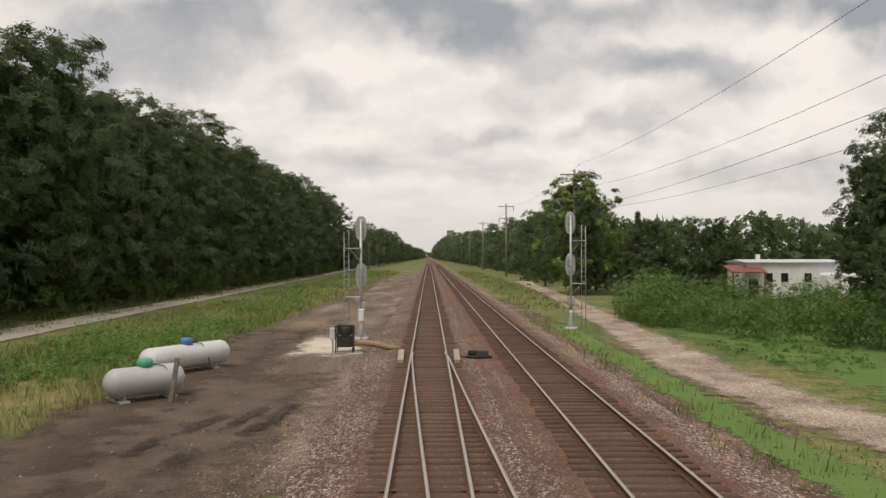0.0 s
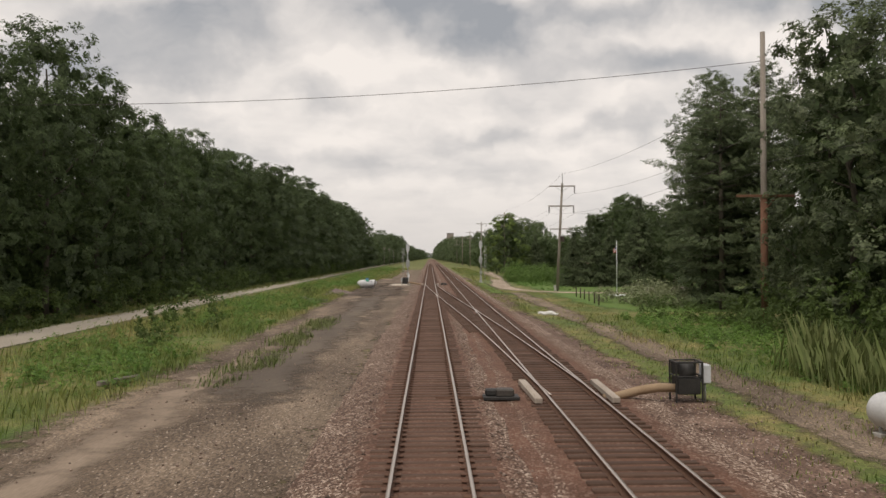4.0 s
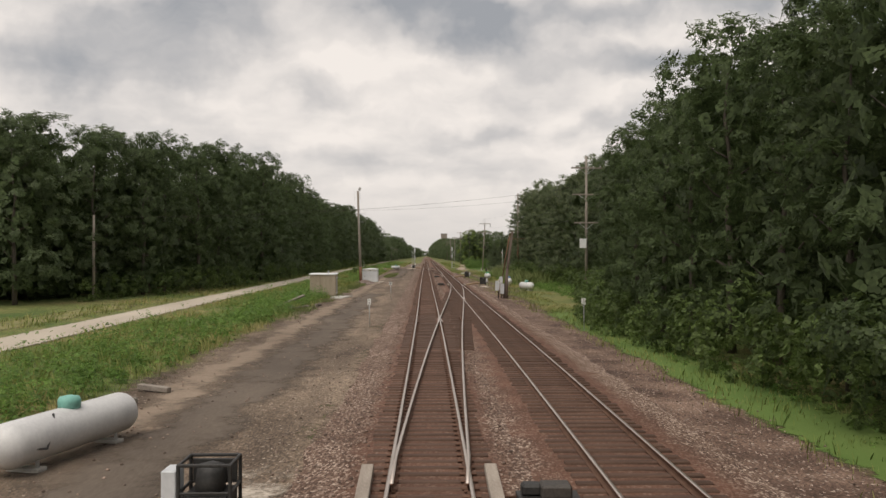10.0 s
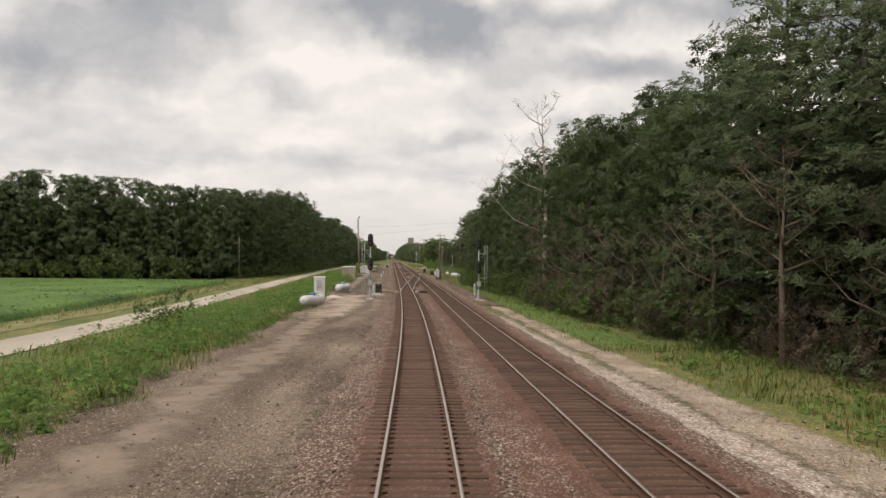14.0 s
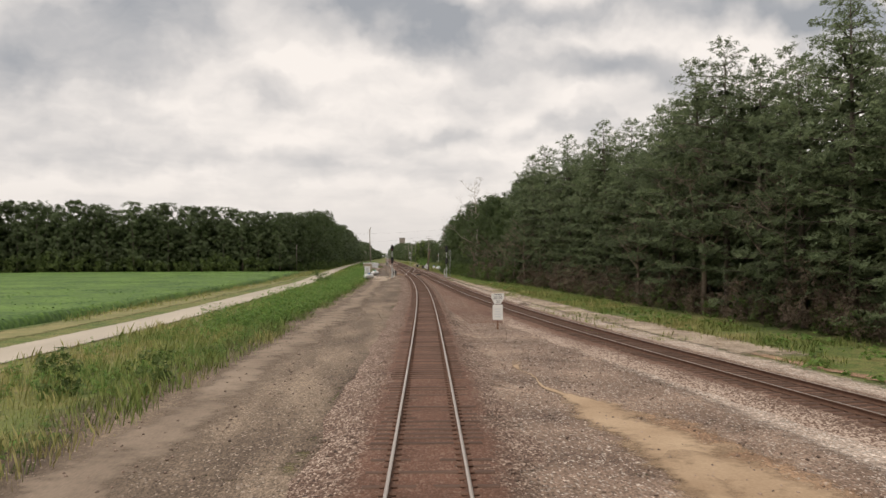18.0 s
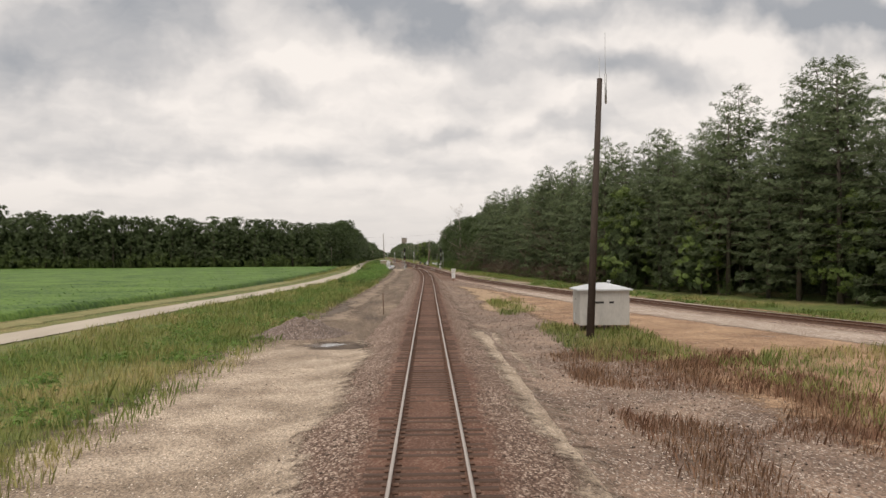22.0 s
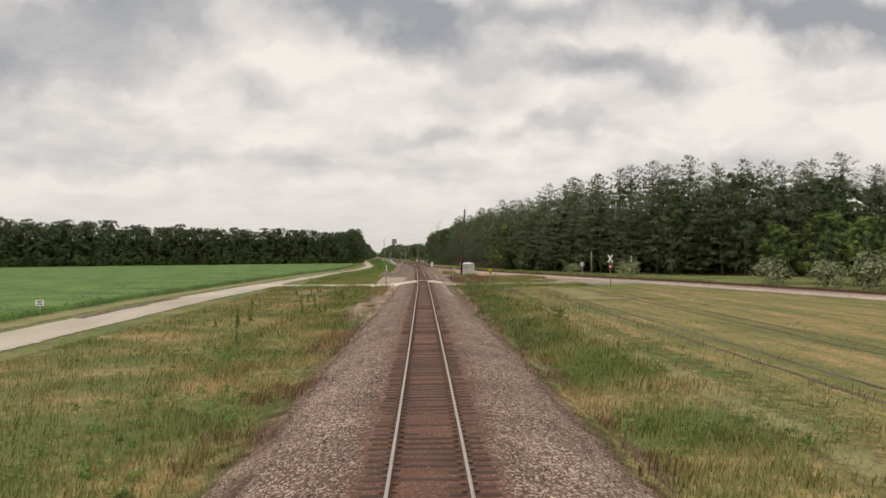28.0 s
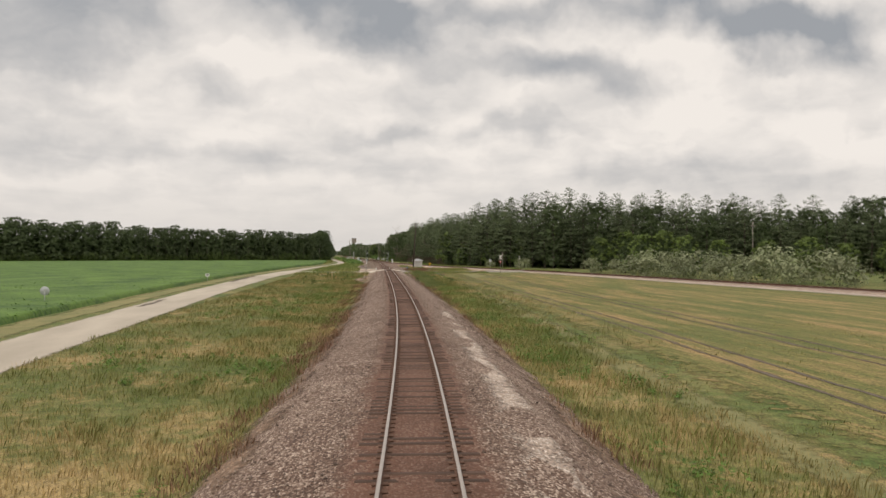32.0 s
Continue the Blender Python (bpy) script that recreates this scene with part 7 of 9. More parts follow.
def machine(u, lat, label):
    x, y, _ = at(u, lat)
    t = empty_thing("switch_machine", label, "switch machine", (x, y, -0.2), 0, "switch machines")
    bx(t, "base", M_BLACK, (1.1, 0.62, 0.10), (0, 0, 0.05))
    bx(t, "gear_housing", M_IRON, (0.55, 0.42, 0.24), (0.12, 0, 0.2), bev=0.04)
    bx(t, "motor", M_BLACK, (0.36, 0.28, 0.22), (-0.3, 0.06, 0.2), bev=0.05)
    for k in (-0.16, 0.0, 0.16):
        rod(t, "throw_rod", M_RUST, [(-0.4, k, 0.03), (-2.0 if lat < 3 else 2.0, k, 0.03)], 0.022, 6)
    return t


machine(39.6, 2.15, "low black switch machine between the tracks")
machine(-59.5, 2.15, "low black switch machine beside the second track")
machine(-100.2, 2.15, "low black switch machine with throw rods")
machine(-200.4, 2.1, "low black switch machine at the crossover")
for u, c in ((39.2, 0.0), (-58.8, 4.3), (-101.0, 4.3), (-200.4, 0.0)):
    for sd in (-1, 1):
        x, y, h = main_line(u)
        p = empty_thing("walkway_plank", "weathered grey walkway plank beside the switch points", "plank", (x + c + sd * 1.18, y, -0.16), 0, "walkway planks")
        bx(p, "plank", M_PLANK, (0.24, 3.6, 0.16), (0, 0, 0.08), (0, 0, sd * -1.2))


# frogs and guard rails
def frog(u, lat, direction, label):
    x, y, h = main_line(u)
    t = empty_thing("switch_frog", label, "rail frog", (x + lat, y, 0.004), 0, "frogs")
    a = math.degrees(0.026) * direction
    for sd in (-1, 1):
        bx(t, "wing_rail", M_RAILTOP, (0.06, 3.0, 0.06), (sd * 0.09, -direction * 0.6, -0.028), (0, 0, sd * 2.0 * direction))
    bx(t, "frog_point", M_RAILTOP, (0.13, 1.8, 0.05), (0, 0.9 * direction, -0.024))
    bx(t, "frog_plate", M_RUST, (0.5, 3.6, 0.05), (0, 0, -0.145))
    for sd in (-1.505 + 0.06, 1.505 - 0.06):
        bx(t, "guard_rail", M_RUST, (0.07, 4.6, 0.13), (sd + (0.06 if sd > 0 else -0.06) * -1, 0, -0.07))
    return t


frog(40 - 37.5, 0.7525, -1, "bright steel frog of the crossover in the main track")
frog(40 - 62.5, 4.3 - 0.7525, 1, "bright steel frog of the crossover in the second track")
frog(-200 + 37.5, 0.7525, 1, "bright steel frog where the crossover leaves the main track")
frog(-200 + 62.5, 4.3 - 0.7525, -1, "bright steel frog where the crossover joins the second track")


# ---- signals ----
def oval_plate(parent, name, mat, half_w, half_h, thick, label=""):
    """A long oval target with rounded rim, facing along y."""
    bm = bmesh.new()
    rings = []
    for k, dy in ((0.94, -thick / 2), (1.0, -thick * 0.25), (1.0, thick * 0.25), (0.94, thick / 2)):
        ring = []
        for i in range(28):
            a = 2 * math.pi * i / 28
            c, d = math.cos(a), math.sin(a)
            ring.append(bm.verts.new((k * half_w * math.copysign(abs(c) ** 0.8, c), dy, k * half_h * math.copysign(abs(d) ** 0.8, d))))
        rings.append(ring)
    for p, q in zip(rings[:-1], rings[1:]):
        for i in range(28):
            bm.faces.new((p[i], p[(i + 1) % 28], q[(i + 1) % 28], q[i]))
    bm.faces.new(rings[0]); bm.faces.new(rings[-1][::-1])
    bmesh.ops.recalc_face_normals(bm, faces=bm.faces[:])
    return part(name, bm, mat, parent, label)


def signal(x, y, facing, ladder_side, label, silver=False, lit=True, high=6.5):
    """A two-headed colour light signal; facing -1: the lenses look towards -y."""
    t = thing("railway_signal", label, "railway signal", x, y, 0, 0.03, "railway signals")
    lathe(t, "foundation", M_CONC, [(0.42, -0.1), (0.42, 0.08), (0.36, 0.12)], "z", 12)
    lathe(t, "mast_base", M_GALV, [(0.22, 0.10), (0.20, 0.25), (0.12, 0.9), (0.10, 1.15)], "z", 12)
    rod(t, "mast", M_GALV, [(0, 0, 0.4), (0, 0, high)], 0.075, 10)
    bx(t, "junction_box", M_GALV, (0.42, 0.36, 0.52), (0.02, 0.0 + facing * 0.12, 1.75), bev=0.03)
    for z in (high - 0.35, high - 2.95):
        hd = oval_plate(t, "signal_head", M_GALV if silver else M_BLACK, 0.31, 0.70, 0.10, "silver backed oval signal head" if silver else "black oval signal head with hoods")
        hd.location = (0, facing * 0.18, z)
        for k, dz in enumerate((0.36, 0.0, -0.36)):
            me = tubes_mesh("lamp_hood", [tube([(0, facing * 0.04, dz), (0, facing * 0.42, dz - 0.02)], [0.155, 0.15], 14)], M_BLACK)
            if not silver:
                part_mesh("lamp_hood", me, hd)
                lathe(hd, "lens", M_REDLAMP if (lit and k == 2) else M_GLASS, [(0.001, 0.0), (0.055 if (lit and k == 2) else 0.11, 0.004), (0.05, 0.012)], "z", 14, (0, facing * 0.425, dz - 0.02)).rotation_euler = (radians(90) if facing < 0 else radians(-90), 0, 0)
            else:
                lathe(hd, "lamp_case", M_GALV, [(0.14, 0.0), (0.13, 0.10), (0.05, 0.16)], "z", 12, (0, -facing * 0.06, dz)).rotation_euler = (radians(90) if facing > 0 else radians(-90), 0, 0)
        rod(t, "bracket", M_GALV, [(0, 0, z - 0.72), (0, facing * 0.12, z - 0.6)], 0.06, 8)
    lx = ladder_side * 0.78
    for dx in (-0.13, 0.13):
        rod(t, "ladder_rail", M_GALV, [(lx + dx, -facing * 0.05, 0.1), (lx + dx, -facing * 0.05, high - 0.55)], 0.022, 5)
    for k in range(int((high - 0.8) / 0.32)):
        rod(t, "ladder_rung", M_GALV, [(lx - 0.13, -facing * 0.05, 0.35 + 0.32 * k), (lx + 0.13, -facing * 0.05, 0.35 + 0.32 * k)], 0.013, 4)
    for z in (high - 1.45, high - 4.1):
        bx(t, "platform", M_GALV, (0.85, 0.5, 0.05), (ladder_side * 0.42, -facing * 0.05, z))
        rod(t, "platform_brace", M_GALV, [(0, 0, z - 0.75), (ladder_side * 0.6, 0, z - 0.03)], 0.025, 5)
        rod(t, "guard_hoop", M_GALV, [(ladder_side * 0.62, -facing * 0.3, z), (ladder_side * 0.62, -facing * 0.3, z + 0.95), (lx, -facing * 0.05, z + 0.95)], 0.02, 5)
    return t


signal(-4.2, -212.4, -1, -1, "tall two-headed signal showing red over red on a galvanised mast", high=6.75)
signal(7.55, -213.4, -1, 1, "tall two-headed black signal with ladder beside the second track", lit=False, high=6.5)
signal(-3.7, 49.0, 1, -1, "silver signal seen from behind beside the main track", True, False, 6.4)
signal(8.8, 54.6, 1, 1, "silver signal seen from behind beside the drive", True, False, 6.9)
rb = thing("relay_post", "small white cable post beside the signal", "cable post", -3.5, 46.8)
rod(rb, "pipe", M_GALV, [(0, 0, -0.1), (0, 0, 1.3)], 0.05)
bx(rb, "cap_box", M_WHITE, (0.28, 0.24, 0.62), (0, 0, 1.5), bev=0.03)
for x, y, last in ((-3.75, -211.3, "1"), (7.15, -213.0, "2")):
    t = thing("control_point_post", "narrow white post with black upright figures", "sign post", x, y, 0, 0, "control point posts")
    rod(t, "post", M_GALV, [(0, 0.04, -0.2), (0, 0.04, 1.7)], 0.035, 6)
    bx(t, "plate", M_SIGN, (0.19, 0.02, 1.35), (0, 0, 1.12), bev=0.004)
    lettering(t, "lettering", "CP", 0.12, (0, -0.013, 1.72), (90, 0, 0), M_INK)
    for k, ch in enumerate("1083"):
        lettering(t, "lettering", ch, 0.27, (0, -0.013, 1.52 - 0.22 * k), (90, 0, 0), M_INK)
    lettering(t, "lettering", last, 0.24, (0, -0.013, 0.56), (90, 0, 0), M_INK)
cab = thing("equipment_cabinet", "tall white equipment cabinet with louvred air unit", "cabinet", -9.55, -213.7, 4, 0.05)
bx(cab, "body", M_WHITE, (1.12, 0.95, 2.2), (0, 0, 1.18), bev=0.02)
bx(cab, "roof", M_WHITE, (1.32, 1.12, 0.13), (0, 0, 2.34), bev=0.03)
bx(cab, "plinth", M_CONC, (1.3, 1.1, 0.12), (0, 0, 0.02))
bx(cab, "door", M_WHITE, (0.62, 0.03, 1.9), (-0.02, -0.485, 1.12), label="white front door")
ac = bx(cab, "air_unit", M_GREYP, (0.58, 0.22, 0.78), (-0.02, -0.60, 1.72), bev=0.02, label="louvred air conditioning unit")
for k in range(9):
    bx(ac, "louvre", M_HUTG, (0.48, 0.02, 0.025), (0, -0.115, -0.30 + 0.072 * k + (0.03 if k > 4 else -0.03)), (20, 0, 0), 0.004)
bx(cab, "handle", M_BLACK, (0.05, 0.05, 0.12), (0.25, -0.52, 0.95))
bx(cab, "side_door", M_WHITE, (0.03, 0.72, 1.8), (0.57, 0, 1.15))
bx(cab, "side_handle", M_BLACK, (0.05, 0.05, 0.14), (0.60, -0.15, 0.95))


# ---- huts ----
hut = thing("equipment_hut", "white metal signal hut with double doors", "hut", -9.25, -81.3, 0, 0.06)
bx(hut, "body", M_GREYP, (2.5, 2.7, 2.0), (0, 0, 1.06), bev=0.02)
bx(hut, "base_frame", M_BLACK, (2.52, 2.72, 0.10), (0, 0, 0.02))
bm = bmesh.new()
pts = [(-1.32, -1.45, 0), (1.32, -1.45, 0), (1.32, 1.45, 0), (-1.32, 1.45, 0), (-1.32, -1.45, 0.06), (1.32, -1.45, 0.06), (1.32, 1.45, 0.06), (-1.32, 1.45, 0.06), (0, -1.3, 0.24), (0, 1.3, 0.24)]
vs = [bm.verts.new(p) for p in pts]
for q in ((3, 2, 1, 0), (0, 1, 5, 4), (1, 2, 6, 5), (2, 3, 7, 6), (3, 0, 4, 7), (4, 5, 8), (6, 7, 9), (5, 6, 9, 8), (7, 4, 8, 9)):
    bm.faces.new([vs[i] for i in q])
part("roof", bm, M_WHITE, hut, "low white hipped roof").location = (0, 0, 2.06)
for x in (-0.62, 0.32):
    d = bx(hut, "door", M_GREYP, (0.86, 0.03, 1.62), (x, -1.36, 0.95))
    bx(d, "door_handle", M_BLACK, (0.04, 0.05, 0.18), (-0.28, -0.03, 0.0))
bx(hut, "name_board", M_SIGN, (2.2, 0.02, 0.24), (-0.05, -1.362, 1.9), bev=0.003)
lettering(hut, "lettering", "CP 1083 WOODLAND JCT", 0.19, (-0.05, -1.375, 1.9), (90, 0, 0), M_INK)
bx(hut, "side_door", M_GREYP, (0.03, 0.9, 1.7), (1.265, -0.2, 0.98))
bx(hut, "side_handle", M_BLACK, (0.05, 0.04, 0.2), (1.29, -0.5, 0.98))
rod(hut, "antenna", M_GALV, [(-1.2, 1.2, 2.1), (-1.2, 1.2, 3.4)], 0.02, 5)
hut2 = thing("equipment_hut", "stained beige metal hut with a white roof", "hut", -11.1, -127.6, 0, 0.1)
bx(hut2, "body", M_BEIGE, (2.75, 1.9, 2.25), (0, 0, 1.2), bev=0.02)
bx(hut2, "roof", M_WHITE, (2.95, 2.1, 0.12), (0, 0, 2.38), (2, 0, 0), 0.03)
bx(hut2, "base_frame", M_CONC, (2.7, 1.8, 0.2), (0, 0, 0.0))
bx(hut2, "door", M_HUTG, (0.03, 0.95, 1.95), (1.39, 0.05, 1.2), label="grey side door")
for y in (-0.65, 0.65):
    for z in (0.35, 2.0):
        bx(hut2, "lifting_lug", M_SIGN, (0.08, 0.1, 0.1), (1.42, y, z))
for x in (-0.7, 0.0, 0.7):
    bx(hut2, "wall_seam", M_BEIGE, (0.05, 0.02, 2.1), (x, -0.96, 1.2), bev=0.004)
lathe(hut2, "vent_cap", M_GALV, [(0.06, 0), (0.06, 0.14), (0.12, 0.16), (0.10, 0.27), (0.02, 0.3)], "z", 10, (0.5, 0, 2.43))
bx(hut2, "vent_hole", M_BLACK, (0.1, 0.02, 0.1), (-1.15, -0.955, 1.35))
slab = thing("broken_slab", "broken pale concrete slab beside the hut", "concrete slab", -9.0, -129.6, -12, 0.05)
bx(slab, "slab", M_CONC, (1.5, 3.2, 0.14), (0, 0, 0.03), (0, 0, 0), 0.03)
bx(slab, "slab_piece", M_CONC, (0.9, 0.8, 0.12), (0.4, -2.3, 0.02), (0, 2, 20), 0.03)
hut3 = thing("equipment_hut", "weathered grey hut with pyramid roof on short legs", "hut", 2.2, -425.8, -4, 0.02)
bx(hut3, "body", M_HUTG, (3.0, 2.5, 2.1), (0, 0, 1.42), bev=0.02)
bm = bmesh.new()
pts = [(-1.68, -1.42, 0), (1.68, -1.42, 0), (1.68, 1.42, 0), (-1.68, 1.42, 0), (-1.68, -1.42, 0.08), (1.68, -1.42, 0.08), (1.68, 1.42, 0.08), (-1.68, 1.42, 0.08), (-0.4, 0, 0.44), (0.4, 0, 0.44)]
vs = [bm.verts.new(p) for p in pts]
for q in ((3, 2, 1, 0), (0, 1, 5, 4), (1, 2, 6, 5), (2, 3, 7, 6), (3, 0, 4, 7), (4, 5, 9, 8), (5, 6, 9), (6, 7, 8, 9), (7, 4, 8)):
    bm.faces.new([vs[i] for i in q])
part("roof", bm, M_GREYP, hut3, "pale hipped metal roof").location = (0, 0, 2.47)
for x in (-0.6, 0.5):
    lathe(hut3, "vent_cap", M_GREYP, [(0.07, 0), (0.07, 0.1), (0.13, 0.12), (0.12, 0.18)], "z", 10, (x, -0.1, 2.86))
for x in (-1.4, -0.7, 0, 0.7, 1.4):
    for y in (-1.15, 1.15):
        bx(hut3, "leg", M_DPOLE, (0.12, 0.12, 0.5), (x, y, 0.16))
bx(hut3, "door", M_HUTG, (0.03, 0.95, 1.9), (-1.515, 0.45, 1.42))
for k in range(6):
    bx(hut3, "door_louvre", M_GREYP, (0.02, 0.28, 0.03), (-1.535, 0.45, 0.62 + 0.07 * k))
for z in (1.0, 1.9):
    bx(hut3, "hinge", M_BLACK, (0.03, 0.05, 0.09), (-1.535, -0.02, z))
for y in (-0.5, -0.95):
    bx(hut3, "wall_seam", M_HUTG, (0.02, 0.03, 2.0), (-1.51, y, 1.42), bev=0.004)
bx(hut3, "plate_writing", M_INK, (0.6, 0.012, 0.12), (-0.35, -1.256, 1.75), bev=0.002)
bx(hut3, "plate_writing", M_INK, (0.28, 0.012, 0.12), (0.42, -1.256, 1.75), bev=0.002)


# ---- poles and wires ----
def pole(x, y, top_z, mat, label, r=0.17, lean=(0, 0), arms=(), category="utility pole", group="utility poles"):
    t = thing("utility_pole", label, category, x, y, 0, 0, group)
    hh = top_z - ground_z(y)
    rod(t, "shaft", mat, [(0, 0, -0.4), (lean[0] * 0.5, lean[1] * 0.5, hh * 0.5), (lean[0], lean[1], hh)], [r, r * 0.86, r * 0.68], 12)
    for z, w, hang in arms:
        k = (z - ground_z(y)) / hh
        cx, zz = lean[0] * k, z - ground_z(y)
        bx(t, "crossarm", M_POLE, (w, 0.13, 0.16), (cx, -0.16, zz))
        for sx in (-1, 1):
            rod(t, "arm_brace", M_GALV, [(cx + sx * w * 0.27, -0.16, zz - 0.06), (cx, -0.16, zz - 0.75)], 0.025, 5)
        for sx in hang:
            prof = []
            for i in range(6):
                prof += [(0.035, -0.06 - 0.14 * i), (0.12, -0.12 - 0.14 * i), (0.12, -0.15 - 0.14 * i), (0.04, -0.17 - 0.14 * i)]
            lathe(t, "insulator", M_PORC, prof, "z", 10, (cx + sx * w * 0.47, -0.16, zz - 0.05), "dark porcelain insulator string")
    return t


P1 = ((13.3, 3.4, (1,)), (10.7, 3.4, (-1, 1)))
pl = pole(16.6, 20.3, 13.7, M_POLE, "tall timber power pole with two crossarms on the lawn", 0.2, (0.75, 0), arms=P1)
rod(pl, "pole_top_bracket", M_GALV, [(0.72, -0.1, 12.9), (0.78, -0.1, 15.4)], 0.06, 6)
bx(pl, "lower_crossarm", M_POLE, (2.8, 0.12, 0.13), (0.45, -0.2, 8.1))
bx(pl, "transformer", M_PORC, (0.5, 0.4, 0.75), (0.65, -0.3, 6.8), bev=0.06, label="small dark transformer box")
bx(pl, "pole_marker", M_CONC, (0.3, 0.1, 0.75), (-0.3, -0.15, 0.4), (0, -6, 0), label="pale marker board")
for y, z in ((98, 14.2), (180, 15.6), (255, 15.0), (335, 15.0), (420, 15.0), (520, 15.0)):
    pole(17.0, y, z, M_POLE, "distant timber power pole with crossarms beside the line", 0.2, arms=((z - 0.6, 3.4, (1,)), (z - 3.2, 3.4, (-1, 1))))
for y, x in ((300, -22), (350, -22), (400, -22), (460, -22), (540, -22), (640, -22)):
    pole(x, y, 9.0, M_POLE, "distant timber pole beside the road", 0.16, arms=((8.4, 2.4, ()),))
pr = pole(20.7, -34.8, 18.0, M_POLE, "tall grey timber pole with a low crossarm before the wood", 0.22)
rod(pr, "pole_foot", M_RPOLE, [(0, 0, -0.1), (0, 0, 8.2)], [0.235, 0.205], 12, "reddish lower pole")
bx(pr, "crossarm", M_RPOLE, (3.6, 0.13, 0.16), (0, -0.22, 8.2))
bx(pr, "crossarm_brace", M_RPOLE, (0.1, 0.1, 1.2), (0.3, -0.2, 7.7), (0, 40, 0))
p8 = pole(18.7, -121.5, 15.7, M_POLE, "timber power pole with three crossarms before the wood", 0.19, arms=((14.3, 3.6, ()), (11.2, 3.4, (1,)), (7.9, 3.0, ())))
bx(p8, "meter_box", M_WHITE, (0.75, 0.35, 1.1), (-0.45, -0.3, 5.9), label="white switch box")
for sx in (-1.6, -0.8, 0.8, 1.6):
    lathe(p8, "pin_insulator", M_WHITE, [(0.05, 0), (0.06, 0.1), (0.03, 0.16)], "z", 8, (sx, -0.16, 14.8))
pole(-33.0, -134.5, 8.1, M_POLE, "slim grey timber pole at the field corner", 0.15)
pl2 = pole(-10.62, -84.0, 14.6, M_POLE, "tall bleached timber radio pole with antennas beside the hut", 0.24, (-0.55, 0.3))
rod(pl2, "pole_foot", M_RPOLE, [(0, 0, -0.1), (-0.09, 0.05, 2.6)], [0.255, 0.24], 12, "reddish pole foot")
for z in (11.3, 9.9):
    rod(pl2, "antenna_arm", M_GALV, [(-0.3, 0, z), (0.75, 0, z)], 0.02, 5)
    rod(pl2, "antenna_element", M_GALV, [(0.75, 0, z - 0.45), (0.75, 0, z + 0.45)], 0.015, 5)
rod(pl2, "antenna_mast", M_GALV, [(-0.2, -0.1, 8.6), (-0.25, -0.1, 11.8)], 0.025, 5)
bx(pl2, "antenna_panel", M_HUTG, (0.35, 0.1, 0.5), (-0.2, -0.15, 15.3), (0, 30, 20))
rod(pl2, "antenna_mount", M_GALV, [(-0.3, -0.1, 13.2), (-0.28, -0.1, 15.5)], 0.03, 5)
for dx in (-0.75, 0.2):
    rod(pl2, "whip_antenna", M_GALV, [(dx - 0.3, 0, 13.4), (dx - 0.3, 0, 15.2)], 0.012, 4)
pd = pole(0.15, -431.0, 14.2, M_DPOLE, "tall dark creosoted radio pole beside the grey hut", 0.22, (1.1, 1.5))
for dx, z0, z1 in ((0.3, 13.6, 17.4), (-0.05, 13.8, 16.0)):
    rod(pd, "whip_antenna", M_GALV, [(1.1 + dx, 1.4, z0), (1.1 + dx, 1.4, z1)], 0.018, 4)
rod(pd, "antenna_tube", M_GALV, [(1.4, 1.35, 13.3), (1.4, 1.35, 15.0)], 0.06, 6)
pole(31.0, -425.5, 4.6, M_POLE, "short grey timber post behind the second track", 0.17)
for x, y, z in ((87.3, -485.7, 12.7), (63.9, -458.8, 13.6), (120, -520, 13)):
    pole(x, y, z, M_POLE, "slim timber power pole before the wood", 0.17, arms=((z - 1.0, 2.2, ()),))


def wire(pts, sag, label="thin dark power line between poles", r=0.013):
    P = []
    a, b = Vector(pts[0]), Vector(pts[1])
    for i in range(13):
        t = i / 12
        q = a.lerp(b, t)
        q.z -= sag * 4 * t * (1 - t)
        P.append(tuple(q))
    ob = new("power_line", tubes_mesh("power_line", [tube(P, [r] * 13, 4)], M_PORC))
    return tagged(ob, label, "power line", "power lines")


lines = [(2.2, 12.3), (-1.0, 9.7), (2.2, 9.7), (0.75, 14.9)]
chain = [(17, 255), (17, 180), (17, 98), (16.6, 20.3), (20.7, -34.8), (22.7, -122)]
for (x0, y0), (x1, y1) in zip(chain[:-1], chain[1:]):
    for dx, z in lines:
        if y0 > 100 and z < 9:
            continue
        wire([(x0 + dx, y0 - 0.16, z), (x1 + dx, y1 - 0.16, z + (0.6 if y1 < 0 else 0))], 1.0)
wire([(18.7, -121.6, 12.2), (-33, -134.5, 7.9)], 1.0, "thin dark cable crossing high over the tracks", 0.013)
wire([(20.7, -34.8, 16.2), (-30, -30, 14.5)], 0.8, "thin dark cable crossing high over the tracks", 0.02)

# signal cable pole with boxes
sp = thing("cable_pole", "leaning grey timber pole with light grey switch boxes", "utility pole", 8.0, -131.6)
M_BPOLE = surface("dark_brown_pole", [(0.3, (0.075, 0.056, 0.045)), (0.7, (0.20, 0.155, 0.125))], 1.5, 18.0, 0.5, 0.9, bump=0.4, stretch=(3, 3, 0.3))
rod(sp, "shaft", M_BPOLE, [(0.1, 0.1, -0.3), (0.45, 0.1, 3.2), (0.95, 0.1, 7.0)], [0.17, 0.16, 0.13], 10)
rod(sp, "conduit", M_RPOLE, [(-0.12, -0.1, 2.0), (0.25, -0.08, 4.4), (0.7, -0.05, 6.8)], 0.06, 7, "reddish cable guard")
rod(sp, "stub_pole", M_BPOLE, [(0.28, -0.5, -0.3), (0.33, -0.5, 3.1)], [0.16, 0.14], 10)
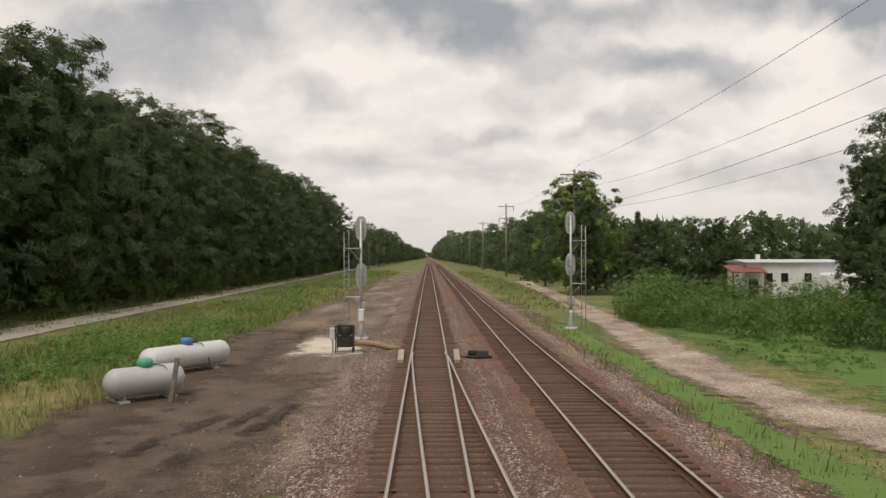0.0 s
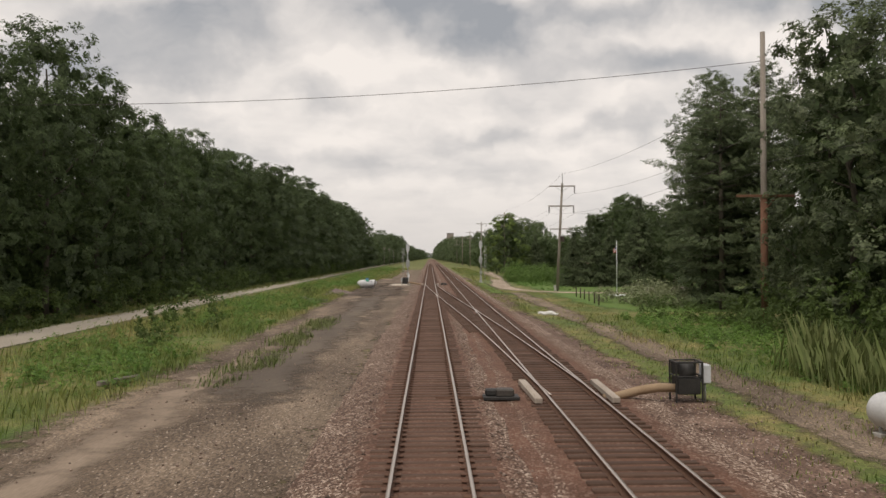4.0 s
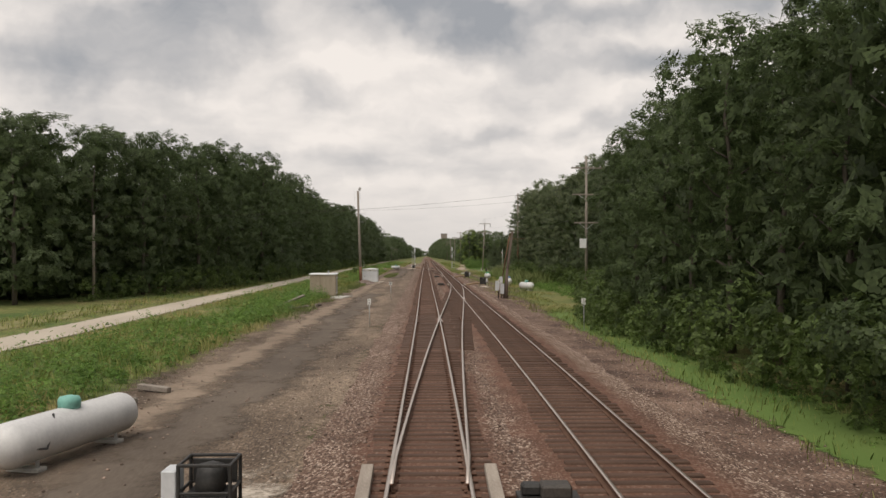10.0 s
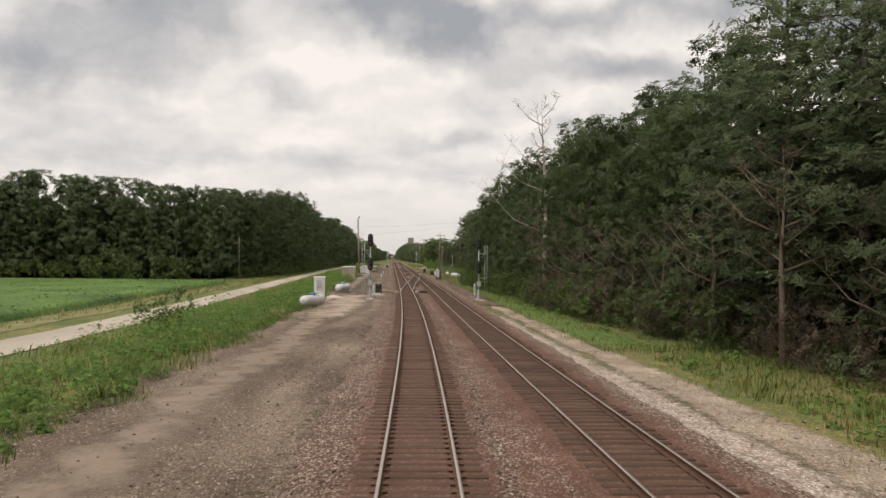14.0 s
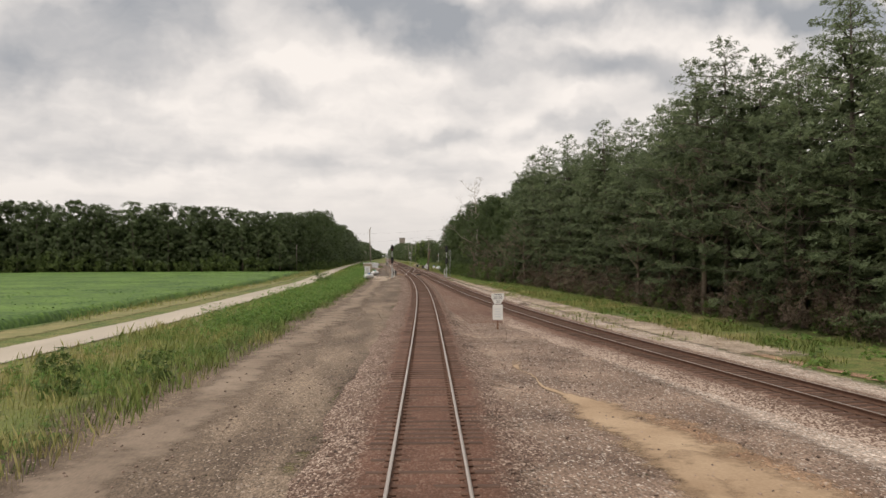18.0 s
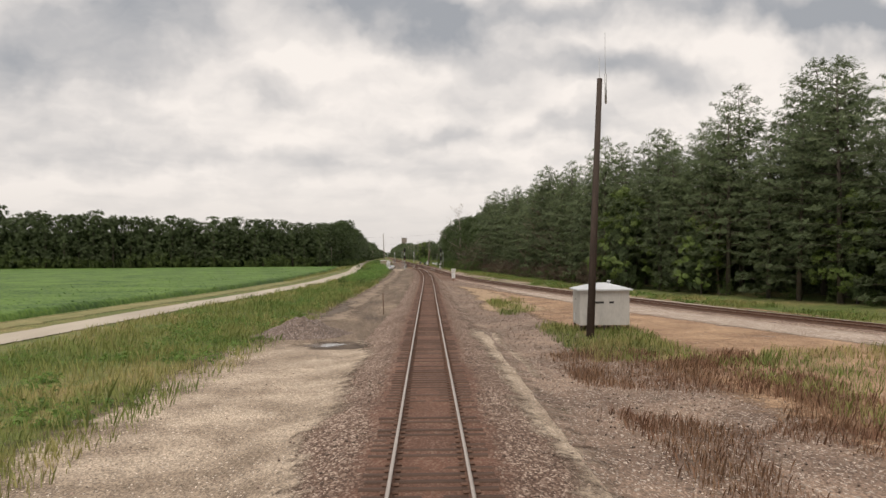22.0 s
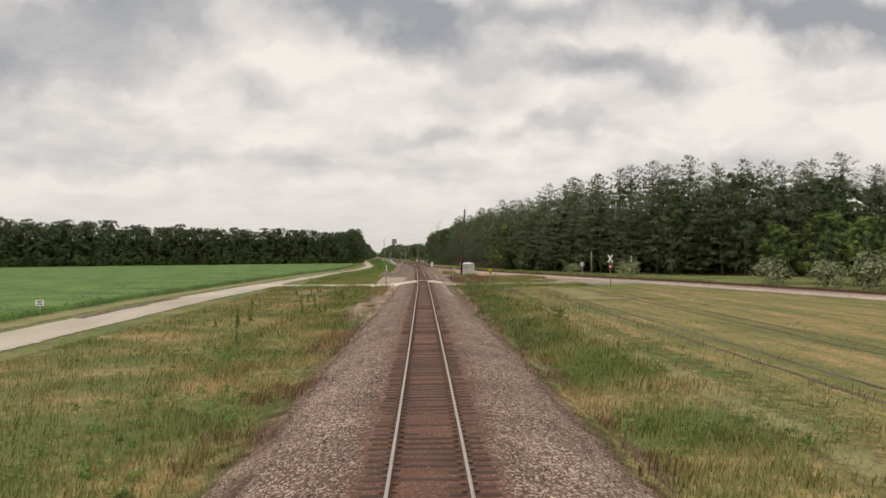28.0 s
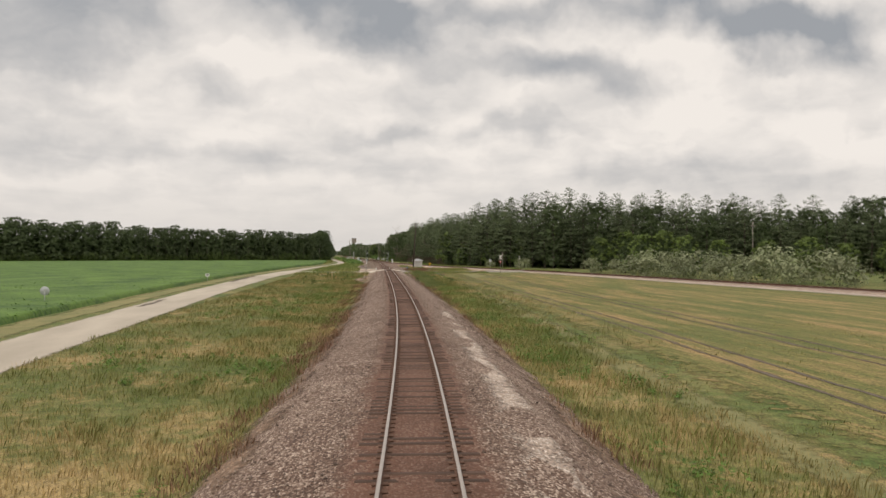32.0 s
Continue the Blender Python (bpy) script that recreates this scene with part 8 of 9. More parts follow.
rod(sp, "box_post", M_DPOLE, [(-0.55, -0.3, -0.2), (-0.52, -0.3, 1.9)], 0.06, 6)
rod(sp, "box_post", M_DPOLE, [(-0.2, -0.3, -0.2), (-0.18, -0.3, 1.9)], 0.06, 6)
bx(sp, "switch_box", M_GREYP, (0.42, 0.3, 1.0), (-0.66, -0.42, 1.35), (0, 2, 0), 0.02)
bx(sp, "switch_box", M_GREYP, (0.46, 0.28, 1.05), (-0.2, -0.5, 1.05), (0, 2, 0), 0.02)
bx(sp, "meter_box", M_GREYP, (0.34, 0.24, 0.7), (-0.3, -0.46, 1.95), (0, 2, 0), 0.02)
lathe(sp, "lamp_cap", M_GALV, [(0.20, 0), (0.19, 0.08), (0.06, 0.13)], "z", 12, (0.62, -0.05, 6.85))


# ---- signs ----
def stake_sign(x, y, h, w, ph, label, mark="", mat=None, post_mat=None, hexa=False, rz=0.0, category="sign", group="trackside signs", size=0.2):
    t = thing("trackside_sign", label, category, x, y, rz, 0, group)
    rod(t, "stake", post_mat or M_GALV, [(0.05, 0.03, -0.2), (0, 0.03, h)], 0.03, 6)
    p = bx(t, "plate", mat or M_SIGN, (w, 0.02, ph), (0, 0, h - ph / 2 + 0.02), bev=0.006)
    if mark == "X":
        for a in (40, -40):
            bx(t, "mark", M_INK, (0.035, 0.012, ph * 0.85), (0, -0.013, h - ph / 2 + 0.02), (0, a, 0), 0.002)
    elif mark.isdigit():
        for k, ch in enumerate(mark):
            lettering(t, "lettering", ch, ph * 1.12 / len(mark), (0, -0.013, h + 0.02 - ph * (0.5 + 0.92 * (k - (len(mark) - 1) / 2) / len(mark))), (90, 0, 0), M_INK)
    elif mark == "bars":
        for k in range(2):
            bx(t, "mark", M_INK, (w * 0.6, 0.012, ph * 0.2), (0, -0.013, h - ph * (0.28 + 0.4 * k)), (0, 0, 0), 0.002)
    return t


stake_sign(-3.65, -132.8, 1.75, 0.30, 0.30, "small white sign with a black cross on a thin stake", "X")
stake_sign(7.45, -133.5, 2.0, 0.28, 0.34, "small white sign with a black cross beside the cable pole", "X", post_mat=M_RPOLE)
stake_sign(-3.65, -163.8, 1.75, 0.22, 0.40, "narrow white marker plate on a thin steel stake", "12")
stake_sign(9.35, -167.0, 1.95, 0.26, 0.42, "narrow white marker plate before the bushes", "12")
stake_sign(-17.5, -527.4, 2.45, 0.18, 0.36, "narrow white milepost plate on a brown stake", "324", post_mat=M_RPOLE)
stk = thing("steel_stake", "plain rusty steel stake beside the ballast", "stake", -11.2, -411.9)
rod(stk, "stake", M_RUST, [(0.03, 0, -0.2), (-0.03, 0, 1.75)], 0.035, 6)
sb = thing("speed_board", "white shield-shaped speed board over a white notice on a post", "sign", 0.85, -337.2)
bx(sb, "post", M_RPOLE, (0.10, 0.07, 2.2), (0, 0.06, 1.0))
bm = bmesh.new()
sh = [(-0.39, 0.32), (0.39, 0.32), (0.39, 0.02), (0.20, -0.32), (-0.20, -0.32), (-0.39, 0.02)]
a = [bm.verts.new((x, 0, z)) for x, z in sh]; b = [bm.verts.new((x, 0.02, z)) for x, z in sh]
bm.faces.new(a); bm.faces.new(b[::-1])
for i in range(6):
    bm.faces.new((a[i], b[i], b[(i + 1) % 6], a[(i + 1) % 6]))
bmesh.ops.recalc_face_normals(bm, faces=bm.faces[:])
part("shield", bm, M_SIGN, sb).location = (0, 0, 1.92)
lettering(sb, "lettering", "20-20", 0.24, (0, -0.006, 1.98), (90, 0, 0), M_INK)
lettering(sb, "lettering", "53", 0.24, (0.02, -0.006, 1.74), (90, 0, 0), M_INK)
bx(sb, "writing_bar", M_INK, (0.5, 0.008, 0.035), (0, -0.004, 2.17), bev=0.001)
bx(sb, "notice", M_SIGN, (0.64, 0.02, 0.95), (0, 0.005, 1.08), bev=0.004)
for z, w in ((1.28, 0.42), (1.12, 0.26), (0.96, 0.46), (0.80, 0.38)):
    bx(sb, "writing_bar", M_GREYP, (w, 0.008, 0.05), (0, -0.008, z), bev=0.001)


def crossbuck(x, y, rz, label, tall=3.6, lights=False, size=1.2):
    t = thing("crossbuck", label, "crossing sign", x, y, rz, 0, "crossing signs")
    rod(t, "post", M_GALV if lights else M_POLE, [(0, 0, -0.3), (0, 0, tall)], 0.055, 8)
    for k, a in enumerate((32, -32)):
        b = bx(t, "blade", M_SIGN, (0.22, 0.02, size), (0, -0.07 - 0.025 * k, tall - size * 0.4), (0, a, 0), 0.004)
        for j in range(6):
            bx(b, "writing_bar", M_INK, (0.11, 0.006, 0.045), (0, -0.012, -size * 0.38 + size * 0.152 * j), (0, 35, 0), 0.001)
    if lights:
        bx(t, "light_arm", M_GALV, (0.9, 0.06, 0.06), (0, -0.1, 2.2))
        for sx in (-0.36, 0.36):
            lathe(t, "flasher_disc", M_BLACK, [(0.2, 0), (0.2, 0.02), (0.1, 0.1)], "z", 14, (sx, -0.1, 2.2)).rotation_euler = (radians(90), 0, 0)
            lathe(t, "flasher_lens", surface("red_flasher_lens", [(0.3, (0.35, 0.02, 0.02)), (0.7, (0.45, 0.04, 0.03))], 3.0, 20.0, 0.5, 0.2), [(0.09, 0), (0.08, 0.02)], "z", 12, (sx, -0.2, 2.2)).rotation_euler = (radians(90), 0, 0)
        rod(t, "mast_foot", M_GALV, [(0, 0, -0.1), (0, 0, 0.7)], [0.16, 0.09], 8)
    return t


cb = crossbuck(-17.2, -477.6, 66, "white wooden crossbuck on a post beside the gravel crossing", 3.4, False, 1.15)
bx(cb, "plate", M_GALV, (0.35, 0.02, 0.3), (0.22, 0.05, 1.0))
bx(cb, "reflector", M_HUTG, (0.16, 0.05, 1.1), (-0.08, 0.06, 1.55), (0, -6, 0))
crossbuck(-5.6, -470.3, 82, "weathered crossbuck seen edge-on beside the crossing", 2.9, False, 0.9)
cbp = thing("blue_notice", "small blue notice on the crossbuck post", "sign", -5.6, -470.45)
bx(cbp, "plate", M_BLUESIGN, (0.28, 0.02, 0.22), (-0.1, -0.04, 1.15), bev=0.003)
bx(cbp, "writing_bar", M_SIGN, (0.18, 0.006, 0.03), (-0.1, -0.053, 1.18), bev=0.001)
bx(cbp, "writing_bar", M_SIGN, (0.18, 0.006, 0.03), (-0.1, -0.053, 1.12), bev=0.001)
yb = crossbuck(17.3, -485.0, -14, "white crossbuck over a red yield sign at the second track", 4.7, False, 1.3)
for nm, mt, r_, dy in (("yield_plate", M_FLAGR, 0.42, 0.0), ("yield_field", M_SIGN, 0.22, -0.012)):
    bm = bmesh.new()
    c_ = [(r_ * math.cos(radians(a)), r_ * math.sin(radians(a))) for a in (-90, 30, 150)]
    fr_ = [bm.verts.new((x, dy - 0.006, z)) for x, z in c_]; bk_ = [bm.verts.new((x, dy + 0.006, z)) for x, z in c_]
    bm.faces.new(fr_); bm.faces.new(bk_[::-1])
    for i in range(3):
        bm.faces.new((fr_[i], bk_[i], bk_[(i + 1) % 3], fr_[(i + 1) % 3]))
    bmesh.ops.recalc_face_normals(bm, faces=bm.faces[:])
    part(nm, bm, mt, yb, "red triangular yield plate" if dy == 0 else "").location = (0, -0.09, 2.95)
crossbuck(27.0, -465.6, 52, "white crossbuck seen nearly edge-on beyond the second track", 4.3, False, 1.2)
ya = thing("warning_disc", "round yellow railway warning sign on a steel post", "sign", -0.1, -476.0, 35)
rod(ya, "post", M_GALV, [(0, 0.03, -0.2), (0, 0.03, 2.4)], 0.035, 6)
lathe(ya, "disc", M_YELLOW, [(0.44, 0), (0.45, 0.006), (0.44, 0.014)], "z", 28, (0, 0, 2.2)).rotation_euler = (radians(90), 0, 0)
for a in (45, -45):
    bx(ya, "mark", M_INK, (0.07, 0.01, 0.84), (0, -0.02, 2.2), (0, a, 0), 0.002)
for sx in (-0.25, 0.25):
    bx(ya, "mark", M_INK, (0.07, 0.01, 0.16), (sx, -0.02, 2.2), bev=0.002)
wd = thing("warning_disc", "round warning sign seen from behind beside the road", "sign", 20.2, -457.7, 10)
rod(wd, "post", M_GALV, [(0, 0, -0.2), (0, 0, 3.0)], 0.04, 6)
lathe(wd, "disc", M_GALV, [(0.44, 0), (0.45, 0.006), (0.44, 0.014)], "z", 28, (0, 0.05, 2.8)).rotation_euler = (radians(90), 0, 0)
wd2 = thing("warning_disc", "round grey sign seen from behind at the field edge", "sign", -58.6, -594.0, 4)
rod(wd2, "post", M_GALV, [(0, 0, -0.2), (0, 0, 1.6)], 0.04, 6)
lathe(wd2, "disc", M_GALV, [(0.50, 0), (0.51, 0.006), (0.50, 0.014)], "z", 28, (0, 0.05, 1.6)).rotation_euler = (radians(90), 0, 0)
bx(wd2, "mark", M_HUTG, (0.08, 0.01, 0.5), (0, -0.02, 1.6), bev=0.002)
stake_sign(-50.5, -528.0, 1.5, 0.8, 0.55, "small white notice at the field edge", "bars", rz=0)
for x, y, h in ((-18.9, -475.6, 0.9), (-30.9, -454.6, 1.2), (-23.4, -492.6, 0.9), (-22.8, -492.2, 0.85), (-18.6, -469.2, 0.7), (19.6, -368.9, 1.1), (-0.1, -469.9, 0.7)):
    s3 = thing("timber_stake", "short weathered timber stake in the grass", "stake", x, y, 0, 0, "timber stakes")
    bx(s3, "stake", M_OLDWOOD, (0.09, 0.09, h + 0.3), (0, 0, h / 2 - 0.12), (0, 3, 0))

# crossing planks between the rails
cp = empty_thing("crossing_planks", "weathered grey timber planks between the rails of the crossing", "crossing planks", (*at(-475.9, 0)[:2], 0.0), -math.degrees(main_line(-475.9)[2]))
for k in range(5):
    for j, (yo, ln) in enumerate(((0.55, 2.7), (-1.5, 1.35)) if k in (0, 1) else ((-0.15, 4.05),)):
        bx(cp, "plank", M_PLANK, (0.232, ln, 0.14), (-0.5 + 0.25 * k, yo, -0.078 + 0.004 * (k % 2)), bev=0.012)
bx(cp, "end_timber", M_TIE, (1.28, 0.22, 0.16), (0, -2.28, -0.10))

# ---- yard ----
fp = thing("flagpole", "white flagpole with a striped flag on a round base", "flagpole", 21.2, 6.5)
rod(fp, "pole", M_WHITE, [(0, 0, -0.1), (0, 0, 6.3)], [0.05, 0.03], 8)
lathe(fp, "base_ring", M_WHITE, [(1.0, -0.05), (1.0, 0.14), (0.9, 0.16), (0.1, 0.17)], "z", 24)
v, f = [], []
for k in range(8):
    for j in range(7):
        v.append((-0.05 - 0.055 * j, 0.05 * math.sin(j * 1.3 + k * 0.5), 5.55 - 0.075 * k - 0.03 * j))
idx = []
for k in range(7):
    for j in range(6):
        a = k * 7 + j
        f.append((a, a + 1, a + 8, a + 7)); idx.append(2 if (k < 3 and j < 3) else k % 2)
me = mesh_np("flag_cloth", v, f, [M_FLAGR, M_SIGN, M_FLAGB])
me.polygons.foreach_set("material_index", np.array(idx, dtype=np.int32))
part_mesh("flag_cloth", me, fp, "striped red and white cloth with a navy corner")
for k, (x, y) in enumerate(((16.4, 5.5), (16.3, 2.5), (16.1, -0.7), (15.9, -4.2), (15.7, -7.7), (15.5, -10.7))):
    s4 = thing("fence_post", "short dark timber fence post on the lawn", "fence post", x, y, 0, 0, "fence posts")
    rod(s4, "post", M_DPOLE, [(0, 0, -0.2), (0.02 * (k % 3 - 1), 0, 1.05)], 0.06, 8)
    if k == 0:
        bx(s4, "bracket", M_DPOLE, (0.5, 0.06, 0.07), (-0.2, 0, 1.0))
sack = thing("white_sack", "long white sack lying on the grass", "sack", 9.1, -22.2, -20, 0.02)
bm = bmesh.new()
bmesh.ops.create_icosphere(bm, subdivisions=3, radius=1.0)
for vv in bm.verts:
    c = vv.co
    w = 1 + 0.18 * noise.noise((c.x * 2.2, c.y * 2.2, c.z * 2.2))
    vv.co = Vector((c.x * 0.8 * w, c.y * 0.25 * w, max(-0.08, c.z * 0.19 * w) + 0.09 + 0.05 * math.sin(c.x * 6)))
part("cloth", bm, M_SACK, sack)
for x, y, rz in ((27.0, 12.5, 5), (30.5, 12.2, 0), (33.8, 12.0, 3)):
    lg = thing("log", "large grey felled log lying on the lawn", "log", x, y, rz, 0.0, "logs")
    rod(lg, "trunk", M_OLDWOOD, [(-1.5, 0, 0.35), (0, 0.05, 0.37), (1.5, 0, 0.33)], [0.36, 0.38, 0.33], 10)

house = thing("house", "low white house with a red porch roof among trees", "house", 38.6, 92.0, -4)
bx(house, "wall", M_WHITE, (9.6, 7.0, 3.8), (0, 0, 1.9), bev=0.02)
bm = bmesh.new()
pts = [(-5.1, -3.9, 0), (5.1, -3.9, 0), (5.1, 3.9, 0), (-5.1, 3.9, 0), (-5.1, 0, 0.3), (5.1, 0, 0.3)]
vs = [bm.verts.new(p) for p in pts]
for q in ((3, 2, 1, 0), (0, 1, 5, 4), (2, 3, 4, 5), (1, 2, 5), (3, 0, 4)):
    bm.faces.new([vs[i] for i in q])
part("roof", bm, M_GREYP, house, "low flat grey roof").location = (0, 0, 3.8)
bx(house, "porch_roof", M_REDROOF, (3.6, 3.0, 0.16), (-5.2, -3.9, 3.1), (12, 0, 0), 0.02, "red metal porch roof")
for x in (-6.8, -3.6):
    bx(house, "porch_post", M_REDROOF, (0.16, 0.16, 2.8), (x, -5.2, 1.4))
for x in (-2.6, -1.0, 1.4, 3.2):
    wn = bx(house, "window", M_WHITE, (0.9, 0.08, 1.1), (x, -3.53, 2.2), bev=0.02)
    bx(wn, "pane", M_GLASS, (0.74, 0.03, 0.94), (0, -0.04, 0), bev=0.004)
bx(house, "door", M_PORC, (0.95, 0.06, 2.05), (-4.2, -3.53, 1.03))
bx(house, "chimney", M_WHITE, (0.4, 0.4, 0.7), (-2.5, 0.2, 4.3))
trailer = thing("camper", "white camper trailer parked before the house", "camper", 43.5, 86.0, -4)
bx(trailer, "body", M_WHITE, (6.5, 2.3, 2.2), (0, 0, 1.6), bev=0.2)
bx(trailer, "window", M_GLASS, (1.2, 0.04, 0.6), (-0.6, -1.16, 2.0), bev=0.01)
for x in (-0.6, 0.4):
    lathe(trailer, "wheel", M_BLACK, [(0.1, -0.12), (0.34, -0.11), (0.36, 0), (0.34, 0.11), (0.1, 0.12)], "z", 16, (x, -0.95, 0.35)).rotation_euler = (radians(90), 0, 0)

# tall mullein stalks in the rough grass
def mullein(x, y, h, seed):
    rng = np.random.default_rng(seed)
    t = thing("mullein_stalk", "tall dark green mullein stalk in the rough grass", "weed", x, y, 0, 0, "mullein stalks")
    rod(t, "stem", M_WEED, [(0, 0, -0.05), (0.02, 0.01, h * 0.6), (0.0, 0.03, h)], [0.03, 0.025, 0.012], 5)
    k = 70
    z = rng.uniform(0.02, 1.0, k) ** 1.2 * h
    a = rng.uniform(0, 6.28, k)
    r = 0.05 + 0.13 * (1 - z / h) ** 1.5
    v, q = diamonds(np.column_stack([r * np.cos(a), r * np.sin(a), z]), np.column_stack([np.cos(a), np.sin(a), np.full(k, 0.7)]), 0.05 + 0.08 * (1 - z / h), rng)
    part_mesh("leaves", mesh_np("leaves", v, q, M_BUSH), t)["kind"] = "stuff"


rm = random.Random(44)
for k in range(26):
    u = rm.uniform(-492, -556)
    x, y, _ = at(u, rm.uniform(-8.8, -17.5))
    mullein(x, y, rm.uniform(0.7, 1.35), 400 + k)
for k in range(6):
    x, y, _ = at(rm.uniform(-500, -530), rm.uniform(7.5, 10))
    mullein(x, y, rm.uniform(0.6, 1.0), 440 + k)
# far tower beside the line
tw = thing("grain_tower", "far dull brown tower with a square head above the trees", "tower", 30.0, 1100.0)
bx(tw, "shaft", M_OLDWOOD, (5.0, 5.0, 31.0), (-1.5, 0, 15.5), bev=0.1)
bx(tw, "head", M_OLDWOOD, (10.0, 8.0, 9.0), (0, 0, 34.5), bev=0.1)
bx(tw, "head_roof", M_BLACK, (10.4, 8.4, 0.6), (0, 0, 39.2), bev=0.1)

# ---- heaps and litter ----
def heap(x, y, rx, ry, h, mat, label, name="gravel_heap", seed=0):
    v, f = [], []
    n, m = 11, 22
    for i in range(n):
        r = i / (n - 1)
        for k in range(m):
            a = 2 * math.pi * k / m
            w = 1 + 0.22 * noise.noise((math.cos(a) * 1.6, math.sin(a) * 1.6, seed))
            px, py = x + rx * r * w * math.cos(a), y + ry * r * w * math.sin(a)
            z = h * (math.cos(math.pi * r) * 0.5 + 0.5) * (1 + 0.4 * noise.noise((px * 1.2, py * 1.2, seed + 3))) + 0.09 * noise.noise((px * 3, py * 3, seed)) * (1 - r)
            v.append((px, py, ground_z(py) + max(z, 0) + (0.05 if r < 0.99 else -0.05)))
    for i in range(n - 1):
        for k in range(m):
            f.append((i * m + k, i * m + (k + 1) % m, (i + 1) * m + (k + 1) % m, (i + 1) * m + k)[::-1])
    return tagged(new(name, mark(mesh_np(name, v, f, mat), inner=[1.0] * len(v))), label, "gravel heap")


heap(-9.6, -88.3, 2.3, 2.6, 0.55, M_PILE, "low heap of dark ballast stones beside the pole", seed=1)
heap(-16.0, -426.6, 3.0, 2.8, 0.95, M_PILE, "heap of purplish ballast stones beside the dirt track", seed=2)
heap(-11.6, 17.0, 2.2, 3.5, 0.5, M_PILE, "low heap of dark purplish ballast stones", seed=3)
heap(-8.3, -210.0, 1.2, 1.4, 0.25, M_LIME, "small heap of pale limestone", seed=4)
heap(6.6, -313.5, 0.8, 0.7, 0.25, M_PILE, "small dark heap beside the second track", seed=5)

v, f, inn = [], [], []
for i in range(6):
    for k in range(24):
        t = 2 * math.pi * k / 24
        r = i / 5
        v.append((-14.3 + 1.5 * r * math.cos(t) * (1 + 0.25 * math.sin(3 * t)), -432.6 + 1.3 * r * math.sin(t), ground_z(-432.6) + 0.095)); inn.append(1.2 - 1.2 * r)
for i in range(5):
    for k in range(24):
        f.append((i * 24 + k, i * 24 + 24 + k, i * 24 + 24 + (k + 1) % 24, i * 24 + (k + 1) % 24))
pd_ = new("puddle", mark(mesh_np("puddle", v, f, M_WATER), inner=inn))
tagged(pd_, "still grey puddle on the dusty track", "puddle", kind="structure")


def timber(x, y, rz, ln, tilt, label, w=0.23, h=0.18, z=0.05, mat=None):
    t = thing("old_tie", label, "timber", x, y, rz, z, "discarded ties")
    bx(t, "timber", mat or M_OLDWOOD, (ln, w, h), (0, 0, 0.08 + abs(math.sin(radians(tilt))) * ln / 2), (0, tilt, 0), 0.02)
    return t


for i, (x, y, rz, ln, ti) in enumerate(((-11.9, -143.6, 62, 3.6, -12), (-11.0, -146.8, 70, 2.6, 3), (-10.7, -148.4, 50, 2.6, -3), (-12.0, -147.4, 80, 2.4, 0), (-9.5, -144.1, 75, 1.0, 4), (-12.4, -1.5, 150, 1.6, -10), (-11.8, -3.5, 40, 2.0, 0), (-11.2, -2.0, 20, 1.4, 4), (-12.8, -62, 85, 2.6, 0), (-11.2, -55, 75, 2.2, 2), (-12.0, 12, 60, 2.0, 0), (-13.0, 24, 45, 2.4, 3), (-14.2, 30, 60, 2.2, -3), (-9.6, -190.5, 30, 1.8, 0), (-9.0, -188.0, -20, 1.2, 3), (14.2, -105.0, 60, 3.0, 0), (14.0, -100.5, 65, 2.6, 1), (13.2, -108.0, 70, 2.4, 0))):
    timber(x, y, rz, ln, ti, "discarded grey railway tie lying in the dirt" if i % 2 else "broken weathered timber lying beside the weeds")
lit = thing("plastic_litter", "crumpled pale blue plastic litter on the gravel", "litter", -6.6, -482.5)
bm = bmesh.new(); bmesh.ops.create_icosphere(bm, subdivisions=2, radius=0.16)
for vv in bm.verts:
    vv.co = vv.co * (1 + 0.6 * noise.noise(vv.co * 9)); vv.co.z = vv.co.z * 0.5 + 0.35
part("film", bm, surface("pale_blue_plastic", [(0.3, (0.42, 0.62, 0.72)), (0.7, (0.62, 0.76, 0.82))], 3, 20, 0.5, 0.3), lit)

# loose stones on ballast and dirt
def stones(name, P, z, size, seed, mat, label):
    rng = np.random.default_rng(seed)
    n = len(P)
    base = np.array([(1, 0, 0), (-0.5, 0.87, 0), (-0.5, -0.87, 0), (0.1, 0, 0.8), (-0.2, 0.1, -0.5)], float)
    F = np.array([(0, 1, 3), (1, 2, 3), (2, 0, 3), (1, 0, 4), (2, 1, 4), (0, 2, 4)])
    s = size * rng.uniform(0.5, 1.5, n)
    a = rng.uniform(0, 6.28, n)
    B = base[None] * (1 + rng.uniform(-0.3, 0.3, (n, 5, 3)))
    X = B[:, :, 0] * np.cos(a)[:, None] - B[:, :, 1] * np.sin(a)[:, None]
    Y = B[:, :, 0] * np.sin(a)[:, None] + B[:, :, 1] * np.cos(a)[:, None]
    V = np.stack([X, Y, B[:, :, 2]], 2) * s[:, None, None] + np.column_stack([P, z])[:, None]
    return tagged(new(name, mesh_np(name, V.reshape(-1, 3), (F[None] + 5 * np.arange(n)[:, None, None]).reshape(-1, 3), mat)), label, "stones", kind="stuff")


M_STONE = surface("ballast_stones", [(0.3, (0.13, 0.085, 0.065)), (0.7, (0.36, 0.275, 0.225))], 3.0, 20.0, 0.5, 0.9, bump=0.2, per_island=0.55)


def bed_z(la, gz=None):
    return np.interp(np.abs(la), [0, 0.85, 1.3, 1.75, 3.4, 6.7], [-0.180, -0.188, -0.188, -0.215, -0.5, -2.2])


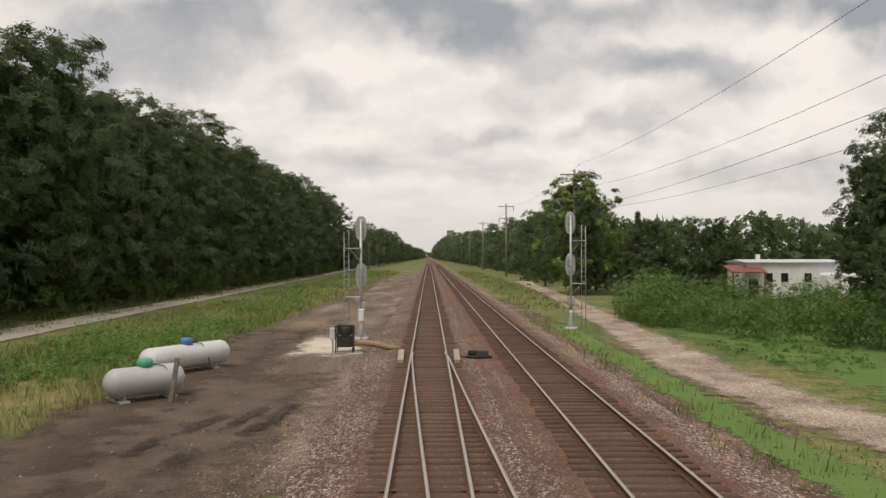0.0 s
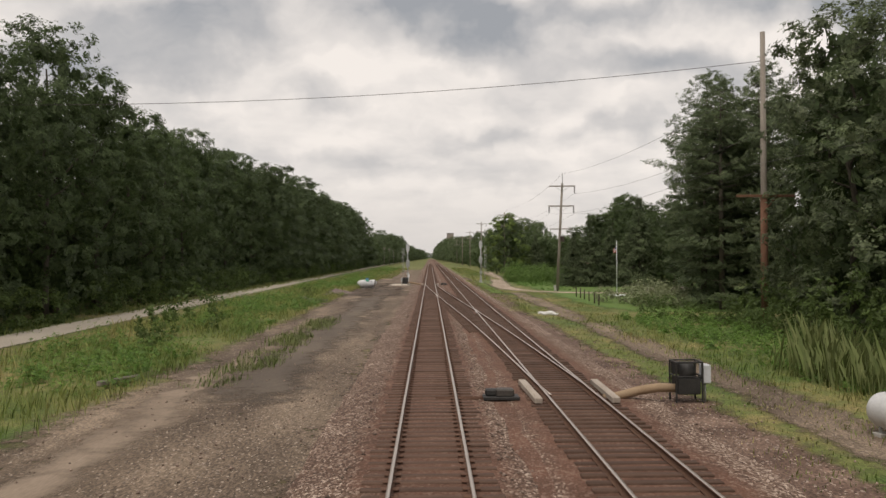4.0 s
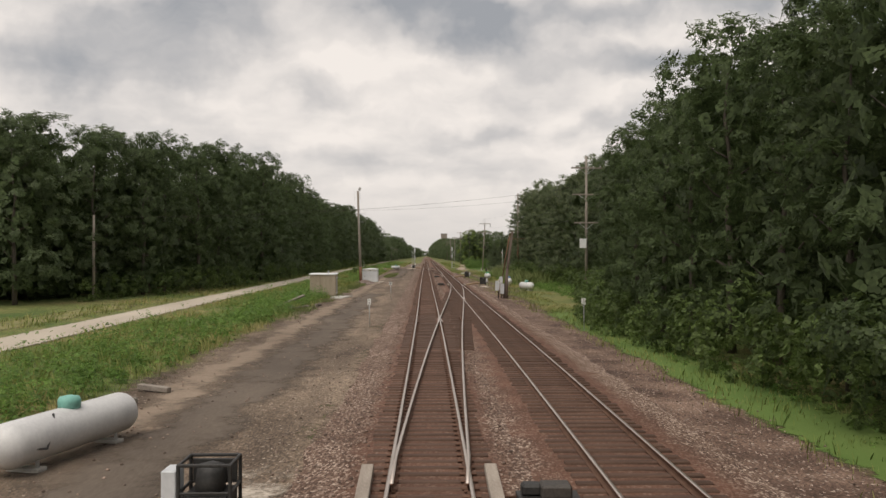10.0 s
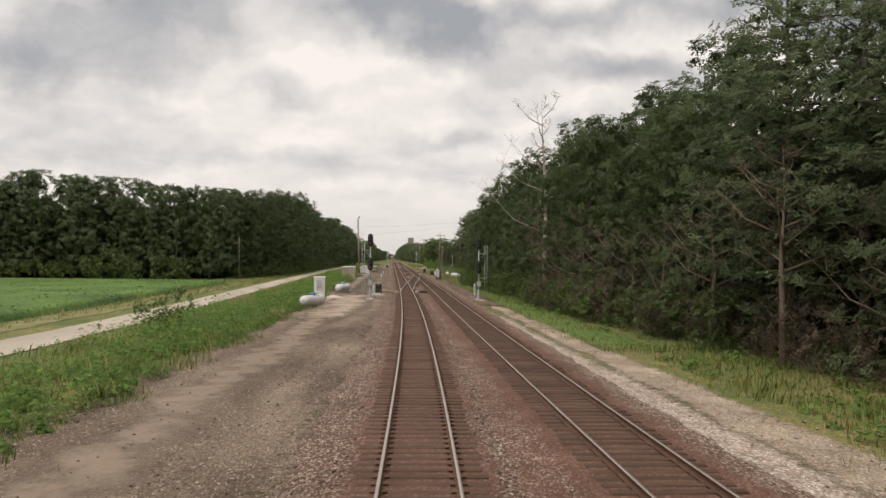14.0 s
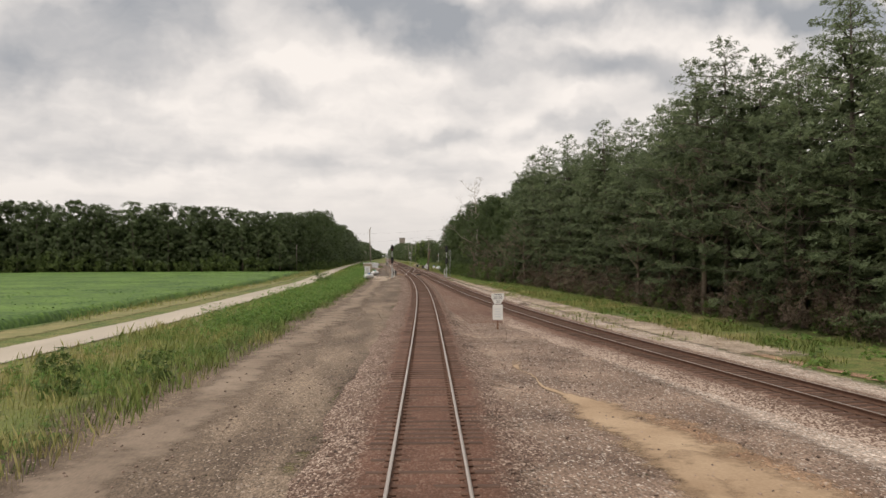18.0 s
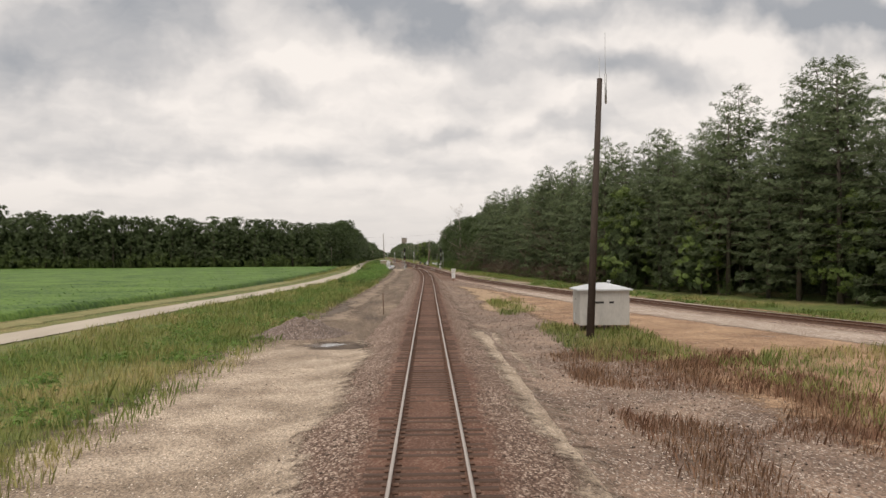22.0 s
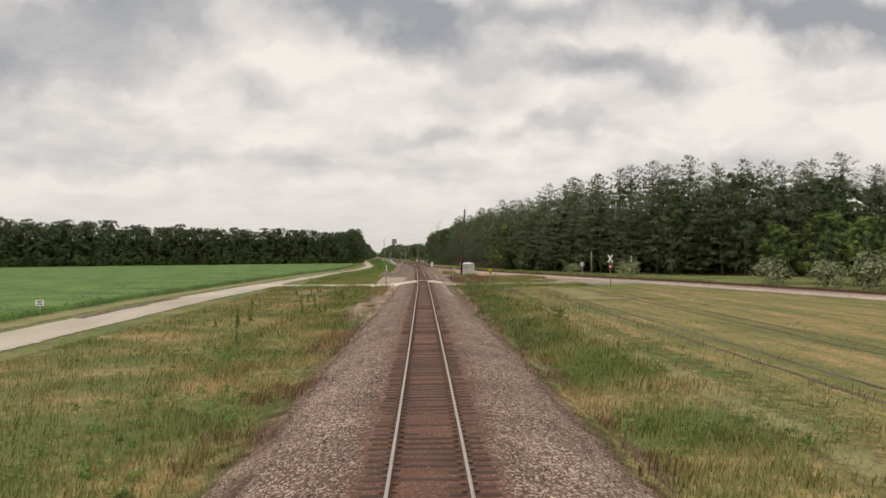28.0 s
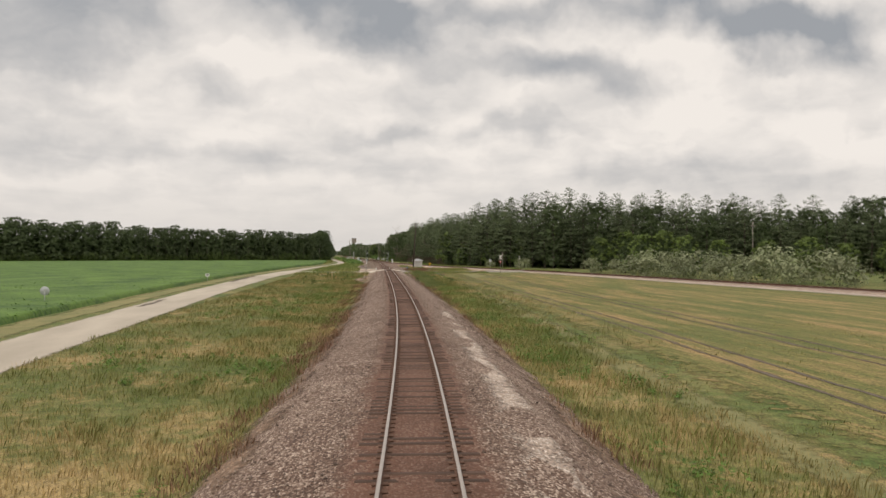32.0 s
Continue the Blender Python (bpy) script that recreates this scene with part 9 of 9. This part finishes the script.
rng = np.random.default_rng(77)
n = 26000
u = 15 - rng.uniform(0, 1, n) * 715
la = rng.normal(size=n) * 1.9
la = np.where(np.abs(la) > 6.0, la * 0.4, la)
la = np.where(np.abs(la) < 1.35, np.sign(la) * (1.5 + np.abs(la)), la)
x, y, h = line_np(u)
zz = np.maximum(bed_z(la), np.interp(y, _gy, _ghz) + 0.02) + 0.012
stones("ballast_stones", np.column_stack([x + la * np.cos(h), y - la * np.sin(h)]), zz, 0.045, 78, M_STONE, "loose pale and brown ballast stones")
P = np.concatenate([strip(-424, -475, -2.6, -10, 2.5, 56), strip(-395, -474, 2.8, 13, 1.5, 57), strip(-230, -340, 6.5, 11.5, 2.5, 58), strip(-478, -700, -3.4, -5.6, 5.0, 54), strip(-478, -700, 3.4, 6.0, 5.0, 55), strip(60, -430, -3.0, -10.5, 1.6, 51), strip(-320, -470, 3.0, 9.0, 3.0, 52), strip(60, -215, 6.5, 9.5, 2.0, 53)])
stones("scattered_stones", P, floor_z(P) + 0.05, 0.04, 79, M_STONE, "loose stones scattered over the dirt")

# rough grass between the second track and the pines
rng = np.random.default_rng(91)
u = rng.uniform(-474, -258, 9000)
la = np.array([lat2(k) + (6.6 if k > -352 else 4.4) for k in u]) + rng.uniform(0, 5.0, len(u))
x, y, h = line_np(u)
P = np.column_stack([x + la * np.cos(h), y - la * np.sin(h)])
tufts("rough_grass", off_road(patchy(P, 0.16, 0.8, 91)), 0.34, 0.022, 5, 91, M_BLADE, "rough green and dry grass before the pines")
weeds("rough_weeds", off_road(patchy(P[::18], 0.1, 0.6, 92)), 0.5, 0.45, 18, 0.12, 92, M_WEED, "low leafy weeds before the pines")
# nearest ties of the second track, each one a part
bv, bf = box_verts(2.6, 0.23, 0.18)
tie_mesh = mesh_np("tie", bv, bf, M_TIE)
tr = random.Random(9)
for y in np.arange(-40, -188.5, -TIE):
    x, _, h, dz = second_line(y)
    part_mesh("tie", tie_mesh, track_second, "", pose(x + tr.uniform(-0.06, 0.06), y, dz - 0.160 + tr.uniform(-0.018, 0.014), 0, 0, -math.degrees(h) + tr.uniform(-0.7, 0.7)))

# nearest ties of the main track, each one a part
bv, bf = box_verts(2.6, 0.23, 0.18)
tie_mesh = mesh_np("tie", bv, bf, M_TIE)
tr = random.Random(8)
for u in NEAR_TIES:
    x, y, h = main_line(u)
    part_mesh("tie", tie_mesh, track_main, "", pose(x + tr.uniform(-0.06, 0.06), y, -0.162 + tr.uniform(-0.018, 0.014), 0, 0, -math.degrees(h) + tr.uniform(-0.7, 0.7)))
# tie plates and spikes under the main rails
V, F = [], []
pv, pf = box_verts(0.33, 0.18, 0.02, 0.004)
for u in np.arange(20, -700, -TIE):
    x, y, h = main_line(u)
    for sd in (-1, 1):
        o = len(V)
        for p in pv:
            V.append((x + (sd * HALF + p[0]) * math.cos(h), y - sd * HALF * math.sin(h) + p[1], p[2] - 0.135))
        F += [tuple(i + o for i in q) for q in pf]
part_mesh("tie_plates", mesh_np("tie_plates", V, F, M_RUST), track_main)["kind"] = "stuff"
